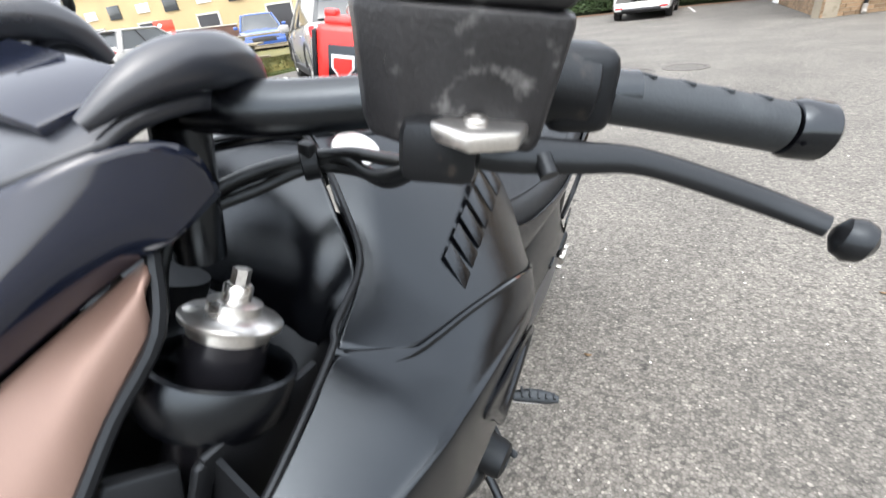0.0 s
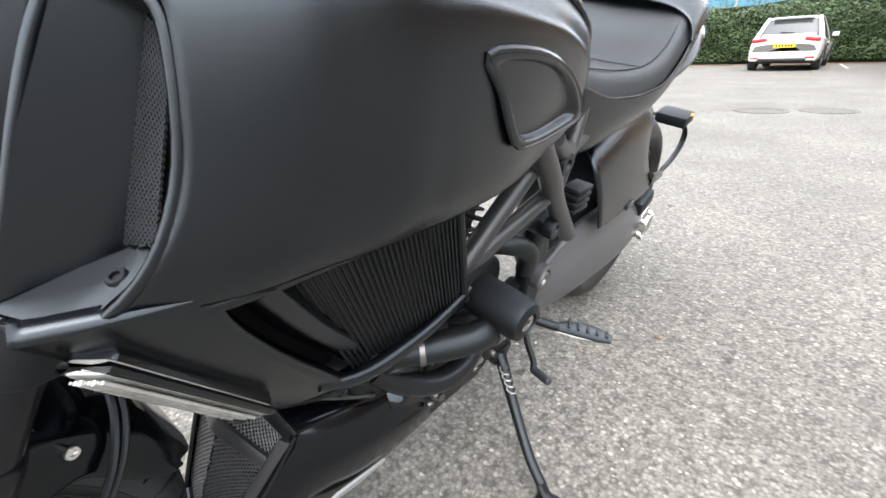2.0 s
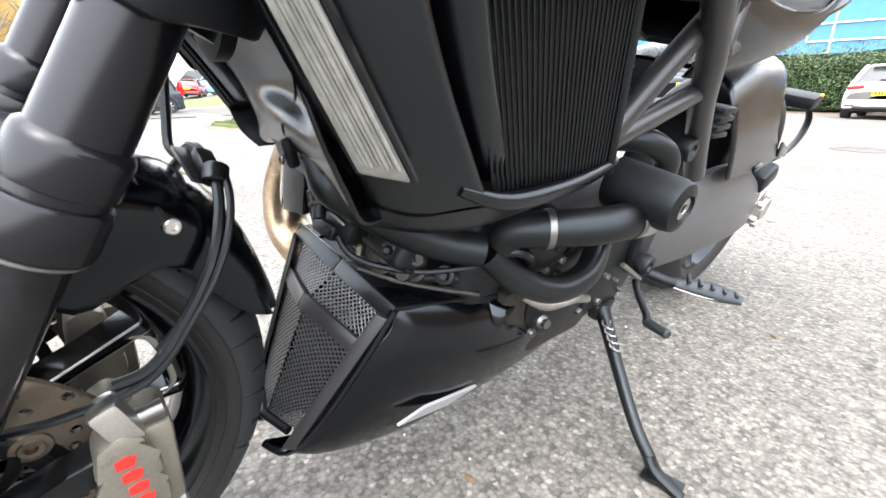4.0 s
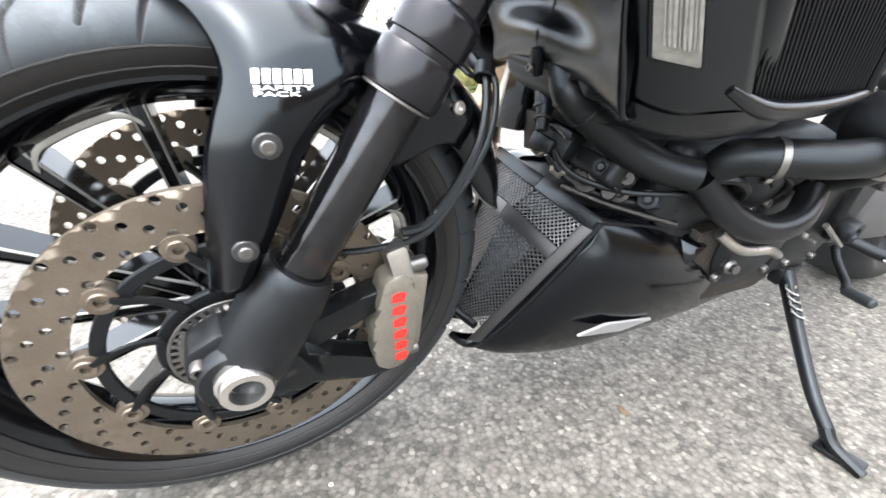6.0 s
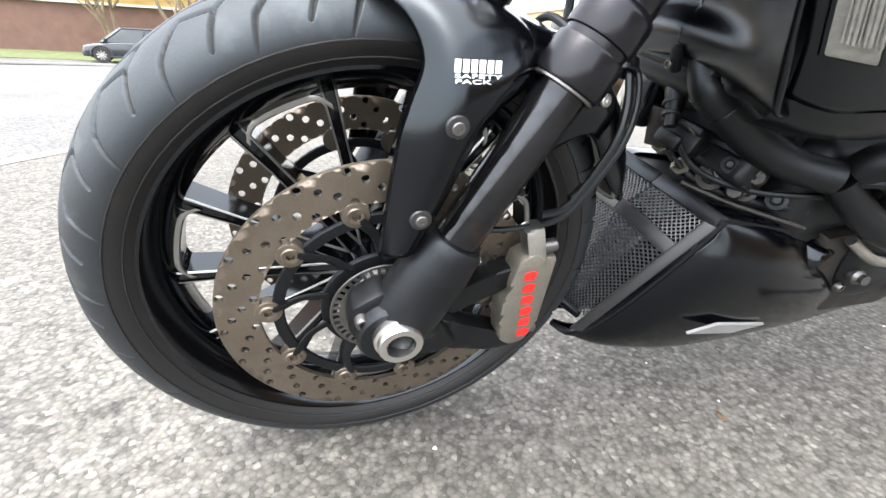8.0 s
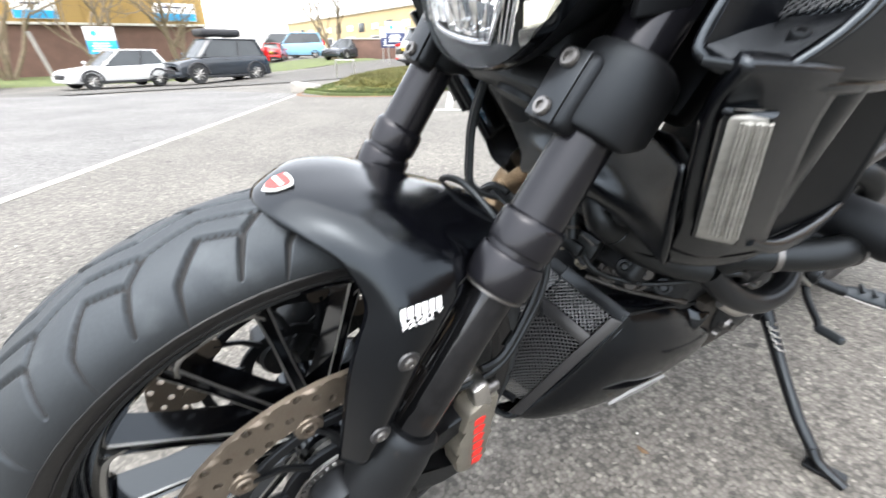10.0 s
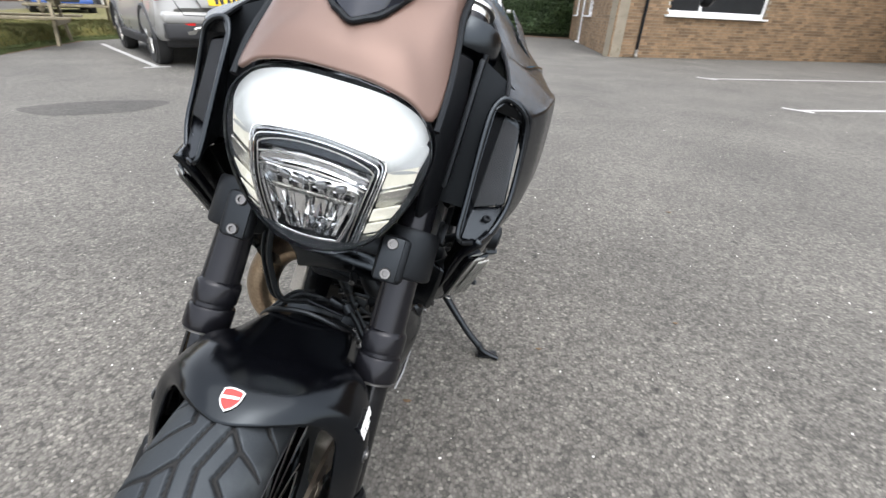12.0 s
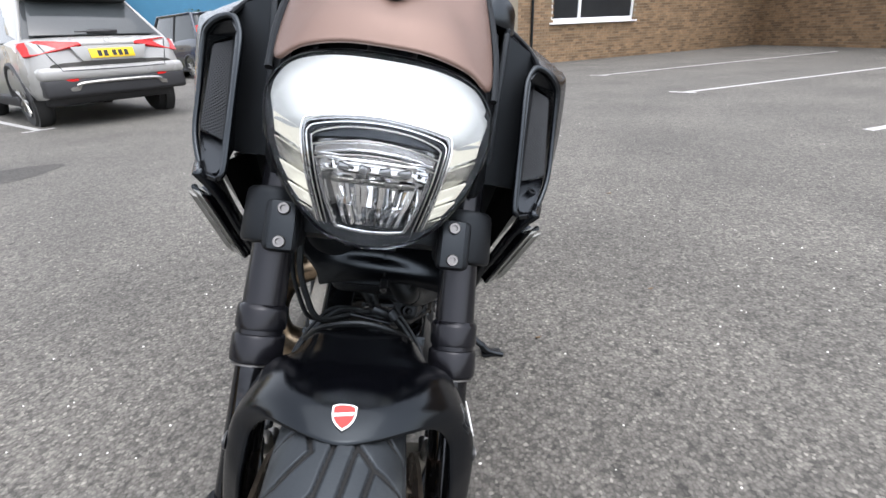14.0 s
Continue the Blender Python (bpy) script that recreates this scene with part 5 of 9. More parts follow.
# belly pan with oil cooler mesh
for sgn in (1, -1):
    BELLY = [[(0.020, 0.285, 0.148), (0.050, 0.300, 0.150), (0.078, 0.330, 0.212), (0.104, 0.372, 0.316), (0.112, 0.398, 0.358), (0.100, 0.400, 0.380), (0.067, 0.402, 0.382)],
             [(0.020, 0.340, 0.128), (0.070, 0.350, 0.134), (0.110, 0.372, 0.205), (0.133, 0.405, 0.305), (0.130, 0.425, 0.346), (0.108, 0.428, 0.379), (0.077, 0.429, 0.382)],
             [(0.020, 0.460, 0.118), (0.085, 0.460, 0.124), (0.132, 0.470, 0.200), (0.152, 0.490, 0.290), (0.144, 0.500, 0.330), (0.116, 0.500, 0.366), (0.085, 0.504, 0.370)],
             [(0.020, 0.600, 0.120), (0.085, 0.600, 0.126), (0.132, 0.600, 0.190), (0.152, 0.600, 0.265), (0.142, 0.592, 0.304), (0.112, 0.590, 0.338), (0.082, 0.594, 0.342)],
             [(0.020, 0.720, 0.128), (0.080, 0.720, 0.134), (0.122, 0.715, 0.180), (0.134, 0.700, 0.232), (0.130, 0.690, 0.250), (0.116, 0.690, 0.264), (0.077, 0.694, 0.266)],
             [(0.020, 0.860, 0.145), (0.070, 0.860, 0.150), (0.105, 0.850, 0.172), (0.116, 0.840, 0.196), (0.114, 0.835, 0.200), (0.100, 0.835, 0.214), (0.067, 0.839, 0.216)],
             [(0.020, 0.930, 0.160), (0.060, 0.930, 0.162), (0.092, 0.925, 0.172), (0.102, 0.920, 0.184), (0.102, 0.918, 0.180), (0.088, 0.918, 0.194), (0.060, 0.922, 0.196)]]
    pan = shell(part("belly_pan", both(surf(BELLY, 6, 6), sgn), PANBLACK, bike, "satin black belly pan with mesh front"), 0.005)
    # front frame and mesh fields
    tip, corner, topm = Vector((0.030, 0.288, 0.150)), Vector((0.110, 0.396, 0.376)), Vector((0.0, 0.395, 0.410))
    part("pan_edge", both(tube([(0.020, 0.284, 0.148), (0.052, 0.302, 0.152), (0.078, 0.332, 0.212), (0.104, 0.374, 0.320), (0.112, 0.400, 0.380)], 0.0055, 8, 4), sgn), SATIN, pan, "raised front edge")
    part("pan_top", both(slab([(0.112, 0.400, 0.380), (0.0, 0.402, 0.377), (0.0, 0.560, 0.360), (0.132, 0.600, 0.345)], 0.006), sgn), PLASTIC, pan)
    part("mesh_bar", both(slab([(0.0, 0.342, 0.333), (0.100, 0.369, 0.311), (0.105, 0.379, 0.328), (0.0, 0.352, 0.351)], 0.007, 0.002), sgn), TUBE_GREY, pan, "flat grey cross bar")
    part("mesh_bar", both(slab([(0.0, 0.388, 0.371), (0.110, 0.391, 0.369), (0.116, 0.402, 0.384), (0.0, 0.402, 0.386)], 0.006, 0.002), sgn), FRAME_BLACK, pan)
    part("mesh_bar", both(slab([(0.048, 0.296, 0.160), (0.064, 0.306, 0.166), (0.114, 0.392, 0.372), (0.100, 0.384, 0.374)], 0.006, 0.002), sgn), TUBE_GREY, pan, "flat grey edge bar")
    part("mesh_bar", both(tube([(0.0, 0.292, 0.180), (0.045, 0.306, 0.182)], 0.006, 8), sgn), FRAME_BLACK, pan)
    s = sgn
    for quad in ([(0.0, 0.298, 0.182), (0.060 * s, 0.316, 0.184), (0.098 * s, 0.372, 0.312), (0.0, 0.350, 0.334)], [(0.0, 0.358, 0.344), (0.099 * s, 0.381, 0.326), (0.108 * s, 0.396, 0.374), (0.0, 0.396, 0.372)]):
        me = lattice(quad, 0.0075, 0.0016)
        me.materials.append(MESH)
        part("mesh_grille", me, MESH, pan, "grey expanded mesh grille")
    part("pan_backing", both(slab([(0.0, 0.325, 0.185), (0.066, 0.340, 0.185), (0.105, 0.410, 0.368), (0.0, 0.412, 0.368)], 0.002), sgn), GLOSS, pan)
    # the facet's pale colour paints in the ground and sky it mirrors
    flash = [(0.140, 0.403, 0.221), (0.147, 0.440, 0.238), (0.148, 0.534, 0.222), (0.143, 0.484, 0.210)]
    part("pan_facet", both(slab(flash, 0.004), sgn), PALE, pan, "lower facet coloured pale for its reflection")

# key with its fob standing on the tank
fob_m = bike.matrix_world @ pose(0.020, 0.622, 1.033, 0, 0, 24) @ Matrix.Diagonal((1, 1, 0.76, 1))
fob = thing("key_fob", "red and black key case with a shield badge on the tank", "key case", fob_m)
part("fob_body", rbox((0.050, 0.030, 0.108), pose(0, 0, 0.054, -6), 0.008, 3), RED, fob, "red case shell")
part("fob_cap", join(rbox((0.040, 0.026, 0.014), pose(0.002, 0.011, 0.110, -6), 0.005, 2), rbox((0.012, 0.020, 0.010), pose(-0.012, 0.011, 0.119, -6), 0.003)), RED, fob, "red stepped cap")
part("fob_face", rbox((0.030, 0.003, 0.080), pose(0.004, -0.0205, 0.048, -6), 0.001), GLOSS, fob, "black front face")
part("fob_side", rbox((0.005, 0.026, 0.098), pose(-0.0265, 0, 0.052, -6), 0.002), PLASTIC, fob, "black side grip")
part("fob_shield", slab([(0.004 + x, -0.0235 + 0.105 * (z + 0.012), 0.062 + z) for x, z in ((-0.011, 0.015), (0.011, 0.015), (0.011, 0.0), (0.0, -0.018), (-0.011, 0.0))], 0.0016), WHITE, fob, "white shield badge")
part("fob_shield_field", slab([(0.004 + x, -0.0248 + 0.105 * (z + 0.012), 0.062 + z) for x, z in ((-0.009, 0.012), (0.009, 0.012), (0.009, 0.0), (0.0, -0.014), (-0.009, 0.0))], 0.0012), RED, fob)
part("key_ring", ring(0.006, 0.0085, -0.0012, 0.0012, (0.010, 0.012, 0.124), (0, 1, 0), 20), ALU, fob, "steel key ring")

# engine and frame
engine = part("engine", rbox((0.25, 0.36, 0.24), pose(0, 0.67, 0.36), 0.03, 3), CAST, bike, "grimy black twin-cylinder engine")


def finned(a, b, w, d, n=6):
    """A cylinder block with cooling ribs between two points."""
    a, b = Vector(a), Vector(b)
    ax = (b - a).normalized()
    m = Matrix.Translation(a.lerp(b, 0.5)) @ ax.to_track_quat("Z", "Y").to_matrix().to_4x4()
    h = (b - a).length
    block = rbox((w, d, h), m, 0.012)
    fins = [rbox((w * 1.08, d * 1.08, 0.005), m @ Matrix.Translation((0, 0, -h / 2 + h * (k + 0.5) / n)), 0.001) for k in range(n)]
    return block, fins


def cylinder_part(name, label, *args):
    block, fins = finned(*args)
    ob = part(name, block, CAST, engine, label)
    for f in fins:
        part("cooling_fin", f, CAST, ob)


cylinder_part("front_cylinder", "front cylinder with ribs", (0, 0.60, 0.42), (0, 0.435, 0.52), 0.15, 0.14)
part("cylinder_head", rbox((0.15, 0.09, 0.13), pose(0.01, 0.405, 0.545, -32), 0.02, 3), CAST, engine, "dark cylinder head")
cylinder_part("rear_cylinder", "", (0, 0.70, 0.50), (0, 0.76, 0.72), 0.16, 0.14)
part("head_cover", rbox((0.12, 0.02, 0.09), pose(0.01, 0.362, 0.562, -32), 0.008), PLASTIC, engine)
part("clutch_cover", lathe([(0.085, 0.0), (0.090, 0.008), (0.088, 0.024), (0.070, 0.034), (0.02, 0.036)], (0.122, 0.70, 0.335), (1, 0, 0), 40), CAST, engine, "round generator cover")
part("water_pump", lathe([(0.042, 0), (0.045, 0.006), (0.042, 0.03), (0.026, 0.042), (0.012, 0.044)], (0.128, 0.60, 0.44), (1, 0, 0), 28), CAST, engine)
part("sprocket_cover", side([(0.78, 0.25), (0.90, 0.24), (0.95, 0.30), (0.94, 0.38), (0.88, 0.42), (0.79, 0.40)], 0.135, 0.03, 0.008), CAST, engine)
for y, z in ((0.63, 0.28), (0.76, 0.27), (0.78, 0.39), (0.65, 0.40), (0.58, 0.41), (0.62, 0.47), (0.82, 0.27), (0.90, 0.27), (0.92, 0.36)):
    part("case_bolt", bolt_head((0.15, y, z), (1, 0, 0), 0.007, 0.008), BOLT, engine)
# front of the engine as it shows between the fork legs
part("exhaust_port", slab([(-0.020, 0.372, 0.530), (-0.030, 0.372, 0.440), (-0.076, 0.366, 0.430), (-0.066, 0.366, 0.525)], 0.020, 0.003), GLOSS, engine, "dark exhaust port")
part("port_flange", slab([(-0.066, 0.362, 0.524), (-0.076, 0.362, 0.432), (-0.102, 0.372, 0.440), (-0.088, 0.372, 0.518)], 0.012, 0.003), KERBGREY, engine, "pale dusty port flange")
head = part("head_face", rbox((0.13, 0.05, 0.095), pose(0.030, 0.452, 0.448, -28), 0.010, 3), CAST, engine, "grimy front face of the cylinder head")
for k in range(6):
    part("head_rib", rbox((0.134, 0.012, 0.0045), pose(0.030, 0.430 + 0.0065 * k, 0.412 + 0.0125 * k, -28), 0.0012), CAST, head)
for x, y, z in ((0.062, 0.424, 0.416), (0.080, 0.436, 0.400), (0.092, 0.444, 0.424)):
    part("oily_boss", lathe([(0.004, 0.010), (0.008, 0.010), (0.010, 0.006), (0.011, 0.0)], (x, y, z), (0.5, -0.75, 0.3), 12), GRIME, head)
conn = part("connector", join(rbox((0.052, 0.026, 0.036), pose(0.018, 0.388, 0.447, -20, 6, 12), 0.005), rbox((0.060, 0.014, 0.010), pose(0.018, 0.378, 0.463, -20, 6, 12), 0.003), rbox((0.034, 0.020, 0.018), pose(0.014, 0.372, 0.441, -20, 6, 12), 0.004)), HOSE, engine, "black plug-in connector block")
part("connector_clip", tube([(-0.010, 0.372, 0.456), (0.000, 0.366, 0.464), (0.030, 0.366, 0.467), (0.044, 0.374, 0.458)], 0.0016, 6, 4), BOLT, conn, "thin wire clip")
cap = part("ignition_cap", tube([(-0.020, 0.377, 0.520), (-0.012, 0.372, 0.508), (0.002, 0.366, 0.492), (0.010, 0.362, 0.480), (0.016, 0.359, 0.470), (0.022, 0.356, 0.460)], [0.0105, 0.0120, 0.0125, 0.0100, 0.0080, 0.0075], 14, 4), HOSE, engine, "black ignition cap and lead")
for t, r in ((0.30, 0.0142), (0.62, 0.0128), (0.80, 0.0110)):
    part("cap_ring", ring(0.007, r, -0.0022, 0.0022, Vector((-0.020, 0.377, 0.520)).lerp(Vector((0.022, 0.356, 0.460)), t), (0.55, -0.27, -0.79), 20), GRIME if t > 0.7 else HOSE, cap)
part("corroded_nut", lathe([(0.005, 0.012), (0.009, 0.015), (0.013, 0.012), (0.014, 0)], (0.014, 0.412, 0.404), (0.4, -0.8, 0.3), 6), CALIPER, engine, "corroded pale nut")
part("corroded_nut", lathe([(0.005, 0.010), (0.008, 0.012), (0.011, 0.010), (0.012, 0)], (-0.018, 0.398, 0.420), (0.3, -0.9, 0.2), 6), CALIPER, engine)
for x, y, z, r in ((0.050, 0.425, 0.405, 0.017), (0.082, 0.452, 0.400, 0.013), (0.030, 0.430, 0.425, 0.012), (0.070, 0.420, 0.430, 0.010), (0.104, 0.480, 0.398, 0.012)):
    part("stud", lathe([(r * 0.35, 0.016), (r * 0.55, 0.018), (r * 0.6, 0.010), (r, 0.009), (r * 1.05, 0.0)], (x, y, z), (0.5, -0.75, 0.35), 14), GRIME if r > 0.0125 else CAST, engine)
part("sensor_wire", tube([(0.034, 0.372, 0.440), (0.052, 0.378, 0.425), (0.070, 0.405, 0.412), (0.100, 0.450, 0.408), (0.130, 0.510, 0.415)], 0.0038, 8, 5), HOSE, engine)
part("oil_line", tube([(0.000, 0.398, 0.418), (0.030, 0.412, 0.398), (0.075, 0.450, 0.388), (0.120, 0.520, 0.390)], 0.0065, 10, 4), CAST, engine)
part("port_brace", slab([(-0.032, 0.368, 0.470), (-0.004, 0.372, 0.474), (0.004, 0.388, 0.424), (-0.030, 0.380, 0.418)], 0.010, 0.003), GRIME, engine, "stained cast brace")
part("gasket_strip", tube([(0.030, 0.404, 0.388), (0.080, 0.448, 0.380), (0.128, 0.520, 0.370)], 0.0045, 8, 4), GRIME, engine, "oily brown gasket edge")
# coolant hoses, left side
hose_main = part("coolant_hose", tube([(0.040, 0.345, 0.545), (0.052, 0.344, 0.524), (0.062, 0.350, 0.511), (0.070, 0.374, 0.4960), (0.084, 0.412, 0.470), (0.108, 0.455, 0.450), (0.138, 0.498, 0.444)], [0.016, 0.017, 0.0195, 0.021, 0.021, 0.020, 0.019], 18, 5), HOSE, engine, "thick black coolant hose")
part("hose_ribs", join(*[ring(0.016, 0.0205, -0.002, 0.002, Vector((0.058, 0.347, 0.515)).lerp(Vector((0.070, 0.369, 0.4975)), t), (0.01, 0.021, -0.0165), 20) for t in (0, 0.25, 0.5, 0.75, 1)]), HOSE, hose_main)
part("coolant_hose", tube([(0.145, 0.520, 0.455), (0.156, 0.522, 0.472), (0.176, 0.540, 0.480), (0.212, 0.585, 0.490), (0.230, 0.622, 0.498), (0.222, 0.665, 0.490)], 0.021, 18, 5), HOSE, engine, "thick black coolant hose with steel clips")
for p, d in (((0.182, 0.548, 0.4815), (0.6, 0.75, 0.13)), ((0.231, 0.632, 0.498), (0.1, 1, -0.05))):
    part("hose_clip", ring(0.0205, 0.0228, -0.004, 0.004, p, d, 24), BOLT, engine, "dull steel hose clip")
part("water_pipe", tube([(0.140, 0.505, 0.440), (0.165, 0.545, 0.405), (0.185, 0.600, 0.385), (0.190, 0.660, 0.395), (0.170, 0.710, 0.420)], 0.018, 16, 5), FRAME_BLACK, engine, "bent black water pipe")
part("starter_pipe", tube([(0.13, 0.70, 0.56), (0.17, 0.74, 0.565), (0.19, 0.78, 0.545), (0.185, 0.80, 0.50)], 0.017, 14, 5), HOSE, engine)
part("injector_wire", tube([(0.12, 0.62, 0.66), (0.15, 0.66, 0.63), (0.14, 0.72, 0.60), (0.16, 0.78, 0.58)], 0.004, 8, 5), HOSE, engine)
part("red_connector", rbox((0.012, 0.014, 0.012), pose(0.165, 0.600, 0.665, 20, 10, 0), 0.002), RED, engine, "red electrical connector")
part("hose_coupling", rod((0.2315, 0.634, 0.498), (0.226, 0.684, 0.488), 0.0225, 24, bevel=0.002), STEEL, engine, "bright steel hose coupling")
part("coupling_elbow", tube([(0.226, 0.680, 0.488), (0.218, 0.712, 0.478), (0.195, 0.738, 0.455), (0.160, 0.745, 0.430)], 0.018, 16, 5), CAST, engine)
part("plate_ring", ring(0.017, 0.027, -0.010, 0.012, (0.172, 0.905, 0.432), (1, 0, 0), 28), ARM, engine, "round eye of the footrest plate")
for k in range(9):
    yy, zz = 0.575 + 0.034 * k, 0.405 - 0.012 * k + 0.004 * (k % 2)
    part("flange_bolt", bolt_head((0.148 + 0.004 * (k % 3), yy, zz), (1, 0, 0.1), 0.0055, 0.010), STEEL if k % 2 else BOLT, engine)
for k in range(5):
    a = Vector((0.135, 0.50 + 0.045 * k, 0.43 + 0.006 * (k % 2)))
    part("small_hose", tube([a, a + Vector((0.03, 0.02, 0.02)), a + Vector((0.035, 0.05, 0.005)), a + Vector((0.01, 0.08, -0.03))], 0.0055 - 0.0006 * k, 8, 4), HOSE, engine)
part("cable_clamp", ring(0.006, 0.010, -0.004, 0.004, (0.168, 0.575, 0.452), (0.3, 1, 0), 16), STEEL, engine)
part("drain_banjo", lathe([(0.006, 0.0), (0.011, 0.003), (0.011, 0.012), (0.007, 0.016), (0.007, 0.022)], (0.150, 0.640, 0.300), (1, -0.2, 0.2), 12), BOLT, engine)
part("oil_filter", lathe([(0.030, 0.0), (0.034, 0.006), (0.034, 0.050), (0.028, 0.058), (0.010, 0.060)], (0.085, 0.560, 0.330), (0.75, 0.3, -0.3), 28), GLOSS, engine, "black oil filter")
part("lower_case", side([(0.56, 0.36), (0.66, 0.37), (0.80, 0.33), (0.86, 0.26), (0.80, 0.21), (0.66, 0.215), (0.58, 0.26)], 0.128, 0.03, 0.010), GRIME, engine, "oily lower crankcase")
part("oil_pipe", tube([(0.150, 0.585, 0.36), (0.165, 0.63, 0.335), (0.168, 0.70, 0.325), (0.160, 0.76, 0.30)], 0.007, 10, 4), STEEL, engine, "thin steel oil pipe")
# crash slider
part("crash_slider", lathe([(0.020, 0.0), (0.031, 0.004), (0.031, 0.078), (0.028, 0.088), (0.016, 0.092), (0.014, 0.086), (0.006, 0.086)], (0.185, 0.655, 0.526), (0.995, -0.06, 0.0), 32), PLASTIC, bike, "black crash slider")
part("slider_insert", ring(0.006, 0.013, 0.0, 0.003, (0.271, 0.650, 0.526), (0.995, -0.06, 0.0), 24), STEEL, bike, "steel slider insert")
part("crash_slider", lathe([(0.020, 0.0), (0.031, 0.004), (0.031, 0.078), (0.028, 0.088), (0.016, 0.092)], (-0.185, 0.652, 0.537), (-0.995, -0.06, 0.0), 32), PLASTIC, bike, "black crash slider")
# trellis frame
frame_part = part("trellis_frame", tube([(0.0, 0.36, 0.86), (0.0, 0.36, 0.80)], 0.03, 16), FRAME_BLACK, bike, "black steel trellis frame")
for sgn in (1, -1):
    for pts, r in (([(0.174, 0.620, 0.572), (0.179, 0.690, 0.644), (0.186, 0.765, 0.720)], 0.0145),
                   ([(0.174, 0.625, 0.570), (0.178, 0.730, 0.603), (0.182, 0.835, 0.636)], 0.0140),
                   ([(0.206, 0.690, 0.748), (0.198, 0.770, 0.680), (0.184, 0.840, 0.620), (0.170, 0.940, 0.540), (0.163, 1.005, 0.488)], 0.0175),
                   ([(0.10, 0.45, 0.80), (0.16, 0.56, 0.75), (0.196, 0.700, 0.740)], 0.0155),
                   ([(0.196, 0.760, 0.735), (0.170, 0.860, 0.690), (0.150, 0.960, 0.690), (0.130, 1.20, 0.760)], 0.0140),
                   ([(0.168, 0.875, 0.600), (0.160, 0.910, 0.680), (0.150, 0.940, 0.760)], 0.0120)):
        part("frame_tube", both(tube(pts, r, 16, 5), sgn), TUBE_GREY, frame_part)
    part("frame_plate", both(side([(0.862, 0.535), (0.905, 0.545), (0.935, 0.480), (0.925, 0.400), (0.940, 0.330), (0.905, 0.300), (0.878, 0.345), (0.872, 0.440)], 0.150, 0.030, 0.008), sgn), CAST, frame_part, "black cast footrest plate")
    for y, z in ((0.862, 0.672), (0.888, 0.545), (0.900, 0.430), (0.912, 0.330)):
        part("pivot_bolt", both(lathe([(0.006, 0.012), (0.010, 0.020), (0.018, 0.020), (0.020, 0.016), (0.020, 0.0)], (0.165, y, z), (1, 0, 0), 20), sgn), BOLT if y == 0.9 else CAST, frame_part)
    part("rear_reservoir", both(join(*[rbox((0.036, 0.060, 0.009), pose(0.172, 0.965, 0.604 - 0.013 * k), 0.003) for k in range(4)] + [rbox((0.030, 0.05, 0.05), pose(0.170, 0.965, 0.584), 0.004)]), sgn), PLASTIC, frame_part, "ribbed black regulator")
    # footrest
    peg = part("footrest", both(tube([(0.170, 0.930, 0.310), (0.205, 0.948, 0.304), (0.222, 0.960, 0.302)], 0.010, 12, 3), sgn), CAST, bike, "folding footrest with rubber pad")
    part("peg_pad", both(tube([(0.222, 0.958, 0.304), (0.255, 0.974, 0.308), (0.290, 0.986, 0.311), (0.322, 0.994, 0.313)], [0.012, 0.017, 0.016, 0.008], 14, 4, flat=0.6), sgn), RUBBER, peg, "black rubber pad")
    for k in range(5):
        t = k / 4
        part("pad_rib", both(rbox((0.006, 0.030 - 0.012 * t, 0.006), pose(0.238 + 0.018 * k, 0.966 + 0.0065 * k, 0.320, 0, 0, 25), 0.001), sgn), RUBBER, peg)
    part("peg_edge", both(tube([(0.226, 0.945, 0.300), (0.270, 0.964, 0.300), (0.322, 0.990, 0.308)], 0.002, 6, 3), sgn), BOLT, peg, "bright pad edge")
# gear lever
lever_g = part("gear_lever", tube([(0.175, 0.900, 0.300), (0.195, 0.880, 0.288), (0.225, 0.858, 0.275), (0.235, 0.842, 0.270)], 0.0065, 10, 4), CAST, bike, "black gear lever with rubber tip")
part("gear_peg", rod((0.232, 0.846, 0.268), (0.276, 0.832, 0.276), 0.0085, 14, bevel=0.003), RUBBER, lever_g, "rubber gear peg")
part("gear_rod", rod((0.165, 0.84, 0.345), (0.178, 0.905, 0.305), 0.0045, 10), STEEL, lever_g)
# side stand
stand = part("side_stand", tube([(0.150, 0.860, 0.238), (0.172, 0.850, 0.220), (0.235, 0.815, 0.172), (0.300, 0.780, 0.128), (0.345, 0.764, 0.102)], [0.015, 0.013, 0.011, 0.0105, 0.010], 12, 5), FRAME_BLACK, bike, "black side stand resting on the asphalt")
part("stand_foot", join(tube([(0.340, 0.766, 0.104), (0.362, 0.760, 0.090), (0.405, 0.755, 0.086)], [0.011, 0.010, 0.009], 10, 4, flat=1.5), rbox((0.06, 0.030, 0.008), pose(0.372, 0.762, 0.0845, 0, -LEAN, 6), 0.003)), FRAME_BLACK, stand, "worn stand foot")
part("stand_spring", tube([(0.172 + 0.0016 * k + 0.009 * math.cos(k * 1.05), 0.842 + 0.009 * math.sin(k * 1.05) - 0.0006 * k, 0.232 - 0.0013 * k) for k in range(26)], 0.0020, 6), STEEL, stand, "coiled return spring")
part("stand_bracket", side([(0.83, 0.25), (0.90, 0.25), (0.89, 0.215), (0.845, 0.215)], 0.145, 0.02, 0.004), CAST, stand)
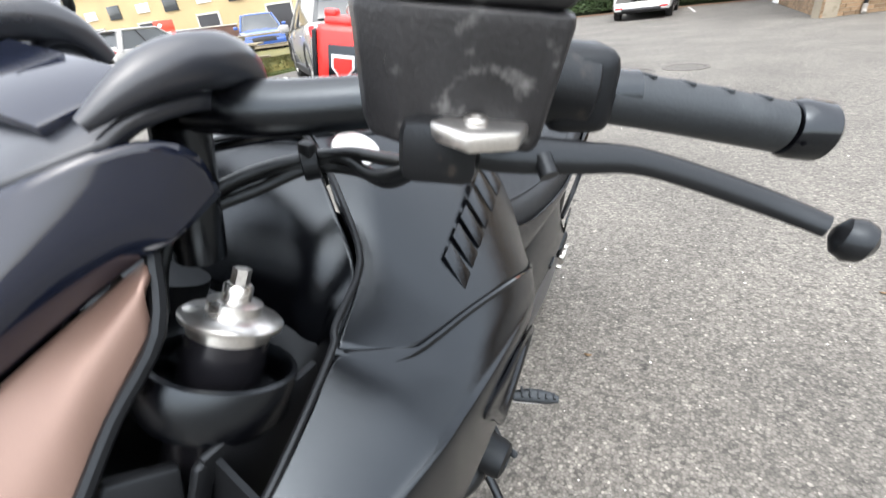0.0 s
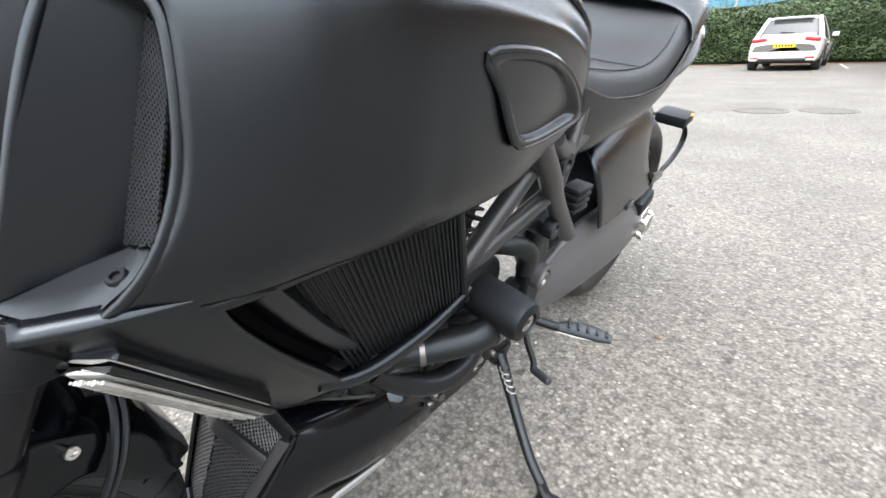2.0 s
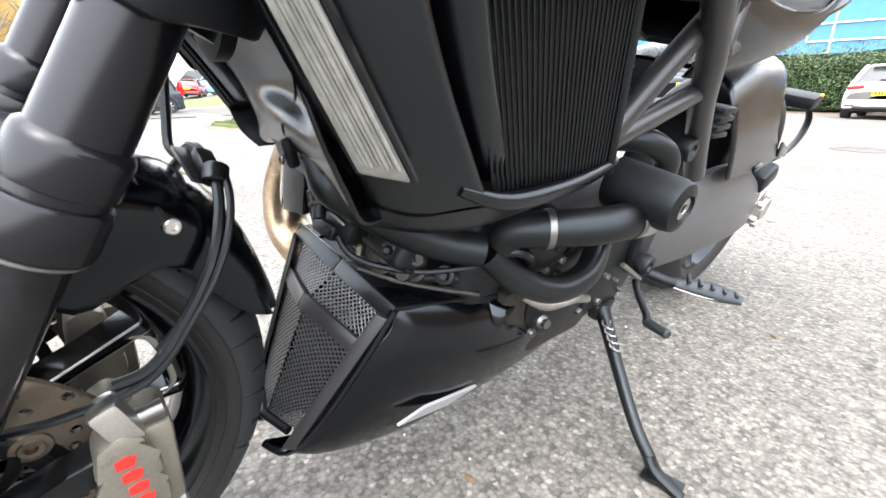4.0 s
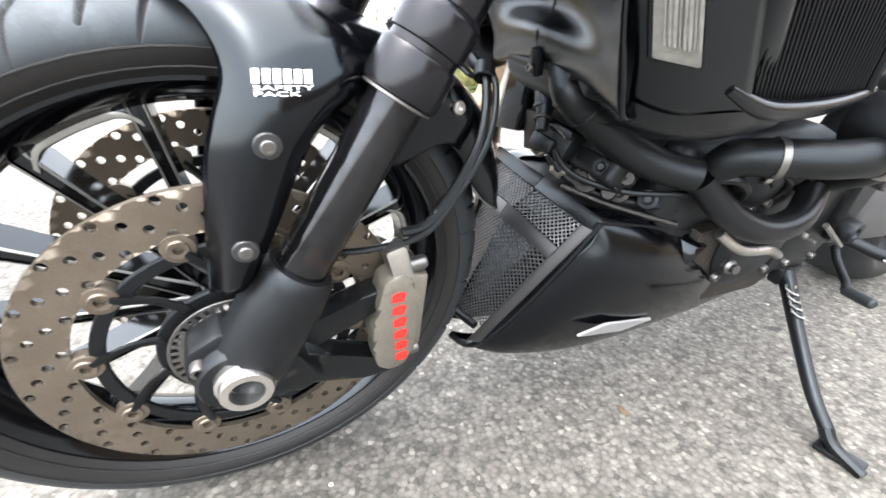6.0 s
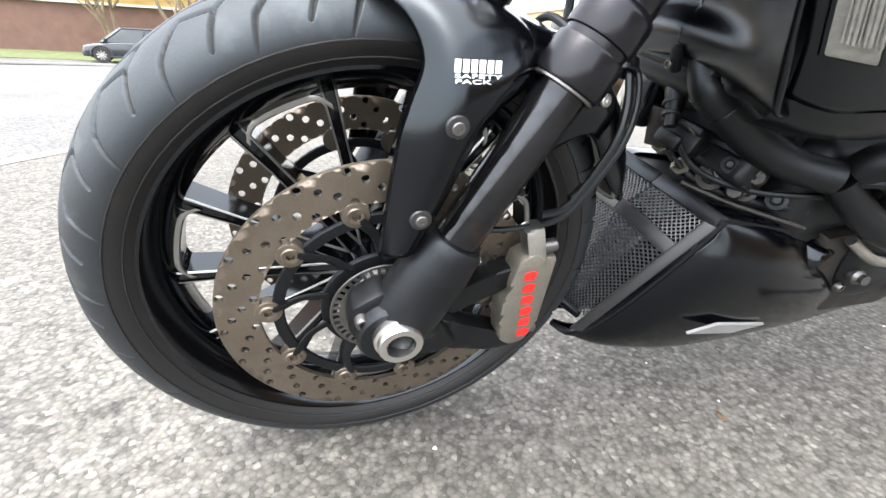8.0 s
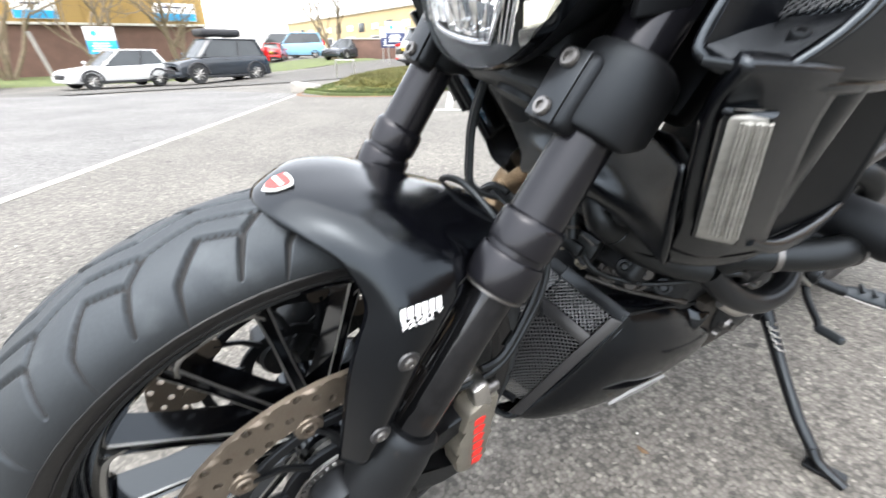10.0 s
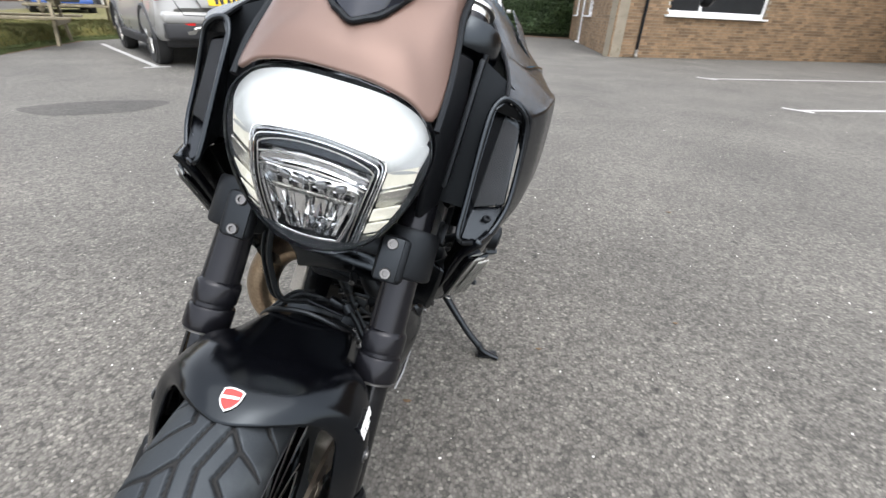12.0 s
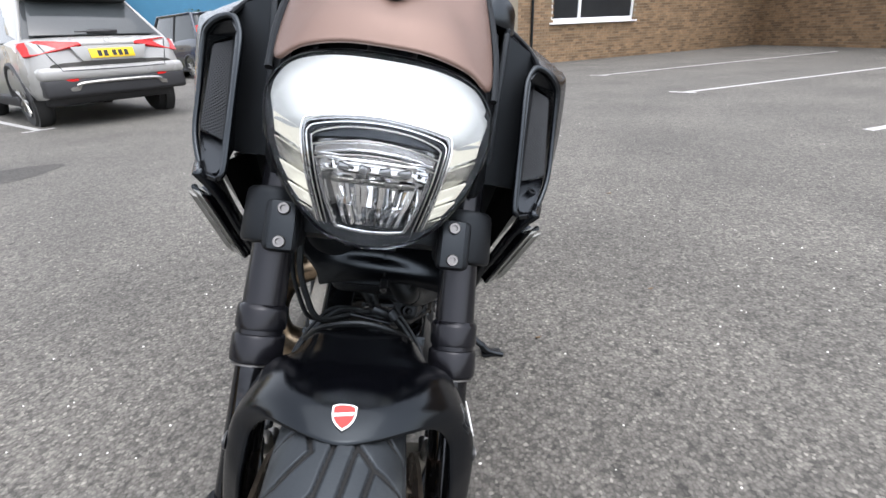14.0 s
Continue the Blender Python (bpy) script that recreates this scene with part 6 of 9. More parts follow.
# exhaust header seen between fork and engine
pipe = part("exhaust_header", tube([(-0.030, 0.400, 0.535), (-0.082, 0.405, 0.525), (-0.132, 0.412, 0.500), (-0.162, 0.412, 0.460), (-0.172, 0.402, 0.410), (-0.157, 0.398, 0.365), (-0.122, 0.404, 0.342), (-0.080, 0.430, 0.332), (-0.060, 0.500, 0.322), (-0.060, 0.62, 0.30), (-0.120, 0.75, 0.235)], 0.030, 24, 6), BRONZE, bike, "heat-browned exhaust header pipe")
part("pipe_collar", ring(0.028, 0.034, -0.006, 0.006, (-0.075, 0.4045, 0.5265), (-0.93, 0.12, -0.30), 30), STEEL, pipe)
for k, z in enumerate((0.52, 0.44)):
    part("silencer", tube([(-0.20, 1.02, z - 0.10), (-0.235, 1.15, z - 0.07), (-0.24, 1.42, z)], [0.035, 0.052, 0.050], 24, 4), CAST, bike, "black stacked silencer")
# inner darkness behind the headlight: airbox and head stock covers
part("airbox", rbox((0.27, 0.26, 0.20), pose(0, 0.52, 0.80), 0.04, 3), PLASTIC, bike, "black airbox")
part("horn", lathe([(0.02, 0), (0.038, 0.006), (0.040, 0.02), (0.030, 0.026)], (-0.055, 0.305, 0.640), (0, -1, 0.1), 28), PLASTIC, bike, "black horn")
part("ecu_cover", rbox((0.20, 0.04, 0.14), pose(0, 0.40, 0.70, -28), 0.012), PLASTIC, bike)
for sgn in (1, -1):
    part("nose_strut", both(slab([(0.104, 0.276, 0.927), (0.126, 0.306, 0.920), (0.134, 0.290, 0.850), (0.132, 0.246, 0.745), (0.116, 0.210, 0.735), (0.112, 0.206, 0.830)], 0.010, 0.003), sgn), PLASTIC, bike, "broad black strut beside the headlight")
    part("gap_cover", both(slab([(0.138, 0.318, 0.925), (0.190, 0.314, 0.900), (0.188, 0.284, 0.735), (0.132, 0.285, 0.735)], 0.004), sgn), PLASTIC, bike, "black inner cover")
    part("inner_cheek", both(slab([(0.142, 0.310, 0.930), (0.150, 0.400, 0.930), (0.145, 0.400, 0.740), (0.135, 0.320, 0.740)], 0.006, 0.002), sgn), PLASTIC, bike, "black inner cheek")
    part("inner_strut", both(slab([(0.140, 0.306, 0.925), (0.141, 0.320, 0.925), (0.137, 0.262, 0.770), (0.136, 0.246, 0.770)], 0.008, 0.003), sgn), PLASTIC, bike, "slim black inner strut")
    # the left hose crosses behind the mudguard and joins the right one on its way up
    rise = [(0.0, 0.256, 0.527), (-0.040, 0.249, 0.517), (-0.066, 0.242, 0.520), (-0.081, 0.246, 0.548), (-0.094, 0.254, 0.600), (-0.090, 0.272, 0.680)] if sgn > 0 else [(0.012, 0.256, 0.530)]
    part("brake_hose", both(tube([(0.108, 0.150, 0.402), (0.108, 0.176, 0.408), (0.100, 0.204, 0.438), (0.086, 0.230, 0.474), (0.062, 0.246, 0.506), (0.036, 0.252, 0.529)] + rise, 0.0046, 8, 6), sgn), HOSE, bike, "black brake hose")
    part("sensor_wire", both(tube([(0.094, 0.010, 0.330), (0.090, 0.060, 0.375), (0.110, 0.120, 0.390), (0.112, 0.172, 0.400), (0.104, 0.208, 0.438), (0.090, 0.236, 0.474), (0.068, 0.253, 0.506), (0.042, 0.258, 0.529)] + [(x - 0.011, y + 0.003, z - 0.002) for x, y, z in rise], 0.0032, 8, 6), sgn), HOSE, bike, "thin sensor wire")
    part("hose_joint", both(rod((0.104, 0.184, 0.414), (0.100, 0.198, 0.426), 0.0065, 10), sgn), HOSE, bike)
part("hose_bracket", join(rbox((0.060, 0.014, 0.004), pose(0.010, 0.240, 0.528, -20, 10), 0.0015), rbox((0.026, 0.016, 0.012), pose(0.022, 0.250, 0.534, -20, 20), 0.004), ring(0.005, 0.0105, -0.008, 0.008, (0.040, 0.252, 0.528), (-0.6, 0.3, 0.6), 18)), FRAME_BLACK, bike, "dull black hose bracket behind the mudguard")
part("guard_hose", tube([(0.075, 0.205, 0.510), (0.05, 0.185, 0.545), (0.0, 0.178, 0.562), (-0.05, 0.185, 0.545), (-0.075, 0.205, 0.510)], 0.004, 8, 5), HOSE, bike, "hose arching over the mudguard")

# handlebar
def reservoir(x, y, z0, z1, k=1.0):
    """A brake fluid tub: eight-cornered, narrower at its foot, turned along the bar."""
    foot = [(-0.052, 0.010), (-0.052, 0.026), (0.048, 0.026), (0.050, 0.020), (0.050, -0.020), (0.046, -0.027), (-0.026, -0.027), (-0.046, -0.012)]
    rings = []
    for t, grow in ((0.0, 0.86), (0.06, 0.91), (0.94, 1.03), (1.0, 1.0)):
        loop = []
        for u, w in foot:
            u, w = u * grow * k, w * grow * k
            loop.append((x + 0.891 * u - 0.454 * w, y + 0.454 * u + 0.891 * w, z0 + (z1 - z0) * t))
        rings.append(loop)
    bm = skin(bmesh.new(), rings)
    bmesh.ops.recalc_face_normals(bm, faces=bm.faces)
    bmesh.ops.bevel(bm, geom=list(bm.edges), offset=0.0022, segments=2, profile=0.5, affect="EDGES")
    return bm


bar = part("handlebar", tube([(-0.30, 0.535, 1.118), (-0.22, 0.492, 1.114), (-0.13, 0.440, 1.099), (-0.08, 0.420, 1.095), (0, 0.412, 1.085), (0.08, 0.420, 1.095), (0.13, 0.440, 1.099), (0.22, 0.492, 1.114), (0.30, 0.535, 1.118)], 0.0145, 20, 6), SATIN, bike, "satin black handlebar")
for sgn in (1, -1):
    part("bar_taper", both(tube([(0.062, 0.417, 1.093), (0.10, 0.427, 1.0955), (0.13, 0.440, 1.099), (0.19, 0.474, 1.109)], [0.0175, 0.0172, 0.0165, 0.0155], 20, 5), sgn), SATIN, bar)
    grip = part("grip", both(tube([(0.285, 0.528, 1.116), (0.32, 0.546, 1.113), (0.36, 0.564, 1.109), (0.388, 0.577, 1.106)], 0.0158, 24, 3), sgn), RUBBER, bar, "black rubber grip")
    for k in range(4):
        p = Vector((0.305 + 0.022 * k, 0.5375 + 0.0102 * k, 1.1300 - 0.0022 * k))
        part("grip_rib", both(rbox((0.012, 0.003, 0.0022), Matrix.Translation(p) @ Matrix.Rotation(radians(-28), 4, "Z"), 0.001), sgn), RUBBER, grip)
    part("bar_end", both(lathe([(0.012, 0.0), (0.0165, 0.002), (0.0185, 0.006), (0.0185, 0.024), (0.015, 0.028)], (0.389, 0.5775, 1.106), (0.9, 0.42, -0.05), 24), sgn), GLOSS, bar, "black bar-end weight")
    # master cylinder with reservoir, lever bracket and lever
    mc = part("master_cylinder", both(reservoir(0.218, 0.450, 1.100, 1.164), sgn), GRIMY, bar, "dirty black clutch reservoir")
    part("reservoir_lid", both(reservoir(0.218, 0.450, 1.1645, 1.176, 1.05), sgn), GRIMY, mc, "weathered reservoir lid")
    for u, w in ((-0.042, -0.024), (0.042, -0.024), (-0.042, 0.024), (0.042, 0.024)):
        part("lid_screw", both(bolt_head((0.218 + 0.891 * u - 0.454 * w, 0.450 + 0.454 * u + 0.891 * w, 1.176), (0, 0, 1), 0.0045, 0.002), sgn), BOLT, mc)
    part("sight_glass", both(lathe([(0.0060, -0.003), (0.0066, 0.002), (0.0086, 0.003), (0.0090, 0.0)], (0.1925, 0.4215, 1.143), (-0.35, -0.93, 0.0), 28), sgn), BOLT, mc, "round dark sight glass")
    part("bar_clamp", both(ring(0.015, 0.024, -0.014, 0.014, (0.262, 0.514, 1.122), (0.88, 0.46, -0.05), 28), sgn), CAST, mc)
    part("switch_box", both(rbox((0.040, 0.042, 0.048), pose(0.268, 0.520, 1.120, 0, -4, 27), 0.010, 3), sgn), PLASTIC, bar, "black switch housing")
    part("lever_bracket", both(slab([(0.222, 0.416, 1.112), (0.246, 0.410, 1.112), (0.264, 0.428, 1.112), (0.262, 0.455, 1.112), (0.226, 0.450, 1.112)], 0.010, 0.003), sgn), ALU, mc, "bright lever pivot plate")
    part("pivot_screw", both(bolt_head((0.242, 0.426, 1.117), (0, 0, 1), 0.006, 0.003), sgn), STEEL, mc)
    lev = part("lever", both(tube([(0.226, 0.436, 1.102), (0.250, 0.446, 1.098), (0.285, 0.470, 1.096), (0.320, 0.492, 1.094), (0.380, 0.516, 1.080), (0.418, 0.518, 1.073)], [0.011, 0.011, 0.0095, 0.0078, 0.0078, 0.0068], 12, 5, flat=0.7), sgn), FRAME_BLACK, mc, "satin black hand lever")
    part("lever_ball", both(lathe([(0.004, -0.010), (0.0105, -0.006), (0.0125, 0.0), (0.0105, 0.006), (0.004, 0.010)], (0.431, 0.515, 1.070), (0.9, -0.1, -0.1), 18), sgn), FRAME_BLACK, lev)
    part("lever_adjuster", both(rod((0.270, 0.454, 1.098), (0.277, 0.448, 1.091), 0.005, 10), sgn), CAST, lev)
    part("lever_base", both(rbox((0.040, 0.034, 0.034), pose(0.222, 0.432, 1.100, 0, 0, 25), 0.008), sgn), CAST, mc)
for dx, dz, sag in ((0.0, 0.006, 0.0), (0.004, -0.006, 0.004), (-0.006, 0.0, 0.008)):
    pts = [(0.208, 0.442, 1.082), (0.165 + dx, 0.468, 1.060 + dz - sag), (0.128 + dx, 0.482, 1.050 + dz), (0.096, 0.475, 1.043 + dz * 0.7), (0.070 + dx, 0.440, 1.034 + dz), (0.048, 0.397, 1.018 + dz * 0.7), (0.044 + dx * 0.5, 0.376, 0.996 + dz), (0.046, 0.366, 0.955)]
    part("bar_cable", tube(pts, 0.0046, 10, 6), HOSE, bar, "black cable bundle")
for p, d in (((0.096, 0.475, 1.043), (0.7, 0.65, 0.15)), ((0.048, 0.397, 1.018), (0.4, 0.8, 0.4))):
    part("cable_tie", join(ring(0.009, 0.0130, -0.006, 0.006, p, d, 16), rbox((0.012, 0.010, 0.012), Matrix.Translation(Vector(p) + Vector((0.002, -0.004, 0.012))), 0.003)), PLASTIC, bar, "rubber cable tie")
# instrument pod
pod = part("instrument_pod", surf([[(0.0, 0.290, 1.062), (0.055, 0.306, 1.078), (0.088, 0.345, 1.096)], [(0.0, 0.335, 1.090), (0.056, 0.345, 1.098), (0.088, 0.372, 1.108)], [(0.0, 0.395, 1.105), (0.055, 0.400, 1.106), (0.088, 0.412, 1.106)], [(0.0, 0.425, 1.085), (0.052, 0.428, 1.086), (0.080, 0.435, 1.085)]], 5, 5, True), POD, bike, "satin instrument pod")
shell(pod, 0.010)
part("dash_face", slab([(-0.062, 0.335, 1.098), (0.062, 0.335, 1.098), (0.066, 0.392, 1.113), (-0.066, 0.392, 1.113)], 0.006, 0.002), SMOKED, pod, "dark display face")
for sgn in (1, -1):
    part("pod_lobe", both(tube([(0.084, 0.342, 1.104), (0.089, 0.376, 1.121), (0.089, 0.412, 1.123), (0.084, 0.436, 1.113), (0.076, 0.452, 1.092)], [0.004, 0.012, 0.015, 0.014, 0.008], 18, 6), sgn), POD, pod, "rounded pod rim")
    part("riser", both(rod((0.050, 0.402, 0.985), (0.050, 0.412, 1.080), 0.018, 20), sgn), SATIN, bar, "black riser")
# rear end
RHUB = Vector((-0.005, 1.59, 0.324))
rwheel = part("rear_wheel", rod((-0.09, 1.59, 0.324), (0.09, 1.59, 0.324), 0.045, 28), GLOSS, bike, "black rear wheel with very wide tyre")
part("tyre", tyre(RHUB, 0.324, 0.118, 0.222, 0.0, 16, 220, 48), RUBBER, rwheel, "very wide rear tyre")
rimr = [(r, h * 2.1) for r, h in rimp]
part("rim", lathe(rimr, RHUB, (1, 0, 0), 72, True), GLOSS, rwheel)
for i in range(14):
    a, b = polar(0.035, i * 25.7 + 4, 0.02, RHUB), polar(0.2, i * 25.7, 0.05, RHUB)
    part("spoke", tube([a, b], 0.010, 8), GLOSS, rwheel)
part("brake_disc", ring(0.07, 0.1325, -0.003, 0.003, (0.115, 1.59, 0.324), (1, 0, 0), 60), DISC, rwheel, "rear brake disc")
swing = part("swingarm", surf([[(0.140, 0.92, 0.385), (0.165, 0.93, 0.345), (0.150, 0.93, 0.290), (0.120, 0.92, 0.270)], [(0.150, 1.10, 0.470), (0.185, 1.10, 0.400), (0.178, 1.10, 0.300), (0.140, 1.10, 0.270)], [(0.155, 1.30, 0.480), (0.190, 1.30, 0.420), (0.188, 1.32, 0.300), (0.150, 1.32, 0.262)], [(0.150, 1.48, 0.430), (0.180, 1.48, 0.395), (0.180, 1.50, 0.290), (0.150, 1.50, 0.255)], [(0.140, 1.66, 0.380), (0.160, 1.66, 0.360), (0.160, 1.66, 0.290), (0.140, 1.66, 0.270)]], 5, 5), ARM, bike, "grey-black single-sided swingarm")
shell(swing, 0.02)
hugger = shell(part("rear_hugger", surf([[(0.0, 1.100, 0.650), (0.10, 1.095, 0.645), (0.150, 1.075, 0.615), (0.178, 1.095, 0.540), (0.187, 1.125, 0.468)],
                                         [(0.0, 1.25, 0.690), (0.10, 1.25, 0.684), (0.146, 1.24, 0.648), (0.174, 1.25, 0.565), (0.190, 1.26, 0.472)],
                                         [(0.0, 1.40, 0.705), (0.09, 1.40, 0.698), (0.138, 1.40, 0.660), (0.168, 1.39, 0.575), (0.188, 1.40, 0.478)],
                                         [(0.0, 1.53, 0.695), (0.08, 1.53, 0.688), (0.122, 1.50, 0.655), (0.150, 1.45, 0.580), (0.182, 1.48, 0.486)]], 5, 5, True), SATIN, bike, "satin black rear hugger"), 0.004)
part("hugger_tail", slab([(0.180, 1.470, 0.520), (0.182, 1.470, 0.484), (0.164, 1.660, 0.462), (0.163, 1.655, 0.486)], 0.006, 0.002), SATIN, hugger)
part("hugger_clip", rbox((0.006, 0.045, 0.014), pose(0.190, 1.30, 0.478, 8), 0.003), GLOSS, hugger, "dark clip on the hugger edge")
hubn = part("axle_hub", lathe([(0.02, 0.028), (0.030, 0.030), (0.034, 0.02), (0.05, 0.012), (0.055, 0.0)], (0.165, 1.59, 0.330), (1, 0, 0), 32), STEEL, swing, "bright rear axle hub")
for k in range(6):
    part("hub_bolt", bolt_head(polar(0.042, k * 60, 0.178, RHUB), (1, 0, 0), 0.010, 0.014), STEEL, hubn)
part("rear_caliper", rbox((0.05, 0.09, 0.05), pose(0.165, 1.50, 0.425, 20), 0.012), CAST, swing, "rear caliper")
holder = part("plate_holder", tube([(0.145, 1.63, 0.448), (0.140, 1.75, 0.452), (0.136, 1.86, 0.472), (0.134, 1.925, 0.512), (0.128, 1.925, 0.560), (0.10, 1.90, 0.588), (0.0, 1.90, 0.59)], [0.010, 0.012, 0.013, 0.013, 0.012, 0.012, 0.012], 12, 6, flat=0.5), PLASTIC, bike, "curved black number plate bracket")
part("plate_light", rbox((0.10, 0.09, 0.035), pose(0.09, 1.88, 0.60, 10), 0.006), PLASTIC, holder)
part("amber_reflector", rbox((0.008, 0.012, 0.008), pose(0.145, 1.86, 0.622), 0.002), AMBER, holder, "small amber lamp")

# ---- the place ----
def asphalt(name, tone, stone, tint=(1.04, 0.97, 0.845)):
    m = bpy.data.materials.new(name)
    m.use_nodes = True
    n, l = m.node_tree.nodes, m.node_tree.links
    b = n["Principled BSDF"]
    tc = n.new("ShaderNodeTexCoord")
    vor, vor2 = n.new("ShaderNodeTexVoronoi"), n.new("ShaderNodeTexVoronoi")
    vor.inputs["Scale"].default_value, vor2.inputs["Scale"].default_value = 118, 52
    blot, fine = n.new("ShaderNodeTexNoise"), n.new("ShaderNodeTexNoise")
    blot.inputs["Scale"].default_value, blot.inputs["Detail"].default_value = 1.1, 9
    fine.inputs["Scale"].default_value, fine.inputs["Detail"].default_value = 420, 4
    for t in (vor, vor2, blot, fine):
        l.new(tc.outputs["Object"], t.inputs["Vector"])
    # each small stone has a tone of its own
    stones = n.new("ShaderNodeValToRGB")
    el = stones.color_ramp.elements
    el[0].position, el[0].color = 0.0, (tone * 0.50 * tint[0], tone * 0.50 * tint[1], tone * 0.50 * tint[2], 1)
    el[1].position, el[1].color = 1.0, (stone * tint[0], stone * tint[1], stone * tint[2], 1)
    for pos, k in ((0.28, 0.86), (0.62, 1.04), (0.88, 1.22), (0.97, 1.5)):
        e = el.new(pos)
        e.color = (tone * k * tint[0], tone * k * tint[1], tone * k * tint[2], 1)
    sep = n.new("ShaderNodeSeparateColor")
    l.new(vor.outputs["Color"], sep.inputs[0])
    l.new(sep.outputs[0], stones.inputs["Fac"])
    gap = n.new("ShaderNodeMapRange")
    gap.inputs["From Min"].default_value, gap.inputs["From Max"].default_value = 0.35, 0.75
    gap.inputs["To Min"].default_value, gap.inputs["To Max"].default_value = 1.03, 0.66
    l.new(vor.outputs["Distance"], gap.inputs["Value"])
    mul = n.new("ShaderNodeMix")
    mul.data_type, mul.blend_type = "RGBA", "MULTIPLY"
    mul.inputs["Factor"].default_value = 1.0
    l.new(stones.outputs[0], mul.inputs["A"])
    l.new(gap.outputs[0], mul.inputs["B"])
    wear = n.new("ShaderNodeMapRange")
    wear.inputs["From Min"].default_value, wear.inputs["From Max"].default_value = 0.25, 0.75
    wear.inputs["To Min"].default_value, wear.inputs["To Max"].default_value = 0.72, 1.22
    l.new(blot.outputs["Fac"], wear.inputs["Value"])
    # patches of coarser and finer chippings, two fingers wide
    coarse, patch, both_wear = n.new("ShaderNodeSeparateColor"), n.new("ShaderNodeMapRange"), n.new("ShaderNodeMath")
    patch.inputs["To Min"].default_value, patch.inputs["To Max"].default_value = 0.76, 1.20
    both_wear.operation = "MULTIPLY"
    l.new(vor2.outputs["Color"], coarse.inputs[0])
    l.new(coarse.outputs[2], patch.inputs["Value"])
    l.new(patch.outputs[0], both_wear.inputs[0])
    l.new(wear.outputs[0], both_wear.inputs[1])
    mul2 = n.new("ShaderNodeMix")
    mul2.data_type, mul2.blend_type = "RGBA", "MULTIPLY"
    mul2.inputs["Factor"].default_value = 1.0
    l.new(mul.outputs["Result"], mul2.inputs["A"])
    l.new(both_wear.outputs[0], mul2.inputs["B"])
    # small dark pits and oil spots, one here and there
    bent, pits = n.new("ShaderNodeTexNoise"), n.new("ShaderNodeTexVoronoi")
    bent.inputs["Scale"].default_value, bent.inputs["Detail"].default_value = 38, 3
    pits.inputs["Scale"].default_value = 5.5
    shift = n.new("ShaderNodeMix")
    shift.data_type, shift.blend_type = "RGBA", "LINEAR_LIGHT"
    shift.inputs["Factor"].default_value = 0.035
    l.new(tc.outputs["Object"], bent.inputs["Vector"])
    l.new(tc.outputs["Object"], shift.inputs["A"])
    l.new(bent.outputs["Color"], shift.inputs["B"])
    l.new(shift.outputs["Result"], pits.inputs["Vector"])
    pit_size, pit = n.new("ShaderNodeSeparateColor"), n.new("ShaderNodeMapRange")
    l.new(pits.outputs["Color"], pit_size.inputs[0])
    grow = n.new("ShaderNodeMath")
    grow.operation = "MULTIPLY_ADD"
    grow.inputs[1].default_value = -0.13
    l.new(pit_size.outputs[1], grow.inputs[0])
    l.new(pits.outputs["Distance"], grow.inputs[2])
    pit.inputs["From Min"].default_value, pit.inputs["From Max"].default_value = -0.055, 0.0
    pit.inputs["To Min"].default_value, pit.inputs["To Max"].default_value = 0.36, 1.0
    l.new(grow.outputs[0], pit.inputs["Value"])
    mul3 = n.new("ShaderNodeMix")
    mul3.data_type, mul3.blend_type = "RGBA", "MULTIPLY"
    mul3.inputs["Factor"].default_value = 1.0
    l.new(mul2.outputs["Result"], mul3.inputs["A"])
    l.new(pit.outputs[0], mul3.inputs["B"])
    l.new(mul3.outputs["Result"], b.inputs["Base Color"])
    b.inputs["Roughness"].default_value = 0.85
    h = n.new("ShaderNodeMath")
    h.operation = "MULTIPLY_ADD"
    h.inputs[1].default_value = -1.0
    l.new(vor.outputs["Distance"], h.inputs[0])
    l.new(fine.outputs["Fac"], h.inputs[2])
    h2 = n.new("ShaderNodeMath")
    h2.operation = "MULTIPLY_ADD"
    h2.inputs[1].default_value = -0.8
    l.new(vor2.outputs["Distance"], h2.inputs[0])
    l.new(h.outputs[0], h2.inputs[2])
    bp = n.new("ShaderNodeBump")
    bp.inputs["Strength"].default_value, bp.inputs["Distance"].default_value = 0.32, 0.004
    l.new(h2.outputs[0], bp.inputs["Height"])
    l.new(bp.outputs[0], b.inputs["Normal"])
    return m


ASPHALT = asphalt("worn_car_park_asphalt", 0.114, 0.23)
CONCRETE = asphalt("pale_concrete_apron", 0.130, 0.22, (1.0, 0.97, 0.92))
ROAD = asphalt("grey_road_asphalt", 0.078, 0.15)
PATCH = asphalt("dark_repair_asphalt", 0.062, 0.12)
LINE = mat("worn_white_road_paint", (0.422, 0.414, 0.398), 0.8, vary=0.15, scale=6, grain=160, bump=0.4, dirt=(0.22, 0.21, 0.20), dirt_at=0.58)
GRASS = mat("short_grass", (0.0715, 0.091, 0.026), 0.9, vary=0.4, scale=1.6, grain=60, bump=0.6, dirt=(0.16, 0.16, 0.045), dirt_at=0.58)
MOSS = mat("mossy_straw_bank", (0.11, 0.0934, 0.0227), 0.95, vary=0.5, scale=1.8, grain=50, bump=0.8, dirt=(0.06, 0.08, 0.02), dirt_at=0.50)
KERB = mat("kerb_concrete", (0.268, 0.252, 0.227), 0.85, vary=0.2, scale=5, grain=90, bump=0.4)
BRICK = mat("buff_brick", (0.219, 0.146, 0.0853), 0.85, vary=0.25, scale=9, grain=140, bump=0.5, per_piece=0.30)
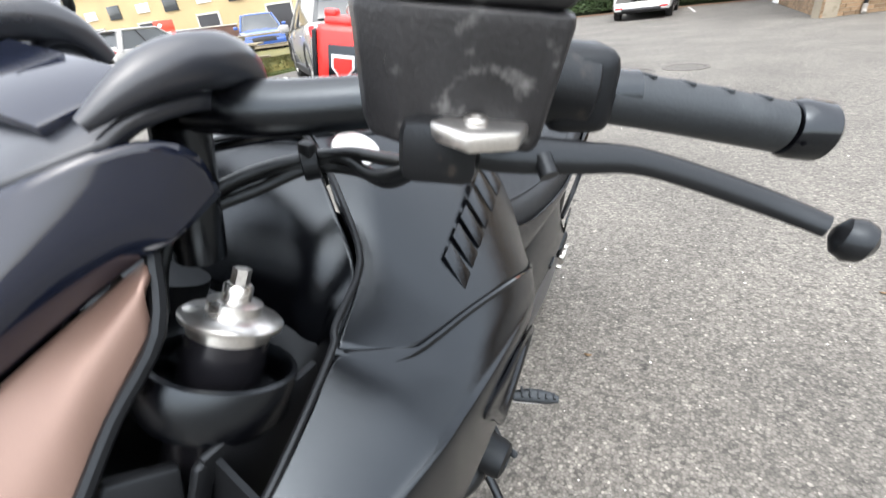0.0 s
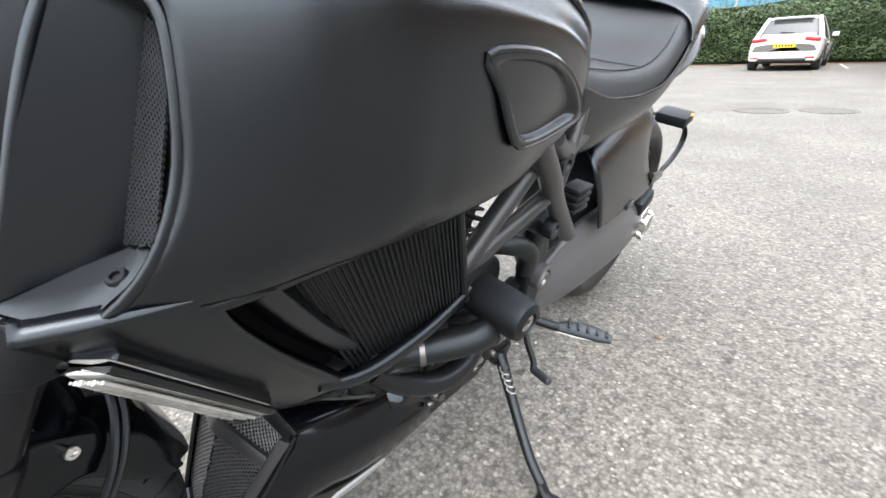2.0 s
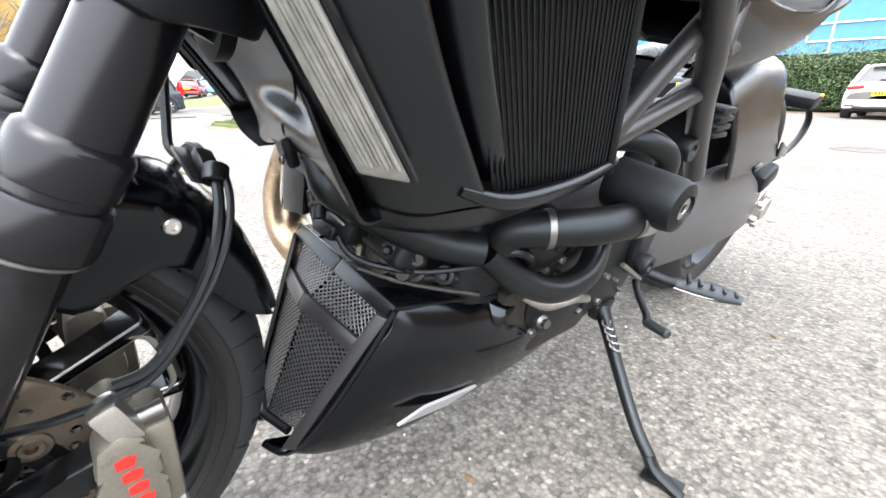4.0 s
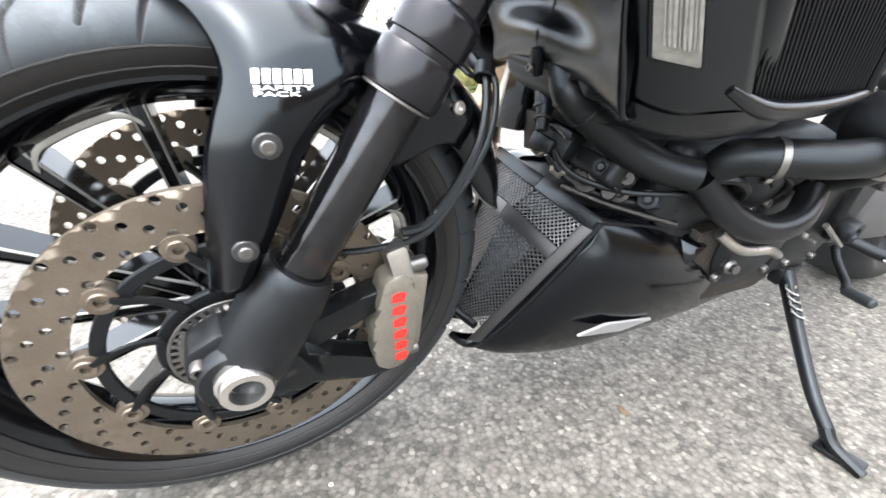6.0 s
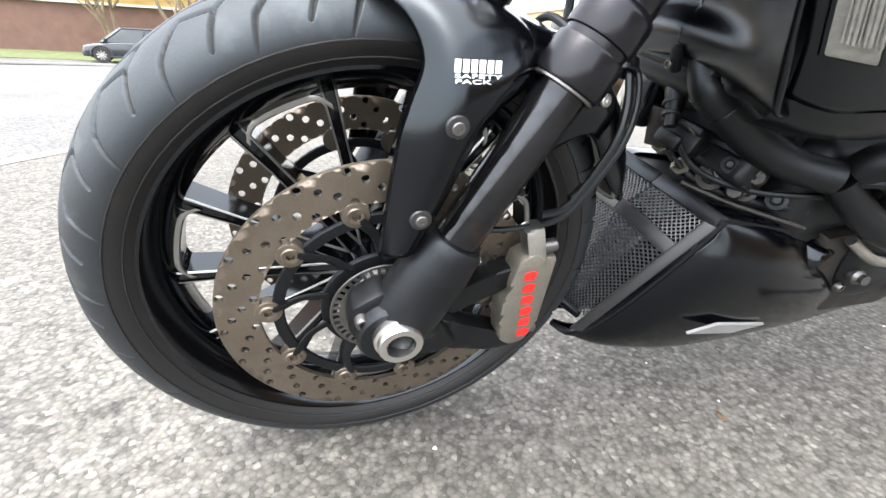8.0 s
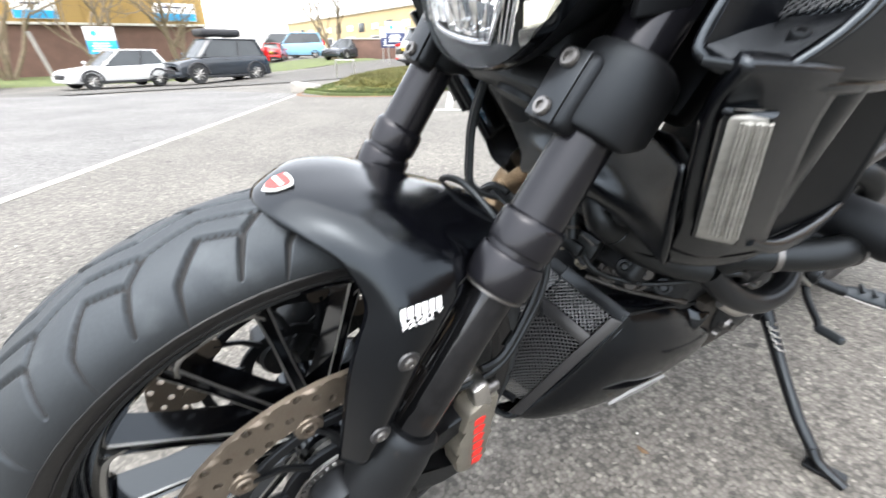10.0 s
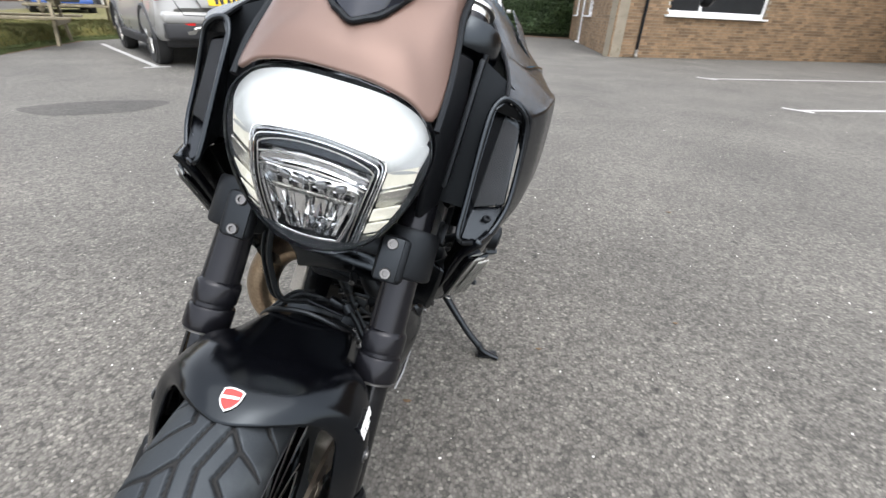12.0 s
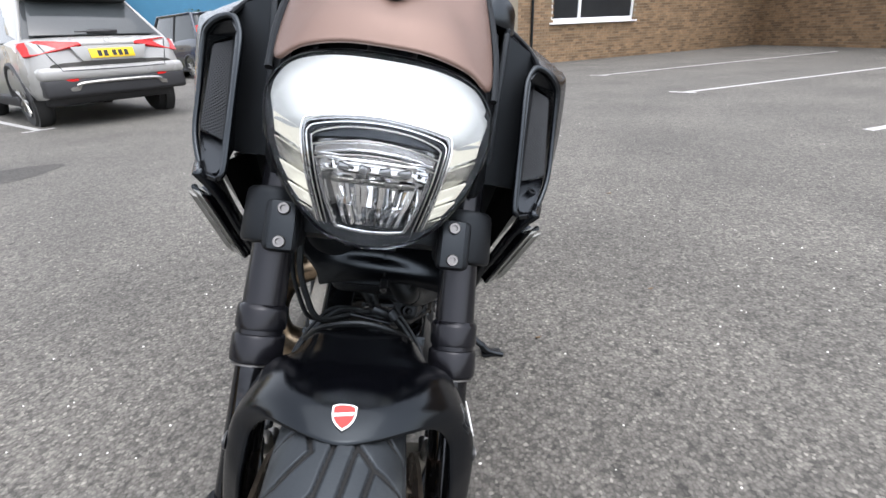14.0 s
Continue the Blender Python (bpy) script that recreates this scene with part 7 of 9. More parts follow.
MORTAR = mat("pale_mortar", (0.244, 0.211, 0.158), 0.9, vary=0.2, scale=3, grain=120, bump=0.4, dirt=(0.14, 0.12, 0.08), dirt_at=0.62)
UPVC = mat("white_window_plastic", (0.80, 0.80, 0.80), 0.35, vary=0.05)
PANE = mat("dark_window_glass", (0.02, 0.022, 0.024), 0.06, vary=0.3, scale=1.0)
BARK = mat("tree_bark", (0.162, 0.126, 0.0812), 0.9, vary=0.35, scale=5, grain=60, bump=0.8)
LEAF = mat("hedge_leaf", (0.0447, 0.0772, 0.026), 0.55, vary=0.5, scale=2.5, grain=30)
# leaf green darkened to stand for the shade deep in the hedge
HEDGE_SHADE = mat("hedge_shade_core", (0.015, 0.026, 0.010), 0.9, vary=0.4, scale=3)
SOIL = mat("leaf_litter_soil", (0.13, 0.0731, 0.0406), 0.9, vary=0.4, scale=4, grain=50, bump=0.6)


def sheet(name, poly, z, material, thick=0.0, parent=None):
    bm = bmesh.new()
    if thick:
        bm.free()
        bm = plate(poly, thick, Matrix.Translation((0, 0, z - thick / 2)))
    else:
        bm.faces.new([bm.verts.new((x, y, z)) for x, y in poly])
    return link(name, bm, material, parent)


def fall(x, y):
    """The land drops gently towards the road."""
    t = min(max((-8.5 - x - 0.15 * max(0.0, y - 4)) / 16.0, 0.0), 1.0)
    k = min(max((12.0 - y) / 10.0, 0.0), 1.0)
    rise = 0.20 * min(max((y - 9.0) / 6.0, 0.0), 1.0) * min(max((-11.0 - x) / 4.0, 0.0), 1.0)
    return -0.62 * k * t * t * (3 - 2 * t) + rise


def land(name, xs, ys, lift, material):
    bm = bmesh.new()
    skin(bm, [[(x, y, fall(x, y) + lift) for x in xs] for y in ys], False, False)
    return link(name, bm, material)


gx = [-400, -150, -80, -50] + [-40 + 1.0 * k for k in range(40)] + [2, 8, 20, 60, 150, 400]
gy = [-400, -150, -80, -50] + [-40 + 1.0 * k for k in range(80)] + [45, 60, 100, 200, 400]
ground = tagged(land("ground", gx, gy, 0.0, ASPHALT), "grey worn asphalt of a car park with pale chippings", "asphalt", kind="structure")
tagged(sheet("pavement", [(-1.6, -1.38), (-8.0, 2.33), (-9.6, 1.2), (-10.6, -3.0), (-9.0, -14.0), (6.0, -14.0)], 0.004, CONCRETE), "pale concrete apron of the entrance", "concrete", kind="structure")
RD = Vector((-0.45, 0.89, 0)).normalized()
RN = Vector((-RD.y, RD.x, 0))


def road_pt(s, w):
    p = Vector((-12.6, -2.0, 0)) + RD * s + RN * w
    return (p.x, p.y)


road_bm = bmesh.new()
skin(road_bm, [[(*road_pt(-60 + 2 * k, -2.2 + 0.8 * j), 0.02 + fall(*road_pt(-60 + 2 * k, -2.2 + 0.8 * j))) for k in range(61)] for j in range(13)], False, False)
tagged(link("road", road_bm, ROAD), "grey public road beyond the verge", "road", kind="structure")


def stripe(name, a, b, w, group="bay lines", material=LINE, label="worn white painted line on asphalt"):
    a, b = Vector((*a, 0)), Vector((*b, 0))
    n = (b - a).normalized().cross(Vector((0, 0, 1))) * w / 2
    k = max(2, int((b - a).length / 0.12))
    bm = bmesh.new()
    L, R = [], []
    for i in range(k + 1):
        p = a.lerp(b, i / k)
        L.append(p + n * (1 + 0.15 * noise.noise(p * 7)))
        R.append(p - n * (1 + 0.15 * noise.noise(p * 7 + Vector((9, 9, 9)))))
    skin(bm, [[q + Vector((0, 0, 0.003)) for q in L], [q + Vector((0, 0, 0.0035)) for q in R]], False, False)
    return tagged(link(name, bm, material), label, "line marking", group, "structure")


for a, b in (((4.0, 9.07), (11.6, 11.9)), ((3.98, 6.0), (11.6, 8.6)), ((3.96, 3.2), (11.6, 5.4)), ((-4.75, 6.02), (-8.0, 8.62)), ((-4.36, 3.15), (-7.3, 5.2)), ((0.6, 18.6), (0.35, 22.0))):
    stripe("bay_line", a, b, 0.085)
for a, b in (((3.86, 9.24), (4.14, 8.96)), ((3.86, 6.15), (4.12, 5.90)), ((-4.86, 5.88), (-4.64, 6.16)), ((-4.48, 3.00), (-4.24, 3.30))):
    stripe("bay_line", a, b, 0.085)
stripe("edge_line", (-1.5, -1.40), (-7.95, 2.33), 0.085, "", KERB, "pale worn concrete edging flush with the asphalt")
patch = bmesh.new()
patch.faces.new([patch.verts.new((-3.35 + 0.8 * 0.56 * math.cos(a) * (1 + 0.12 * math.sin(3 * a)) - 0.6 * 0.34 * math.sin(a), 3.4 + 0.6 * 0.56 * math.cos(a) * (1 + 0.12 * math.sin(3 * a)) + 0.8 * 0.34 * math.sin(a) * (1 + 0.1 * math.cos(2 * a)), 0.002)) for a in (2 * math.pi * k / 40 for k in range(40))])
tagged(link("asphalt_patch", patch, PATCH), "dark repair patch in the asphalt", "asphalt patch", kind="structure")
for x, y in ((-0.1, 7.2), (0.55, 7.45)):
    tagged(link("manhole_cover", join(ring(0.24, 0.30, -0.004, 0.006, (x, y, 0), (0, 0, 1), 40), lathe([(0.235, -0.004), (0.235, 0.004), (0.02, 0.005)], (x, y, 0), (0, 0, 1), 40)), ROAD), "worn round manhole cover set in asphalt", "manhole cover", "manhole covers", "structure")

# grass verge with a kerb
verge_poly = [(-8.05, 2.45), (-7.1, 2.6), (-6.5, 3.4), (-6.55, 4.2), (-7.2, 5.4), (-8.0, 7.2), (-8.7, 8.9), (-8.6, 14.0), (-7.6, 24.0), (-20.0, 30.0), (-24, 24), (-15.0, 10.0), (-11.4, 5.0)]
bm = bmesh.new()
rim0 = [Vector((x, y, 0)) for x, y in verge_poly]
cen = sum(rim0, Vector()) / len(rim0)
rings = []
dense = []
for i, p in enumerate(rim0):
    q = rim0[(i + 1) % len(rim0)]
    for s in range(6):
        dense.append(p.lerp(q, s / 6))
for t, z in ((0, 0.0), (0.0, 0.05), (0.02, 0.06), (0.075, 0.07), (0.085, 0.12), (0.13, 0.22), (0.20, 0.26), (0.35, 0.28), (0.7, 0.28), (0.97, 0.28)):
    rings.append([p.lerp(cen, t) + Vector((0, 0, z + 0.04 * noise.noise(p * 1.3 + Vector((0, 0, t * 5))) * (t > 0))) for p in dense])
skin(bm, rings, True, True)
for f in bm.faces:
    f.material_index = 1 if f.calc_center_median().z > 0.085 else 0
tagged(link("grass_verge", bm, (GRASS, MOSS)), "rough green and straw-coloured grass verge", "grass", kind="structure")


def blades(name, spots, n, h, material, label, seed=3):
    rnd = random.Random(seed)
    verts, faces = [], []
    for _ in range(n):
        x, y, z = spots(rnd)
        a, lean = rnd.uniform(0, 6.28), rnd.uniform(0.1, 0.7)
        hh, w = h * rnd.uniform(0.5, 1.3), 0.010 * rnd.uniform(0.7, 1.6)
        dx, dy = math.cos(a), math.sin(a)
        b = len(verts)
        verts += [(x - dy * w, y + dx * w, z), (x + dy * w, y - dx * w, z), (x + dx * hh * lean, y + dy * hh * lean, z + hh)]
        faces.append((b, b + 1, b + 2))
    me = bpy.data.meshes.new(name)
    me.from_pydata(verts, [], faces)
    me.materials.append(material)
    return tagged(new(name, me), label, "grass", kind="stuff")


def on_verge(lo, hi):
    def spot(rnd):
        k = rnd.choice((0, 0, 1, 1, 2, 2, 3, 3, 4, 4, 5, 6, 11, 12, 12))
        p = rim0[k].lerp(rim0[(k + 1) % len(rim0)], rnd.random())
        t = lo + (hi - lo) * rnd.random() ** 1.4
        q = p.lerp(cen, t)
        return q.x, q.y, float(np.interp(t, (0, 0.02, 0.075, 0.085, 0.13, 0.20, 0.35), (0.05, 0.06, 0.07, 0.12, 0.22, 0.26, 0.28))) - 0.015
    return spot


STRAW = mat("grass_blades", (0.106, 0.0975, 0.026), 0.8, vary=0.6, scale=1.2)

blades("grass_blades", on_verge(0.005, 0.08), 30000, 0.045, GRASS, "short green grass along the verge edge", 3)
blades("straw_blades", on_verge(0.08, 0.75), 46000, 0.075, STRAW, "yellowish mossy grass on the bank", 4)
blades("green_blades", on_verge(0.08, 0.75), 16000, 0.07, GRASS, "green tufts on the bank", 6)
litter = bmesh.new()
edge = [rim0[k] for k in (12, 0, 1, 2, 3, 4, 5, 6)]
line = catmull(edge, 10)
skin(litter, [[q + Vector((0, 0, 0.012)) for q in line], [q + (q - cen).normalized() * (0.10 + 0.07 * noise.noise(q * 2.3)) + Vector((0, 0, 0.004)) for q in line]], False, False)
tagged(link("litter_strip", litter, SOIL), "brown leaf litter along the verge edge", "leaf litter", kind="structure")

# brick building: two faces at a corner and a wing coming forward
def wall_box(name, a, b, h, thick, holes=(), z0=0.0):
    """A wall from a to b, its outer face on that line, inner side to the left of the way from a to b; holes: start, end, low, high."""
    a, b = Vector((*a, 0)), Vector((*b, 0))
    d, length = (b - a).normalized(), (b - a).length
    n = Vector((-d.y, d.x, 0))
    cuts_s = sorted({0, length, *[v for q in holes for v in q[:2]]})
    cuts_z = sorted({z0, h, *[v for q in holes for v in q[2:]]})
    bm = bmesh.new()
    for s0, s1 in zip(cuts_s, cuts_s[1:]):
        for z1, z2 in zip(cuts_z, cuts_z[1:]):
            sm, zm = (s0 + s1) / 2, (z1 + z2) / 2
            if any(q[0] < sm < q[1] and q[2] < zm < q[3] for q in holes):
                continue
            m = Matrix((( d.x, n.x, 0, 0), (d.y, n.y, 0, 0), (0, 0, 1, 0), (0, 0, 0, 1)))
            m.translation = a + d * sm + n * thick / 2 + Vector((0, 0, zm))
            bm = join(bm, rbox((s1 - s0, thick, z2 - z1), m, 0))
    return tagged(link(name, bm, MORTAR), "buff brick wall of a low building with pale mortar", "brick wall", kind="structure")


C0, C1, C2, C3 = (2.85, 22.5), (2.9, 13.0), (13.3, 17.5), (12.6, 3.0)
HOLES = {"west": [(2.6, 3.5, 0.05, 2.15), (4.4, 5.4, 0.95, 2.15), (1.0, 1.8, 0.95, 2.15)], "south": [(1.5, 4.75, 1.05, 2.35)], "wing": []}
wall_w = wall_box("wall_west", C0, C1, 5.2, 0.28, HOLES["west"])
wall_s = wall_box("wall_south", C1, C2, 5.2, 0.28, HOLES["south"])
wall_e = wall_box("wall_wing", C2, C3, 5.2, 0.28, HOLES["wing"])
for poly, what in (([(3.2, 13.6), (13.1, 17.9), (13.1, 27.0), (3.2, 27.0)], "closed rear of the brick building"), ([(13.75, 17.4), (13.0, 3.0), (20.0, 3.0), (20.0, 27.0), (13.75, 27.0)], "closed rear of the brick wing")):
    tagged(link("wall_core", plate(poly, 5.1, Matrix.Translation((0, 0, 2.55))), MORTAR), what, "wall", kind="structure")


def on_wall(a, b, s, out, z):
    a, b = Vector((*a, 0)), Vector((*b, 0))
    d = (b - a).normalized()
    return a + d * s - Vector((-d.y, d.x, 0)) * out + Vector((0, 0, z))


def window(name, a, b, s0, s1, z0, z1, split=(0.42,), door=False):
    av, bv = Vector((*a, 0)), Vector((*b, 0))
    d = (bv - av).normalized()
    m = Matrix(((d.x, -d.y, 0, 0), (d.y, d.x, 0, 0), (0, 0, 1, 0), (0, 0, 0, 1)))
    m.translation = on_wall(a, b, (s0 + s1) / 2, -0.08, (z0 + z1) / 2)
    win = thing(name, "white plastic framed " + ("glazed door standing shut" if door else "window with dark panes"), "door" if door else "window", m)
    tagged(win, kind="structure")
    w, h = s1 - s0, z1 - z0
    fr = join(rbox((w, 0.07, 0.07), pose(0, 0, h / 2 - 0.035), 0.004), rbox((w, 0.07, 0.07), pose(0, 0, -h / 2 + 0.035), 0.004), rbox((0.07, 0.07, h), pose(-w / 2 + 0.035, 0, 0), 0.004), rbox((0.07, 0.07, h), pose(w / 2 - 0.035, 0, 0), 0.004))
    part("window_frame", fr, UPVC, win)
    xs = [-w / 2] + [-w / 2 + w * q for q in split] + [w / 2]
    for x in xs[1:-1]:
        part("mullion", rbox((0.08, 0.075, h), pose(x, 0, 0), 0.004), UPVC, win)
    for x0, x1 in zip(xs, xs[1:]):
        part("pane", rbox((x1 - x0 - 0.05, 0.012, h - 0.1), pose((x0 + x1) / 2, 0.01, 0), 0), PANE, win)
        part("sash", join(rbox((x1 - x0 - 0.09, 0.055, 0.045), pose((x0 + x1) / 2, -0.01, -h / 2 + 0.09), 0.003), rbox((x1 - x0 - 0.09, 0.055, 0.045), pose((x0 + x1) / 2, -0.01, h / 2 - 0.09), 0.003)), UPVC, win)
    if door:
        part("door_rail", rbox((w, 0.06, 0.12), pose(0, -0.005, -h * 0.08), 0.004), UPVC, win)
        part("door_sill", rbox((w + 0.1, 0.16, 0.05), pose(0, -0.06, -h / 2 - 0.02), 0.004), UPVC, win)
    else:
        part("window_sill", rbox((w + 0.14, 0.17, 0.045), pose(0, -0.10, -h / 2 - 0.02), 0.006), UPVC, win)
    return win


for k, (s0, s1, z0, z1) in enumerate(HOLES["west"]):
    window("door_1" if k == 0 else "window_%d" % k, C0, C1, s0, s1, z0, z1, () if k == 0 else (0.5,), k == 0)
window("window_3", C1, C2, 1.5, 4.75, 1.05, 2.35, (0.33,))
pipe_at = on_wall(C1, C2, 0.78, 0.07, 0)
drain = thing("drainpipe", "black plastic drainpipe with a pale foot on brick wall", "drainpipe", Matrix.Translation(pipe_at))
tagged(drain, kind="structure")
part("pipe", rod((0, 0, 0.16), (0, 0, 5.0), 0.038, 16), PLASTIC, drain)
part("pipe_foot", tube([(0, 0, 0.20), (0, -0.005, 0.08), (0, -0.06, 0.02)], 0.045, 14, 3), KERB, drain, "pale cement foot")

# hedge, and the blue shed behind it
def leaves(name, box, n, size, material, label, seed, shape=None):
    rnd = random.Random(seed)
    verts, faces = [], []
    (x0, x1), (y0, y1), (z0, z1) = box
    for _ in range(n):
        x, z = rnd.uniform(x0, x1), rnd.uniform(z0, z1)
        bulge = 0.55 * noise.noise(Vector((x * 0.7, 3.0 * seed, z * 0.9)))
        y = y0 + abs(rnd.gauss(0, 0.22)) + bulge * 0.7
        if z > z1 - 0.4 + 0.35 * noise.noise(Vector((x * 1.1, 7, seed))) and rnd.random() < 0.75:
            continue
        s = size * rnd.uniform(0.5, 1.4)
        u = Vector((rnd.gauss(0, 1), rnd.gauss(0, 1), rnd.gauss(0, 1))).normalized()
        v = u.orthogonal().normalized()
        c = Vector((x, y, z))
        b = len(verts)
        verts += [c - u * s, c - v * s * 0.45, c + u * s, c + v * s * 0.45]
        faces.append((b, b + 1, b + 2, b + 3))
    me = bpy.data.meshes.new(name)
    me.from_pydata(verts, [], faces)
    me.materials.append(material)
    return tagged(new(name, me), label, "hedge", kind="stuff")


hedge_top = 2.45
leaves("hedge_leaves", ((-9.5, 3.2), (22.6, 23.2), (0.15, hedge_top)), 26000, 0.055, LEAF, "dense dark green clipped hedge", 5)
# a filler block behind the leaves, its dark colour giving the hedge's inner shade
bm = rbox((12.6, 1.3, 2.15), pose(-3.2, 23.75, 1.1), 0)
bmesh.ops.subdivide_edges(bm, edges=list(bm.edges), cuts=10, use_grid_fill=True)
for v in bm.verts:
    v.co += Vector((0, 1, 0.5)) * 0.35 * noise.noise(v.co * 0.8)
tagged(link("hedge_shade_core", bm, HEDGE_SHADE), "block inside the hedge, coloured dark for its shade", "hedge", kind="structure")
tagged(sheet("soil_strip", [(-9.6, 21.9), (3.0, 21.9), (3.0, 24.0), (-9.6, 24.0)], 0.012, SOIL), "brown leaf litter below the hedge", "soil", kind="structure")
BLUE = mat("blue_cladding", (0.0406, 0.162, 0.276), 0.5, vary=0.12, scale=1.5)
PINK = mat("salmon_panel", (0.72, 0.30, 0.22), 0.6, vary=0.1)
shed = thing("warehouse", "blue clad warehouse with a salmon stripe behind the hedge", "building", Matrix.Translation((-8, 42, 0)))
part("wall", rbox((46, 10, 7.5), pose(0, 5, 3.75), 0), BLUE, shed)
part("stripe", rbox((1.6, 0.1, 7.4), pose(6.6, -0.06, 3.75), 0), PINK, shed, "salmon pink stripe")
for a, b in (((0.0, 5.3), (4.6, 5.3)), ((0.0, 4.2), (4.6, 4.2)), ((0.0, 4.2), (0.0, 5.3)), ((4.6, 4.2), (4.6, 5.3))):
    part("sign_edge", rod((a[0], -0.08, a[1]), (b[0], -0.08, b[1]), 0.05, 6), WHITE, shed)
lampost = thing("street_lamp", "pale grey lamp post behind the hedge", "lamp post", Matrix.Translation((-4.6, 30, 0)))
part("pole", rod((0, 0, 0), (0, 0, 4.6), 0.07, 12, 0.05), KERB, lampost)
part("lamp_head", rbox((0.25, 0.5, 0.12), pose(0, 0, 4.65), 0.03), KERB, lampost)


# ---- cars ----
def car_paint(name, c, rough=0.22):
    return mat(name, c, rough, vary=0.06, scale=2, coat=0.6, rough_vary=0.04)


TYRE_FAR = mat("car_tyre", (0.02, 0.02, 0.02), 0.7)
CARGLASS = mat("car_glass", (0.045, 0.05, 0.052), 0.05, vary=0.2, scale=1, spec=0.5)
LAMP_RED = mat("red_lamp_cover", (0.50, 0.01, 0.01), 0.15)
LAMP_CLEAR = mat("clear_lamp_cover", (0.75, 0.76, 0.78), 0.15)
PLATE_Y = mat("yellow_plate", (0.80, 0.55, 0.02), 0.4)
TRIM = mat("dark_car_trim", (0.02, 0.02, 0.022), 0.5)


def soft_edge(ob, width):
    b = ob.modifiers.new("rounding", "BEVEL")
    b.width, b.segments, b.limit_method, b.angle_limit = width, 3, "ANGLE", 0.30
    return ob


def car(name, label, paint, m, length=4.0, width=1.75, height=1.5, tall=False, slope=0.5, hood=0.62, rear_plate=True, rim_col=None, wheel_r=0.31, group="", cab=0.10):
    """A car, its nose to +y, standing on z = 0: body with arches, glasshouse, wheels, lamps and bumpers."""
    c = thing(name, label, "car", m, group)
    L, W, H = length / 2, width / 2, height
    belt, sill = H * 0.60, 0.24
    y = [-L, -L + 0.10, -L * 0.72, -L * 0.2, L * 0.28, L * 0.60, L - 0.12, L]
    hoodz = belt * (0.98 if not tall else 1.0)
    prof = [(belt * 0.80, 0.38), (belt * 1.0, 0.26), (belt * 1.04, sill), (belt * 1.0, sill), (belt * 0.98, sill), (hoodz * 0.93, sill), (hoodz * 0.80, 0.26), (hoodz * 0.62, 0.36)]
    wid = [0.86, 0.95, 1.0, 1.0, 1.0, 0.98, 0.92, 0.78]
    rows = []
    for yy, (t, b), w in zip(y, prof, wid):
        w *= W
        rows.append([(-w * 0.90, yy, b), (-w * 0.98, yy, b + 0.12), (-w, yy, (t + b) / 2), (-w * 0.97, yy, t - 0.10), (-w * 0.88, yy, t - 0.02), (-w * 0.5, yy, t + 0.02), (0, yy, t + 0.03), (w * 0.5, yy, t + 0.02), (w * 0.88, yy, t - 0.02), (w * 0.97, yy, t - 0.10), (w, yy, (t + b) / 2), (w * 0.98, yy, b + 0.12), (w * 0.90, yy, b)])
    bm = surf(rows, 5, 3)
    bmesh.ops.holes_fill(bm, edges=[e for e in bm.edges if e.is_boundary], sides=0)
    soft_edge(part("body", bm, paint, c), 0.07)
    # glasshouse, its corners rounded and its sides leaning in, under a domed roof
    ry0, ry1 = -L + 0.10 + 0.22 * slope, L * (cab + 0.42 if not tall else 0.62)
    top0, top1 = -L + 0.34 + 0.55 * slope, L * (cab if not tall else 0.30)
    gw, tw = W * 0.93, W * (0.70 if not tall else 0.78)

    def cabin(t, grow=0.0):
        a0, a1 = ry0 + (top0 - ry0) * t - grow, ry1 + (top1 - ry1) * t + grow
        ww = gw + (tw - gw) * t**1.25 + grow
        z = belt - 0.06 + (H - 0.05 - belt + 0.06) * t
        half = [(0.55, a0), (0.82, a0 + 0.035), (0.95, a0 + 0.13), (1.0, a0 + 0.34), (1.0, a1 - 0.55), (0.95, a1 - 0.20), (0.80, a1 - 0.05), (0.50, a1)]
        return [(ww * k, yy, z) for k, yy in half] + [(-ww * k, yy, z) for k, yy in reversed(half)]

    soft_edge(part("glasshouse", skin(bmesh.new(), [cabin(t) for t in (0.0, 0.3, 0.6, 0.85, 1.0)]), CARGLASS, c, "dark car windows"), 0.03)
    rim_, cen = cabin(1.0), (top0 + top1) / 2
    dome = [[(x * k, cen + (yy - cen) * k, z + h) for x, yy, z in rim_] for k, h in ((0.97, -0.03), (1.035, -0.035), (1.04, -0.01), (1.0, 0.014), (0.86, 0.036), (0.60, 0.046), (0.2, 0.05))]
    part("roof", skin(bmesh.new(), dome), paint, c)
    part("roof_spoiler", rbox((tw * 1.55, 0.20, 0.04), pose(0, top0 - 0.05, H - 0.05, -6), 0.018), paint, c)
    low_, mid_ = cabin(0.0, 0.012), cabin(0.55, 0.012)
    top_ = cabin(1.0, 0.012)
    part("tailgate_panel", skin(bmesh.new(), [[(x, ry0 + (top0 - ry0) * t - h, z) for x, z, t, h in ((-gw * 0.80, belt - 0.06, 0, 0.035), (gw * 0.80, belt - 0.06, 0, 0.035), (gw * 0.74, belt + 0.10, 0.30, 0.03), (-gw * 0.74, belt + 0.10, 0.30, 0.03))], [(x, ry0 + (top0 - ry0) * t + 0.05, z) for x, z, t in ((-gw * 0.86, belt - 0.08, 0), (gw * 0.86, belt - 0.08, 0), (gw * 0.76, belt + 0.12, 0.30), (-gw * 0.76, belt + 0.12, 0.30))]]), paint, c)
    part("rear_wiper", rbox((0.34, 0.03, 0.03), pose(-0.04, ry0 + (top0 - ry0) * 0.36 - 0.02, belt + 0.15, 0, 4), 0.01), TRIM, c, "black rear wiper")
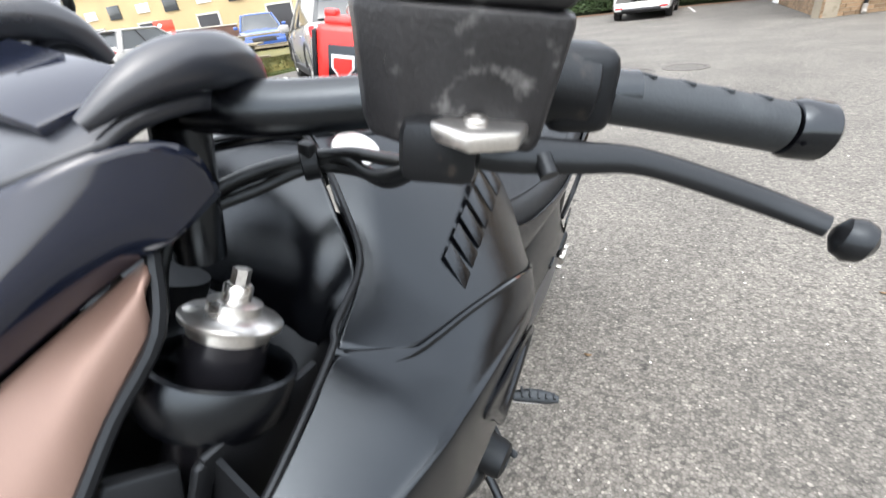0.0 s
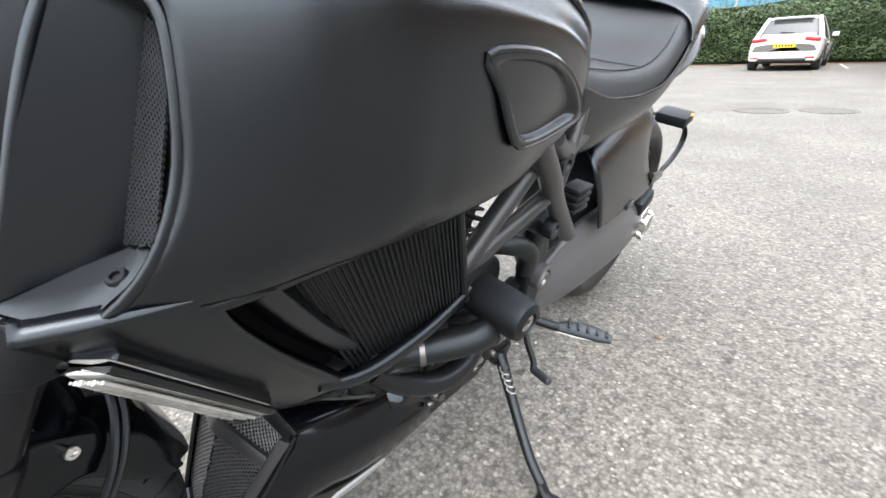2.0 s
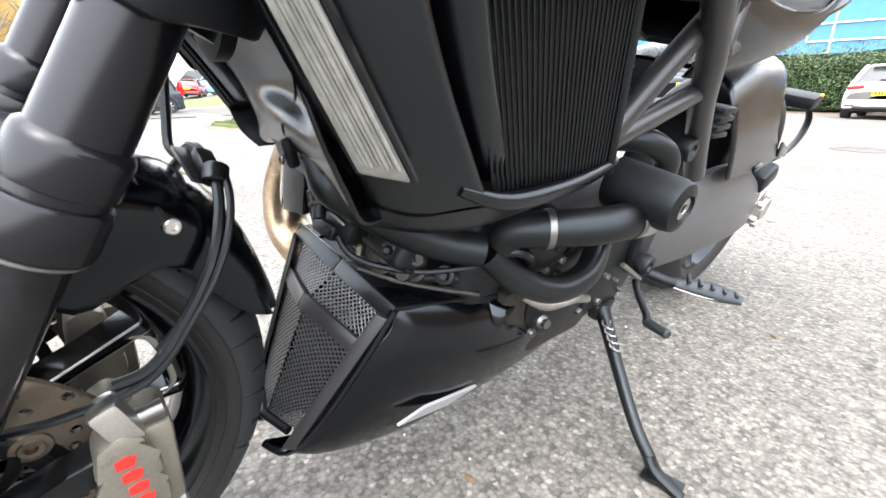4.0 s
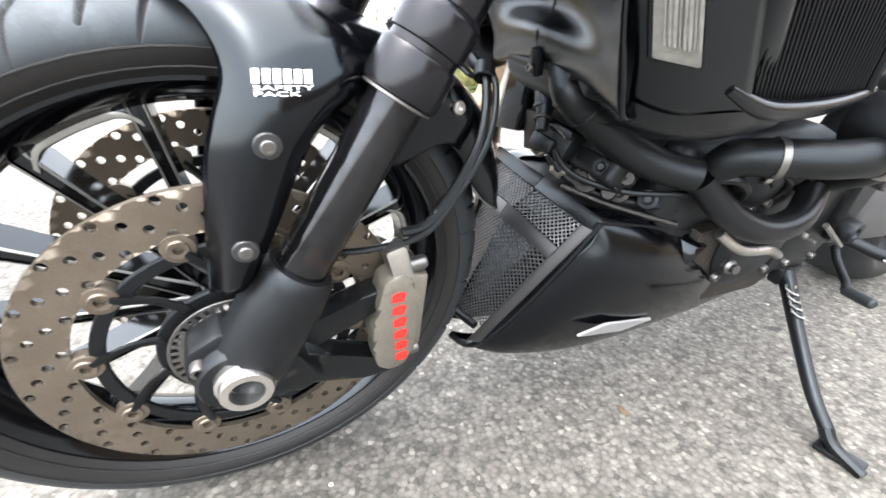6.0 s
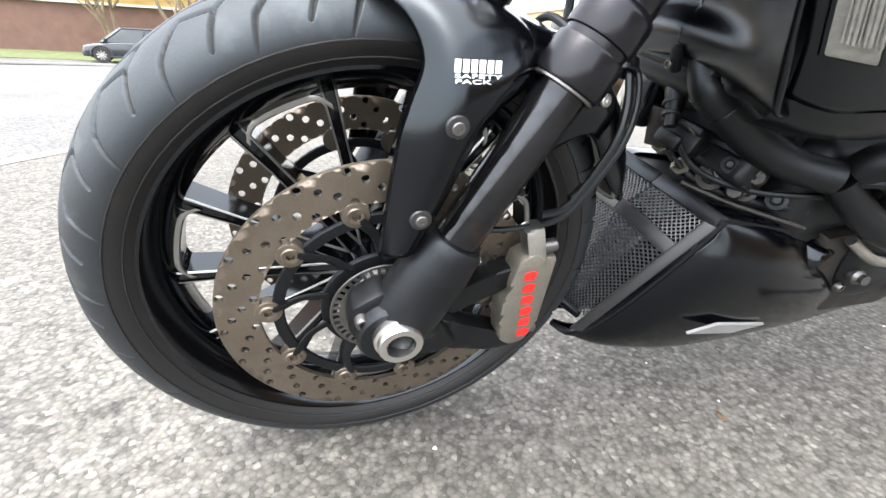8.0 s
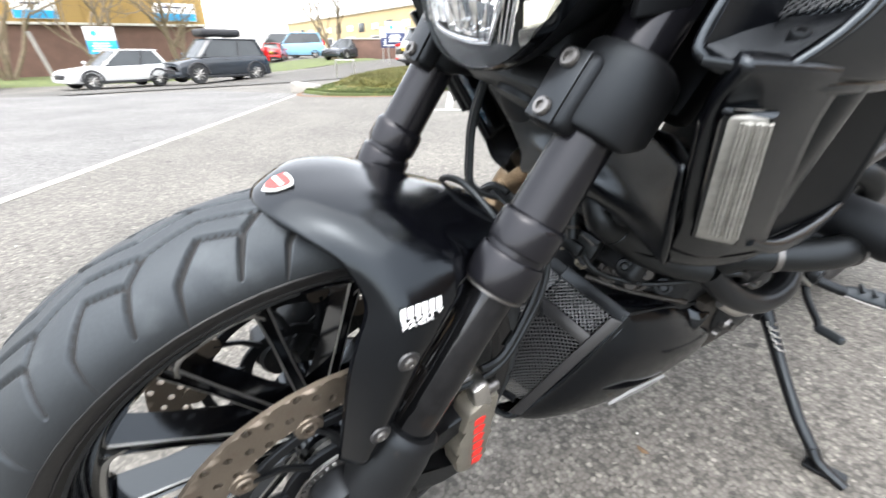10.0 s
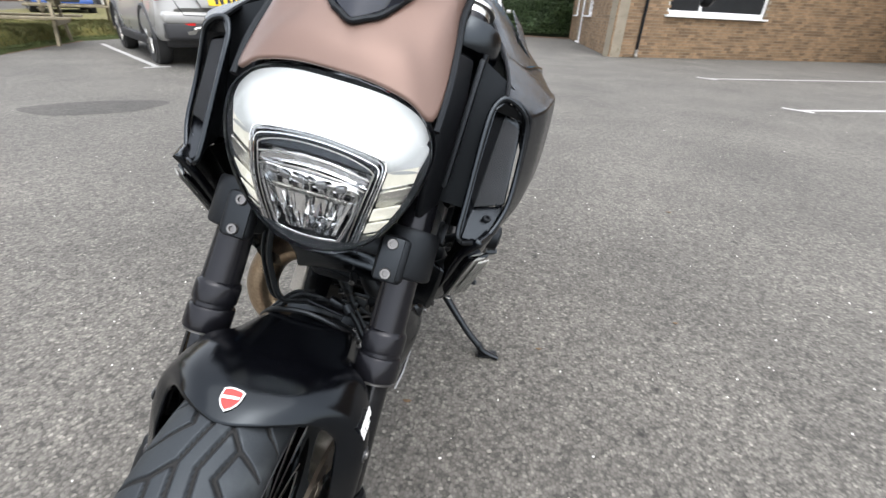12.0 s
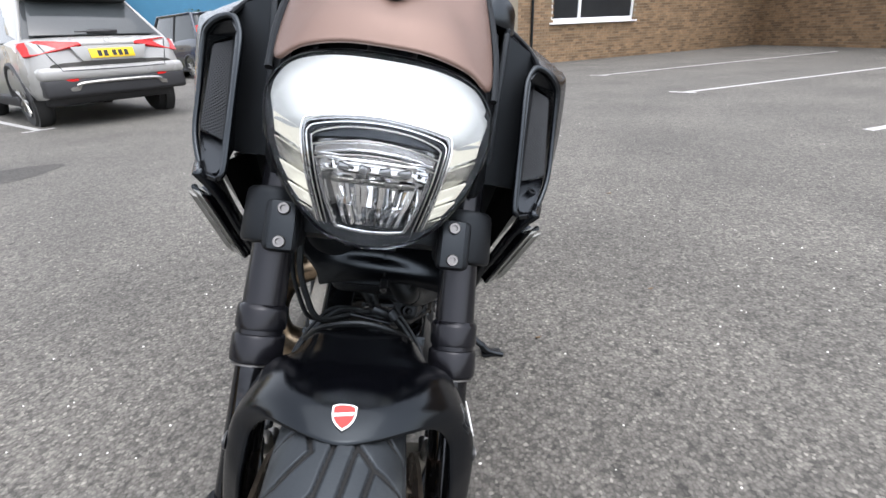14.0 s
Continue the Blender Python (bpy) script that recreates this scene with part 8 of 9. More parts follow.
    for sx in (-1, 1):
        for k, r in ((2, 0.058), (5, 0.034)):
            line = [Vector((abs(q[k][0]) * sx, q[k][1], q[k][2])) for q in (low_, mid_, top_)]
            part("pillar", tube(line, [r * 1.15, r, r], 10, 4), paint, c)
        line = [Vector((abs(q[3][0]) * sx * 0.995, (q[3][1] + q[4][1]) / 2 - 0.08, q[3][2])) for q in (low_, mid_, top_)]
        part("pillar", tube(line, 0.028, 8, 4), TRIM, c, "dark door pillar")
        part("roof_edge", tube([Vector((abs(top_[k][0]) * sx, top_[k][1], top_[k][2] + 0.005)) for k in (2, 3, 4, 5)], 0.030, 8, 4), paint, c)
        part("mirror", rbox((0.18, 0.10, 0.13), pose((W + 0.06) * sx, ry1 - 0.30, belt + 0.08), 0.04), paint, c)
        part("sill", rbox((0.06, length * 0.5, 0.10), pose(W * 0.95 * sx, 0, 0.26), 0.02), TRIM, c)
        for k in (-0.08, 0.22):
            part("door_handle", rbox((0.03, 0.16, 0.03), pose(W * 0.985 * sx, L * (k - 0.18), belt - 0.14), 0.008), paint, c)
        part("tail_light", rbox((0.36 if not tall else 0.16, 0.16, 0.10 if not tall else 0.62), pose(W * 0.70 * sx if not tall else W * 0.86 * sx, -L + 0.07, belt * 0.95 if not tall else belt * 1.05, 0, 6 * sx if not tall else 0), 0.03), LAMP_RED, c, "red tail light")
        part("reflector", rbox((0.22, 0.06, 0.05), pose(W * 0.74 * sx, -L + 0.0, 0.36), 0.015), LAMP_RED, c, "red bumper reflector")
        part("headlight", rbox((0.34, 0.22, 0.15), pose(W * 0.66 * sx, L - 0.16, hoodz * 0.66), 0.05), LAMP_CLEAR, c, "clear headlight")
        for wy in (-L * 0.62, L * 0.64):
            wl_ = part("wheel", lathe([(wheel_r * 0.62, -0.10), (wheel_r * 0.95, -0.105), (wheel_r, -0.08), (wheel_r, 0.08), (wheel_r * 0.95, 0.105), (wheel_r * 0.62, 0.10)], ((W - 0.105) * sx, wy, wheel_r), (1, 0, 0), 28), TYRE_FAR, c, "black tyre")
            rim = lathe([(0.04, 0.10), (0.05, 0.075), (wheel_r * 0.58, 0.085), (wheel_r * 0.63, 0.104), (wheel_r * 0.55, 0.02)], ((W - 0.10) * sx, wy, wheel_r), (sx, 0, 0), 24)
            part("rim", rim, TRIM, wl_)
            for q in range(9):
                a = q * math.pi / 4.5
                part("rim_spoke", rod(((W - 0.010) * sx, wy, wheel_r), ((W - 0.010) * sx, wy + wheel_r * 0.62 * math.sin(a), wheel_r + wheel_r * 0.62 * math.cos(a)), 0.024, 6), rim_col or STEEL, wl_)
            arch = [((W - 0.015) * sx, wy + (wheel_r + 0.07) * math.cos(a), wheel_r + (wheel_r + 0.07) * math.sin(a)) for a in (math.pi * k / 12 for k in range(13))]
            part("wheel_arch", tube(arch, 0.045, 8), TRIM, c, "dark wheel arch")
    part("rear_bumper", rbox((width * 0.92, 0.24, 0.26), pose(0, -L + 0.10, 0.40), 0.06), paint, c)
    part("rear_diffuser", rbox((width * 0.66, 0.10, 0.08), pose(0, -L + 0.0, 0.31), 0.03), TRIM, c, "dark lower bumper")
    part("front_bumper", rbox((width * 0.90, 0.24, 0.26), pose(0, L - 0.10, 0.38), 0.06), paint, c)
    part("grille", rbox((width * 0.5, 0.05, 0.16), pose(0, L + 0.005, 0.46), 0.02), TRIM, c)
    if rear_plate:
        pl_ = part("number_plate", rbox((0.52, 0.03, 0.115), pose(0, -L + 0.0, belt * 0.78), 0.006), PLATE_Y, c, "yellow number plate with dark bars")
        for k in range(6):
            part("plate_bar", rbox((0.04, 0.006, 0.07), pose(-0.17 + 0.066 * k + (0.02 if k > 2 else 0), -L - 0.017, belt * 0.78), 0), TRIM, pl_)
    part("underbody", rbox((width * 0.86, length * 0.86, 0.16), pose(0, 0, 0.28), 0.02), TRIM, c)
    return c


def facing(x, y, dx, dy):
    return Matrix.Translation((x, y, fall(x, y) + (0.02 if x < -10 else 0.0))) @ Matrix.Rotation(math.atan2(-dx, dy), 4, "Z")


WHITE_CAR = car_paint("white_car_paint", (0.62, 0.62, 0.61))
SILVER = car_paint("silver_car_paint", (0.292, 0.288, 0.276), 0.28)
NAVY = car_paint("dark_blue_car_paint", (0.03, 0.035, 0.05))
BLUECAR = car_paint("blue_car_paint", (0.03, 0.08, 0.28))
BLACKCAR = car_paint("black_car_paint", (0.02, 0.025, 0.032))
car("hatchback", "white hatchback parked nose to the hedge", WHITE_CAR, facing(-0.9, 19.3, 0.02, 1), 4.3, 1.765, 1.46, slope=0.75)
car("people_carrier", "dark blue people carrier parked beyond the silver car", NAVY, facing(-7.2, 17.1, -0.753, 0.657), 4.7, 1.9, 1.9, tall=True, slope=0.15)
car("hatchback", "dark hatchback parked across the road", BLACKCAR, facing(-25.25, -6.6, 0.2, -1), 3.7, 1.65, 1.48, slope=0.45, cab=0.26)
car("hatchback", "white hatchback parked across the road", WHITE_CAR, facing(-23.3, -0.6, 0.44, -0.9), 4.0, 1.7, 1.46, slope=0.4, cab=0.08)
car("off_roader", "two-tone off-road car parked across the road", BLACKCAR, facing(-23.5, 3.3, 0.35, -0.94), 4.3, 1.8, 1.8, tall=True, slope=0.2, wheel_r=0.38)
car("hatchback", "silver hatchback driving lane side", SILVER, facing(-16.2, 10.9, -0.08, 1.0), 3.85, 1.67, 1.5, slope=0.35)
car("estate_car", "blue estate car parked beyond the tables", BLUECAR, facing(-16.0, 15.8, 0.75, -0.66), 4.6, 1.8, 1.45, slope=0.6)


def sport_utility(m):
    """A sport utility car seen from behind: sculpted body, sloping tailgate, wedge lamps, dark lower bumper."""
    c = thing("sport_utility", "silver sport utility car parked in a marked bay", "car", m)
    L, W = 2.32, 0.925
    st = [(-2.32, 0.78, 0.46, 0.84), (-2.24, 0.99, 0.40, 0.93), (-2.02, 1.08, 0.36, 0.985), (-1.35, 1.08, 0.34, 1.0), (-0.5, 1.03, 0.32, 0.98), (0.5, 1.00, 0.32, 0.98), (1.15, 0.97, 0.34, 0.99), (1.9, 0.88, 0.36, 0.95), (2.18, 0.76, 0.38, 0.86), (2.30, 0.58, 0.40, 0.70)]
    rows = []
    for y, t, b, w in st:
        w *= W
        rows.append([(-w * 0.92, y, b), (-w * 0.985, y, b + 0.10), (-w, y, b + (t - b) * 0.42), (-w * 0.965, y, b + (t - b) * 0.72), (-w * 0.93, y, t - 0.05), (-w * 0.86, y, t), (-w * 0.45, y, t + 0.015), (0, y, t + 0.02), (w * 0.45, y, t + 0.015), (w * 0.86, y, t), (w * 0.93, y, t - 0.05), (w * 0.965, y, b + (t - b) * 0.72), (w, y, b + (t - b) * 0.42), (w * 0.985, y, b + 0.10), (w * 0.92, y, b)])
    bm = surf(rows, 5, 3)
    bmesh.ops.holes_fill(bm, edges=[e for e in bm.edges if e.is_boundary], sides=0)
    part("body", bm, SILVER, c, "silver painted body")
    # cabin: pillars and roof in paint, glass inset
    ring_low = [(-0.84, -2.02, 1.06), (0.84, -2.02, 1.06), (0.86, -1.2, 1.06), (0.84, 1.05, 0.98), (0.70, 1.28, 0.97), (-0.70, 1.28, 0.97), (-0.84, 1.05, 0.98), (-0.86, -1.2, 1.06)]
    ring_top = [(-0.58, -1.60, 1.56), (0.58, -1.60, 1.56), (0.62, -1.0, 1.60), (0.60, 0.20, 1.58), (0.50, 0.32, 1.56), (-0.50, 0.32, 1.56), (-0.60, 0.20, 1.58), (-0.62, -1.0, 1.60)]
    mid = [tuple((Vector(a) * 0.45 + Vector(b) * 0.55) + Vector((0.03 if a[0] > 0 else -0.03, 0, 0))) for a, b in zip(ring_low, ring_top)]
    part("glasshouse", skin(bmesh.new(), [ring_low, mid, ring_top]), CARGLASS, c, "dark car windows")
    part("roof", skin(bmesh.new(), [[(x * 1.06, y * 1.0 - 0.03 * (y < -1), z - 0.03) for x, y, z in ring_top], [(x * 1.02, y, z + 0.03) for x, y, z in ring_top], [(x * 0.75, y * 0.9, z + 0.065) for x, y, z in ring_top]]), SILVER, c)
    part("roof_spoiler", rbox((1.22, 0.34, 0.05), pose(0, -1.70, 1.575, -8), 0.02), SILVER, c)
    part("spoiler_underside", rbox((1.10, 0.26, 0.03), pose(0, -1.73, 1.535, -8), 0.01), TRIM, c, "black spoiler underside")
    for sx in (-1, 1):
        def S(pts):
            return [(x * sx, y, z) for x, y, z in pts]
        part("pillar", slab(S([(0.845, -2.04, 1.05), (0.60, -1.62, 1.56), (0.635, -1.02, 1.585), (0.80, -1.42, 1.15)]), 0.04, 0.012), SILVER, c, "broad rear pillar")
        part("pillar", rod(S([(0.85, 1.02, 0.98)])[0], S([(0.61, 0.20, 1.57)])[0], 0.04, 8), SILVER, c)
        part("pillar", slab(S([(0.868, -0.25, 1.03), (0.868, -0.15, 1.03), (0.625, -0.22, 1.56), (0.625, -0.32, 1.56)]), 0.03), TRIM, c)
        part("roof_rail", tube(S([(0.60, -1.35, 1.64), (0.61, -0.9, 1.67), (0.60, -0.1, 1.65)]), 0.018, 8, 4), STEEL, c, "silver roof rail")
        lamp = part("tail_light", slab(S([(0.905, -2.05, 1.02), (0.90, -2.16, 0.87), (0.79, -2.27, 0.885), (0.30, -2.32, 0.985), (0.32, -2.305, 1.015), (0.72, -2.20, 1.045)]), 0.05, 0.012), LAMP_RED, c, "red wedge tail light")
        part("lamp_tip", slab(S([(0.925, -1.98, 1.03), (0.925, -2.08, 0.93), (0.905, -2.10, 1.02)]), 0.03), LAMP_CLEAR, lamp, "clear lamp tip")
        part("corner_trim", slab(S([(0.80, -2.28, 0.60), (0.80, -2.30, 0.43), (0.50, -2.35, 0.46), (0.46, -2.36, 0.52), (0.76, -2.30, 0.47)]), 0.03, 0.006), STEEL, c, "silver bumper corner")
        part("reflector", slab(S([(0.78, -2.315, 0.60), (0.78, -2.315, 0.56), (0.48, -2.355, 0.575), (0.48, -2.355, 0.605)]), 0.012), LAMP_RED, c, "red bumper reflector")
        part("door_handle", rbox((0.03, 0.20, 0.035), pose(0.905 * sx, -0.75, 0.88), 0.012), SILVER, c)
        part("mirror", rbox((0.20, 0.12, 0.15), pose(1.02 * sx, 0.72, 1.02), 0.05), SILVER, c)
        part("sill", rbox((0.08, 2.2, 0.14), pose(0.90 * sx, -0.05, 0.32), 0.03), TRIM, c)
        part("headlight", rbox((0.36, 0.24, 0.15), pose(0.62 * sx, 2.10, 0.70), 0.05), LAMP_CLEAR, c, "clear headlight")
        for wy in (-1.35, 1.31):
            w_ = part("wheel", lathe([(0.23, -0.10), (0.345, -0.115), (0.365, -0.09), (0.365, 0.09), (0.345, 0.115), (0.23, 0.10)], (0.80 * sx, wy, 0.365), (1, 0, 0), 36), TYRE_FAR, c, "black tyre")
            part("rim", lathe([(0.05, 0.06), (0.20, 0.05), (0.225, 0.105), (0.238, 0.112), (0.22, 0.02)], (0.805 * sx, wy, 0.365), (sx, 0, 0), 30), TRIM, w_, "dark rim well")
            for q in range(10):
                a = q * math.pi / 5 + (0.10 if q % 2 else -0.10)
                part("rim_spoke", rod((0.905 * sx, wy, 0.365), (0.905 * sx, wy + 0.225 * math.sin(a), 0.365 + 0.225 * math.cos(a)), 0.017, 6), STEEL, w_)
            arch = [(0.905 * sx, wy + 0.43 * math.cos(a), 0.365 + 0.43 * math.sin(a)) for a in (math.pi * k / 14 for k in range(15))]
            part("wheel_arch", tube(arch, 0.035, 8), TRIM, c, "dark wheel arch")
            part("arch_well", lathe([(0.41, -0.10), (0.41, 0.03), (0.02, 0.03)], (0.86 * sx, wy, 0.365), (sx, 0, 0), 30), TYRE_FAR, c)
    part("rear_window", slab([(-0.74, -2.06, 1.11), (0.74, -2.06, 1.11), (0.56, -1.70, 1.52), (-0.56, -1.70, 1.52)], 0.02, 0.006), CARGLASS, c, "tinted rear window")
    part("wiper", join(rbox((0.36, 0.04, 0.05), pose(0.06, -2.07, 1.15, 40), 0.015), rbox((0.40, 0.015, 0.015), pose(-0.06, -2.09, 1.15, 40), 0.004)), TRIM, c, "black rear wiper")
    part("tailgate_crease", tube([(-0.74, -2.24, 1.03), (-0.62, -2.345, 0.74), (-0.5, -2.37, 0.70), (0.5, -2.37, 0.70), (0.62, -2.345, 0.74), (0.74, -2.24, 1.03)], 0.006, 6, 4), TRIM, c, "dark tailgate gap")
    part("rear_bumper", rbox((1.74, 0.30, 0.16), pose(0, -2.22, 0.665), 0.06, 3), SILVER, c)
    part("plate_recess", slab([(-0.44, -2.325, 0.97), (0.44, -2.325, 0.97), (0.36, -2.355, 0.80), (-0.36, -2.355, 0.80)], 0.02, 0.004), SILVER, c)
    pl_ = part("number_plate", rbox((0.52, 0.02, 0.112), pose(0, -2.36, 0.885, -8), 0.004), PLATE_Y, c, "yellow number plate with dark bars")
    for k in range(5):
        part("plate_bar", rbox((0.045, 0.006, 0.070), pose(-0.15 + 0.07 * k + (0.03 if k > 1 else 0), -2.373, 0.885, -8), 0), TRIM, pl_)
    part("garnish", rbox((0.62, 0.03, 0.03), pose(0, -2.31, 0.995), 0.008), SILVER, c)
    part("emblem", ring(0.025, 0.036, -0.006, 0.006, (0, -2.30, 1.045), (0, -1, 0.25), 20), STEEL, c, "small chrome oval")
    part("lower_bumper", rbox((1.72, 0.32, 0.24), pose(0, -2.19, 0.50), 0.05, 3), TRIM, c, "black lower bumper")
    part("diffuser_strip", tube([(-0.50, -2.35, 0.50), (-0.40, -2.37, 0.545), (0.40, -2.37, 0.545), (0.50, -2.35, 0.50)], 0.022, 8, 4), STEEL, c, "silver diffuser strip")
    part("underbody", rbox((1.55, 3.9, 0.16), pose(0, 0.05, 0.34), 0.03), TRIM, c)
    return c


sport_utility(facing(-5.52, 8.0, -0.753, 0.657))

# ---- verge corner, tables, signs and the far side of the road ----
TIMBER2 = mat("grey_green_timber", (0.179, 0.15, 0.0975), 0.85, vary=0.35, scale=7, grain=90, bump=0.5, dirt=(0.10, 0.11, 0.06), dirt_at=0.56)
CLOTH = mat("white_plastic_bag", (0.75, 0.75, 0.73), 0.5, vary=0.1, scale=9, bump=0.3)


def picnic_table(m, label):
    t = thing("picnic_table", label, "picnic table", m, "picnic tables")
    for k in range(5):
        part("top_board", rbox((1.8, 0.135, 0.04), pose(0, -0.29 + 0.145 * k, 0.74), 0.006), TIMBER2, t)
    for sy in (-1, 1):
        for k in range(2):
            part("seat_board", rbox((1.8, 0.12, 0.04), pose(0, sy * (0.62 + 0.13 * k), 0.44), 0.006), TIMBER2, t)
    for sx in (-0.62, 0.62):
        for sy in (-1, 1):
            part("leg", slab([(sx, sy * 0.22, 0.72), (sx, sy * 0.32, 0.72), (sx, sy * 0.72, 0.0), (sx, sy * 0.60, 0.0)], 0.045, 0.004), TIMBER2, t)
        part("cross_beam", rbox((0.045, 1.50, 0.10), pose(sx + 0.046, 0, 0.37), 0.005), TIMBER2, t)
        part("top_beam", rbox((0.045, 0.66, 0.09), pose(sx + 0.046, 0, 0.675), 0.005), TIMBER2, t)
    return t


def spin(x, y, z, dx, dy):
    return Matrix.Translation((x, y, z)) @ Matrix.Rotation(math.atan2(dy, dx), 4, "Z")


picnic_table(spin(-8.45, 7.4, 0.06, 0.80, 0.60), "weathered timber picnic table with a white bag on its end")
picnic_table(spin(-9.7, 10.0, 0.20, 0.70, 0.71), "weathered timber picnic table on the grass bank")
picnic_table(spin(-12.4, 9.2, 0.28, 0.64, 0.77), "weathered timber picnic table on the grass bank")
bag = surf([[(0, -0.25, 0.76), (0.05, 0, 0.775), (0, 0.25, 0.76)], [(-0.10, -0.28, 0.765), (-0.10, 0.02, 0.79), (-0.10, 0.26, 0.765)], [(-0.16, -0.27, 0.68), (-0.19, 0.0, 0.70), (-0.15, 0.24, 0.66)], [(-0.12, -0.22, 0.46), (-0.22, 0.03, 0.42), (-0.14, 0.20, 0.50)]], 5, 5)
bag_ob = shell(link("carrier_bag", moved(bag, spin(-8.45, 7.4, 0.06, 0.80, 0.60) @ Matrix.Translation((-0.84, 0, 0)))
, CLOTH), 0.006)
tagged(bag_ob, "crumpled white bag hung over a table end", "bag")
# kerb stone and low frame at the corner of the verge
tagged(link("kerb_stone", rbox((0.55, 0.22, 0.20), pose(-8.2, 2.55, 0.06, 0, 6, 35), 0.03, 3), KERB), "grey kerb stone at the verge corner", "kerb stone", kind="structure")
low = thing("low_frame", "small grey metal frame standing in the verge", "frame", spin(-10.6, 4.3, 0.10, 0.5, 0.86))
for x in (-0.22, 0.22):
    part("post", rod((x, 0, 0), (x, 0, 0.40), 0.018, 8), STEEL, low)
part("rail", rod((-0.22, 0, 0.40), (0.22, 0, 0.40), 0.018, 8), STEEL, low)

NAVYP = mat("navy_sign_face", (0.02, 0.03, 0.09), 0.4, vary=0.1)
CYAN = mat("bright_blue_sign_face", (0.02, 0.33, 0.62), 0.4, vary=0.1)
REDSIGN = mat("red_sign_face", (0.62, 0.06, 0.03), 0.4, vary=0.1)
TAN = mat("tan_cladding", (0.309, 0.199, 0.0609), 0.7, vary=0.12, scale=0.6, grain=20)
BROWN = mat("brown_brick_base", (0.122, 0.069, 0.0504), 0.85, vary=0.3, scale=1.5, grain=30, bump=0.4)
CREAM = mat("cream_render", (0.422, 0.325, 0.171), 0.8, vary=0.12, scale=0.4, grain=12)
ROOFGREY = mat("pale_roof_edge", (0.50, 0.48, 0.42), 0.7, vary=0.15, scale=0.5)


def board(name, label, at, right, w, h, z0, top, bottom, posts=True, bars=4):
    """A sign of two colours with plain bars for its writing, on two posts."""
    rx = Vector((*right, 0)).normalized()
    m = Matrix(((rx.x, -rx.y, 0, at[0]), (rx.y, rx.x, 0, at[1]), (0, 0, 1, at[2]), (0, 0, 0, 1)))
    s = thing(name, label, "sign", m)
    part("face_top", rbox((w, 0.05, h * 0.5), pose(0, 0, z0 + h * 0.75), 0.004), top, s)
    part("face_bottom", rbox((w, 0.05, h * 0.5), pose(0, 0, z0 + h * 0.25), 0.004), bottom, s)
    for k in range(bars):
        part("text_bar", rbox((w * (0.62 - 0.1 * (k % 2)), 0.01, h * 0.05), pose(-w * 0.08 + 0.02 * k, -0.03, z0 + h * (0.12 + 0.09 * k)), 0), WHITE if bottom is not WHITE else NAVYP, s)
    part("emblem", lathe([(h * 0.10, 0.0), (h * 0.10, 0.012), (h * 0.02, 0.014)], (-w * 0.2, -0.025, z0 + h * 0.76), (0, -1, 0), 16), CYAN if top is WHITE else WHITE, s)
    if posts:
        for x in (-w * 0.4, w * 0.4):
            part("post", rod((x, 0.04, 0), (x, 0.04, z0 + h), 0.035, 8), STEEL, s)
    return s


board("sign_board", "white and navy sign board on two posts", (-22.6, 12.0, fall(-22.6, 12.0)), (0.5, 0.87), 1.0, 1.05, 0.95, WHITE, NAVYP)
board("sign_board", "red sign board on two posts", (-21.7, 15.4, fall(-21.7, 15.4)), (0.57, 0.82), 0.85, 0.85, 0.85, REDSIGN, REDSIGN)
board("sign_board", "white and navy sign board beside the lane", (-25.4, 13.1, fall(-25.4, 13.1)), (0.42, 0.9), 1.1, 1.1, 0.75, WHITE, NAVYP)
board("sign_board", "white and bright blue standing sign", (-29.5, -1.0, fall(-29.5, -1.0)), (-0.03, 1), 1.25, 1.25, 1.3, WHITE, CYAN)
lean_post = thing("leaning_post", "pale slanting post on the grass", "post", Matrix.Translation((-30.0, -3.6, -0.6)))
part("pole", rod((0, 0.25, 0), (0, -0.2, 2.3), 0.09, 10), KERB, lean_post)

# grass strip along the far side of the road
far_grass = bmesh.new()
skin(far_grass, [[(-27.0 + 0.25 * u - 0.10 * (-40 + 2 * k), -40 + 2 * k, fall(-27.0, -40 + 2 * k) + (0.02 if u == 0 else 0.10)) for k in range(28)] for u in (0, -6, -20, -40)], False, False)
for v in far_grass.verts:
    v.co.z += 0.05 * noise.noise(v.co * 0.6)
tagged(link("far_grass", far_grass, GRASS), "green grass strip beyond the road", "grass", kind="structure")

# long tan building on a brown brick base
hall = thing("tan_building", "long tan clad building on a brown brick base", "building", spin(-35.3, 4.6, -0.6, -0.08, -1))
part("base_wall", rbox((46, 14, 2.9), pose(23, -7.0, 1.45), 0), BROWN, hall, "brown brick lower wall")
part("upper_wall", rbox((46.2, 14.2, 3.9), pose(23, -7.0, 4.85), 0), TAN, hall, "tan metal cladding")
part("eaves", rbox((46.6, 14.6, 0.16), pose(23, -7.0, 6.88), 0.02), ROOFGREY, hall)
part("string_course", rbox((46.3, 0.12, 0.14), pose(23, 0.14, 2.92), 0.01), ROOFGREY, hall)
for k in range(40):
    part("cladding_rib", rbox((0.06, 0.05, 3.7), pose(0.6 + 1.15 * k, 0.12, 4.85), 0.01), TAN, hall)
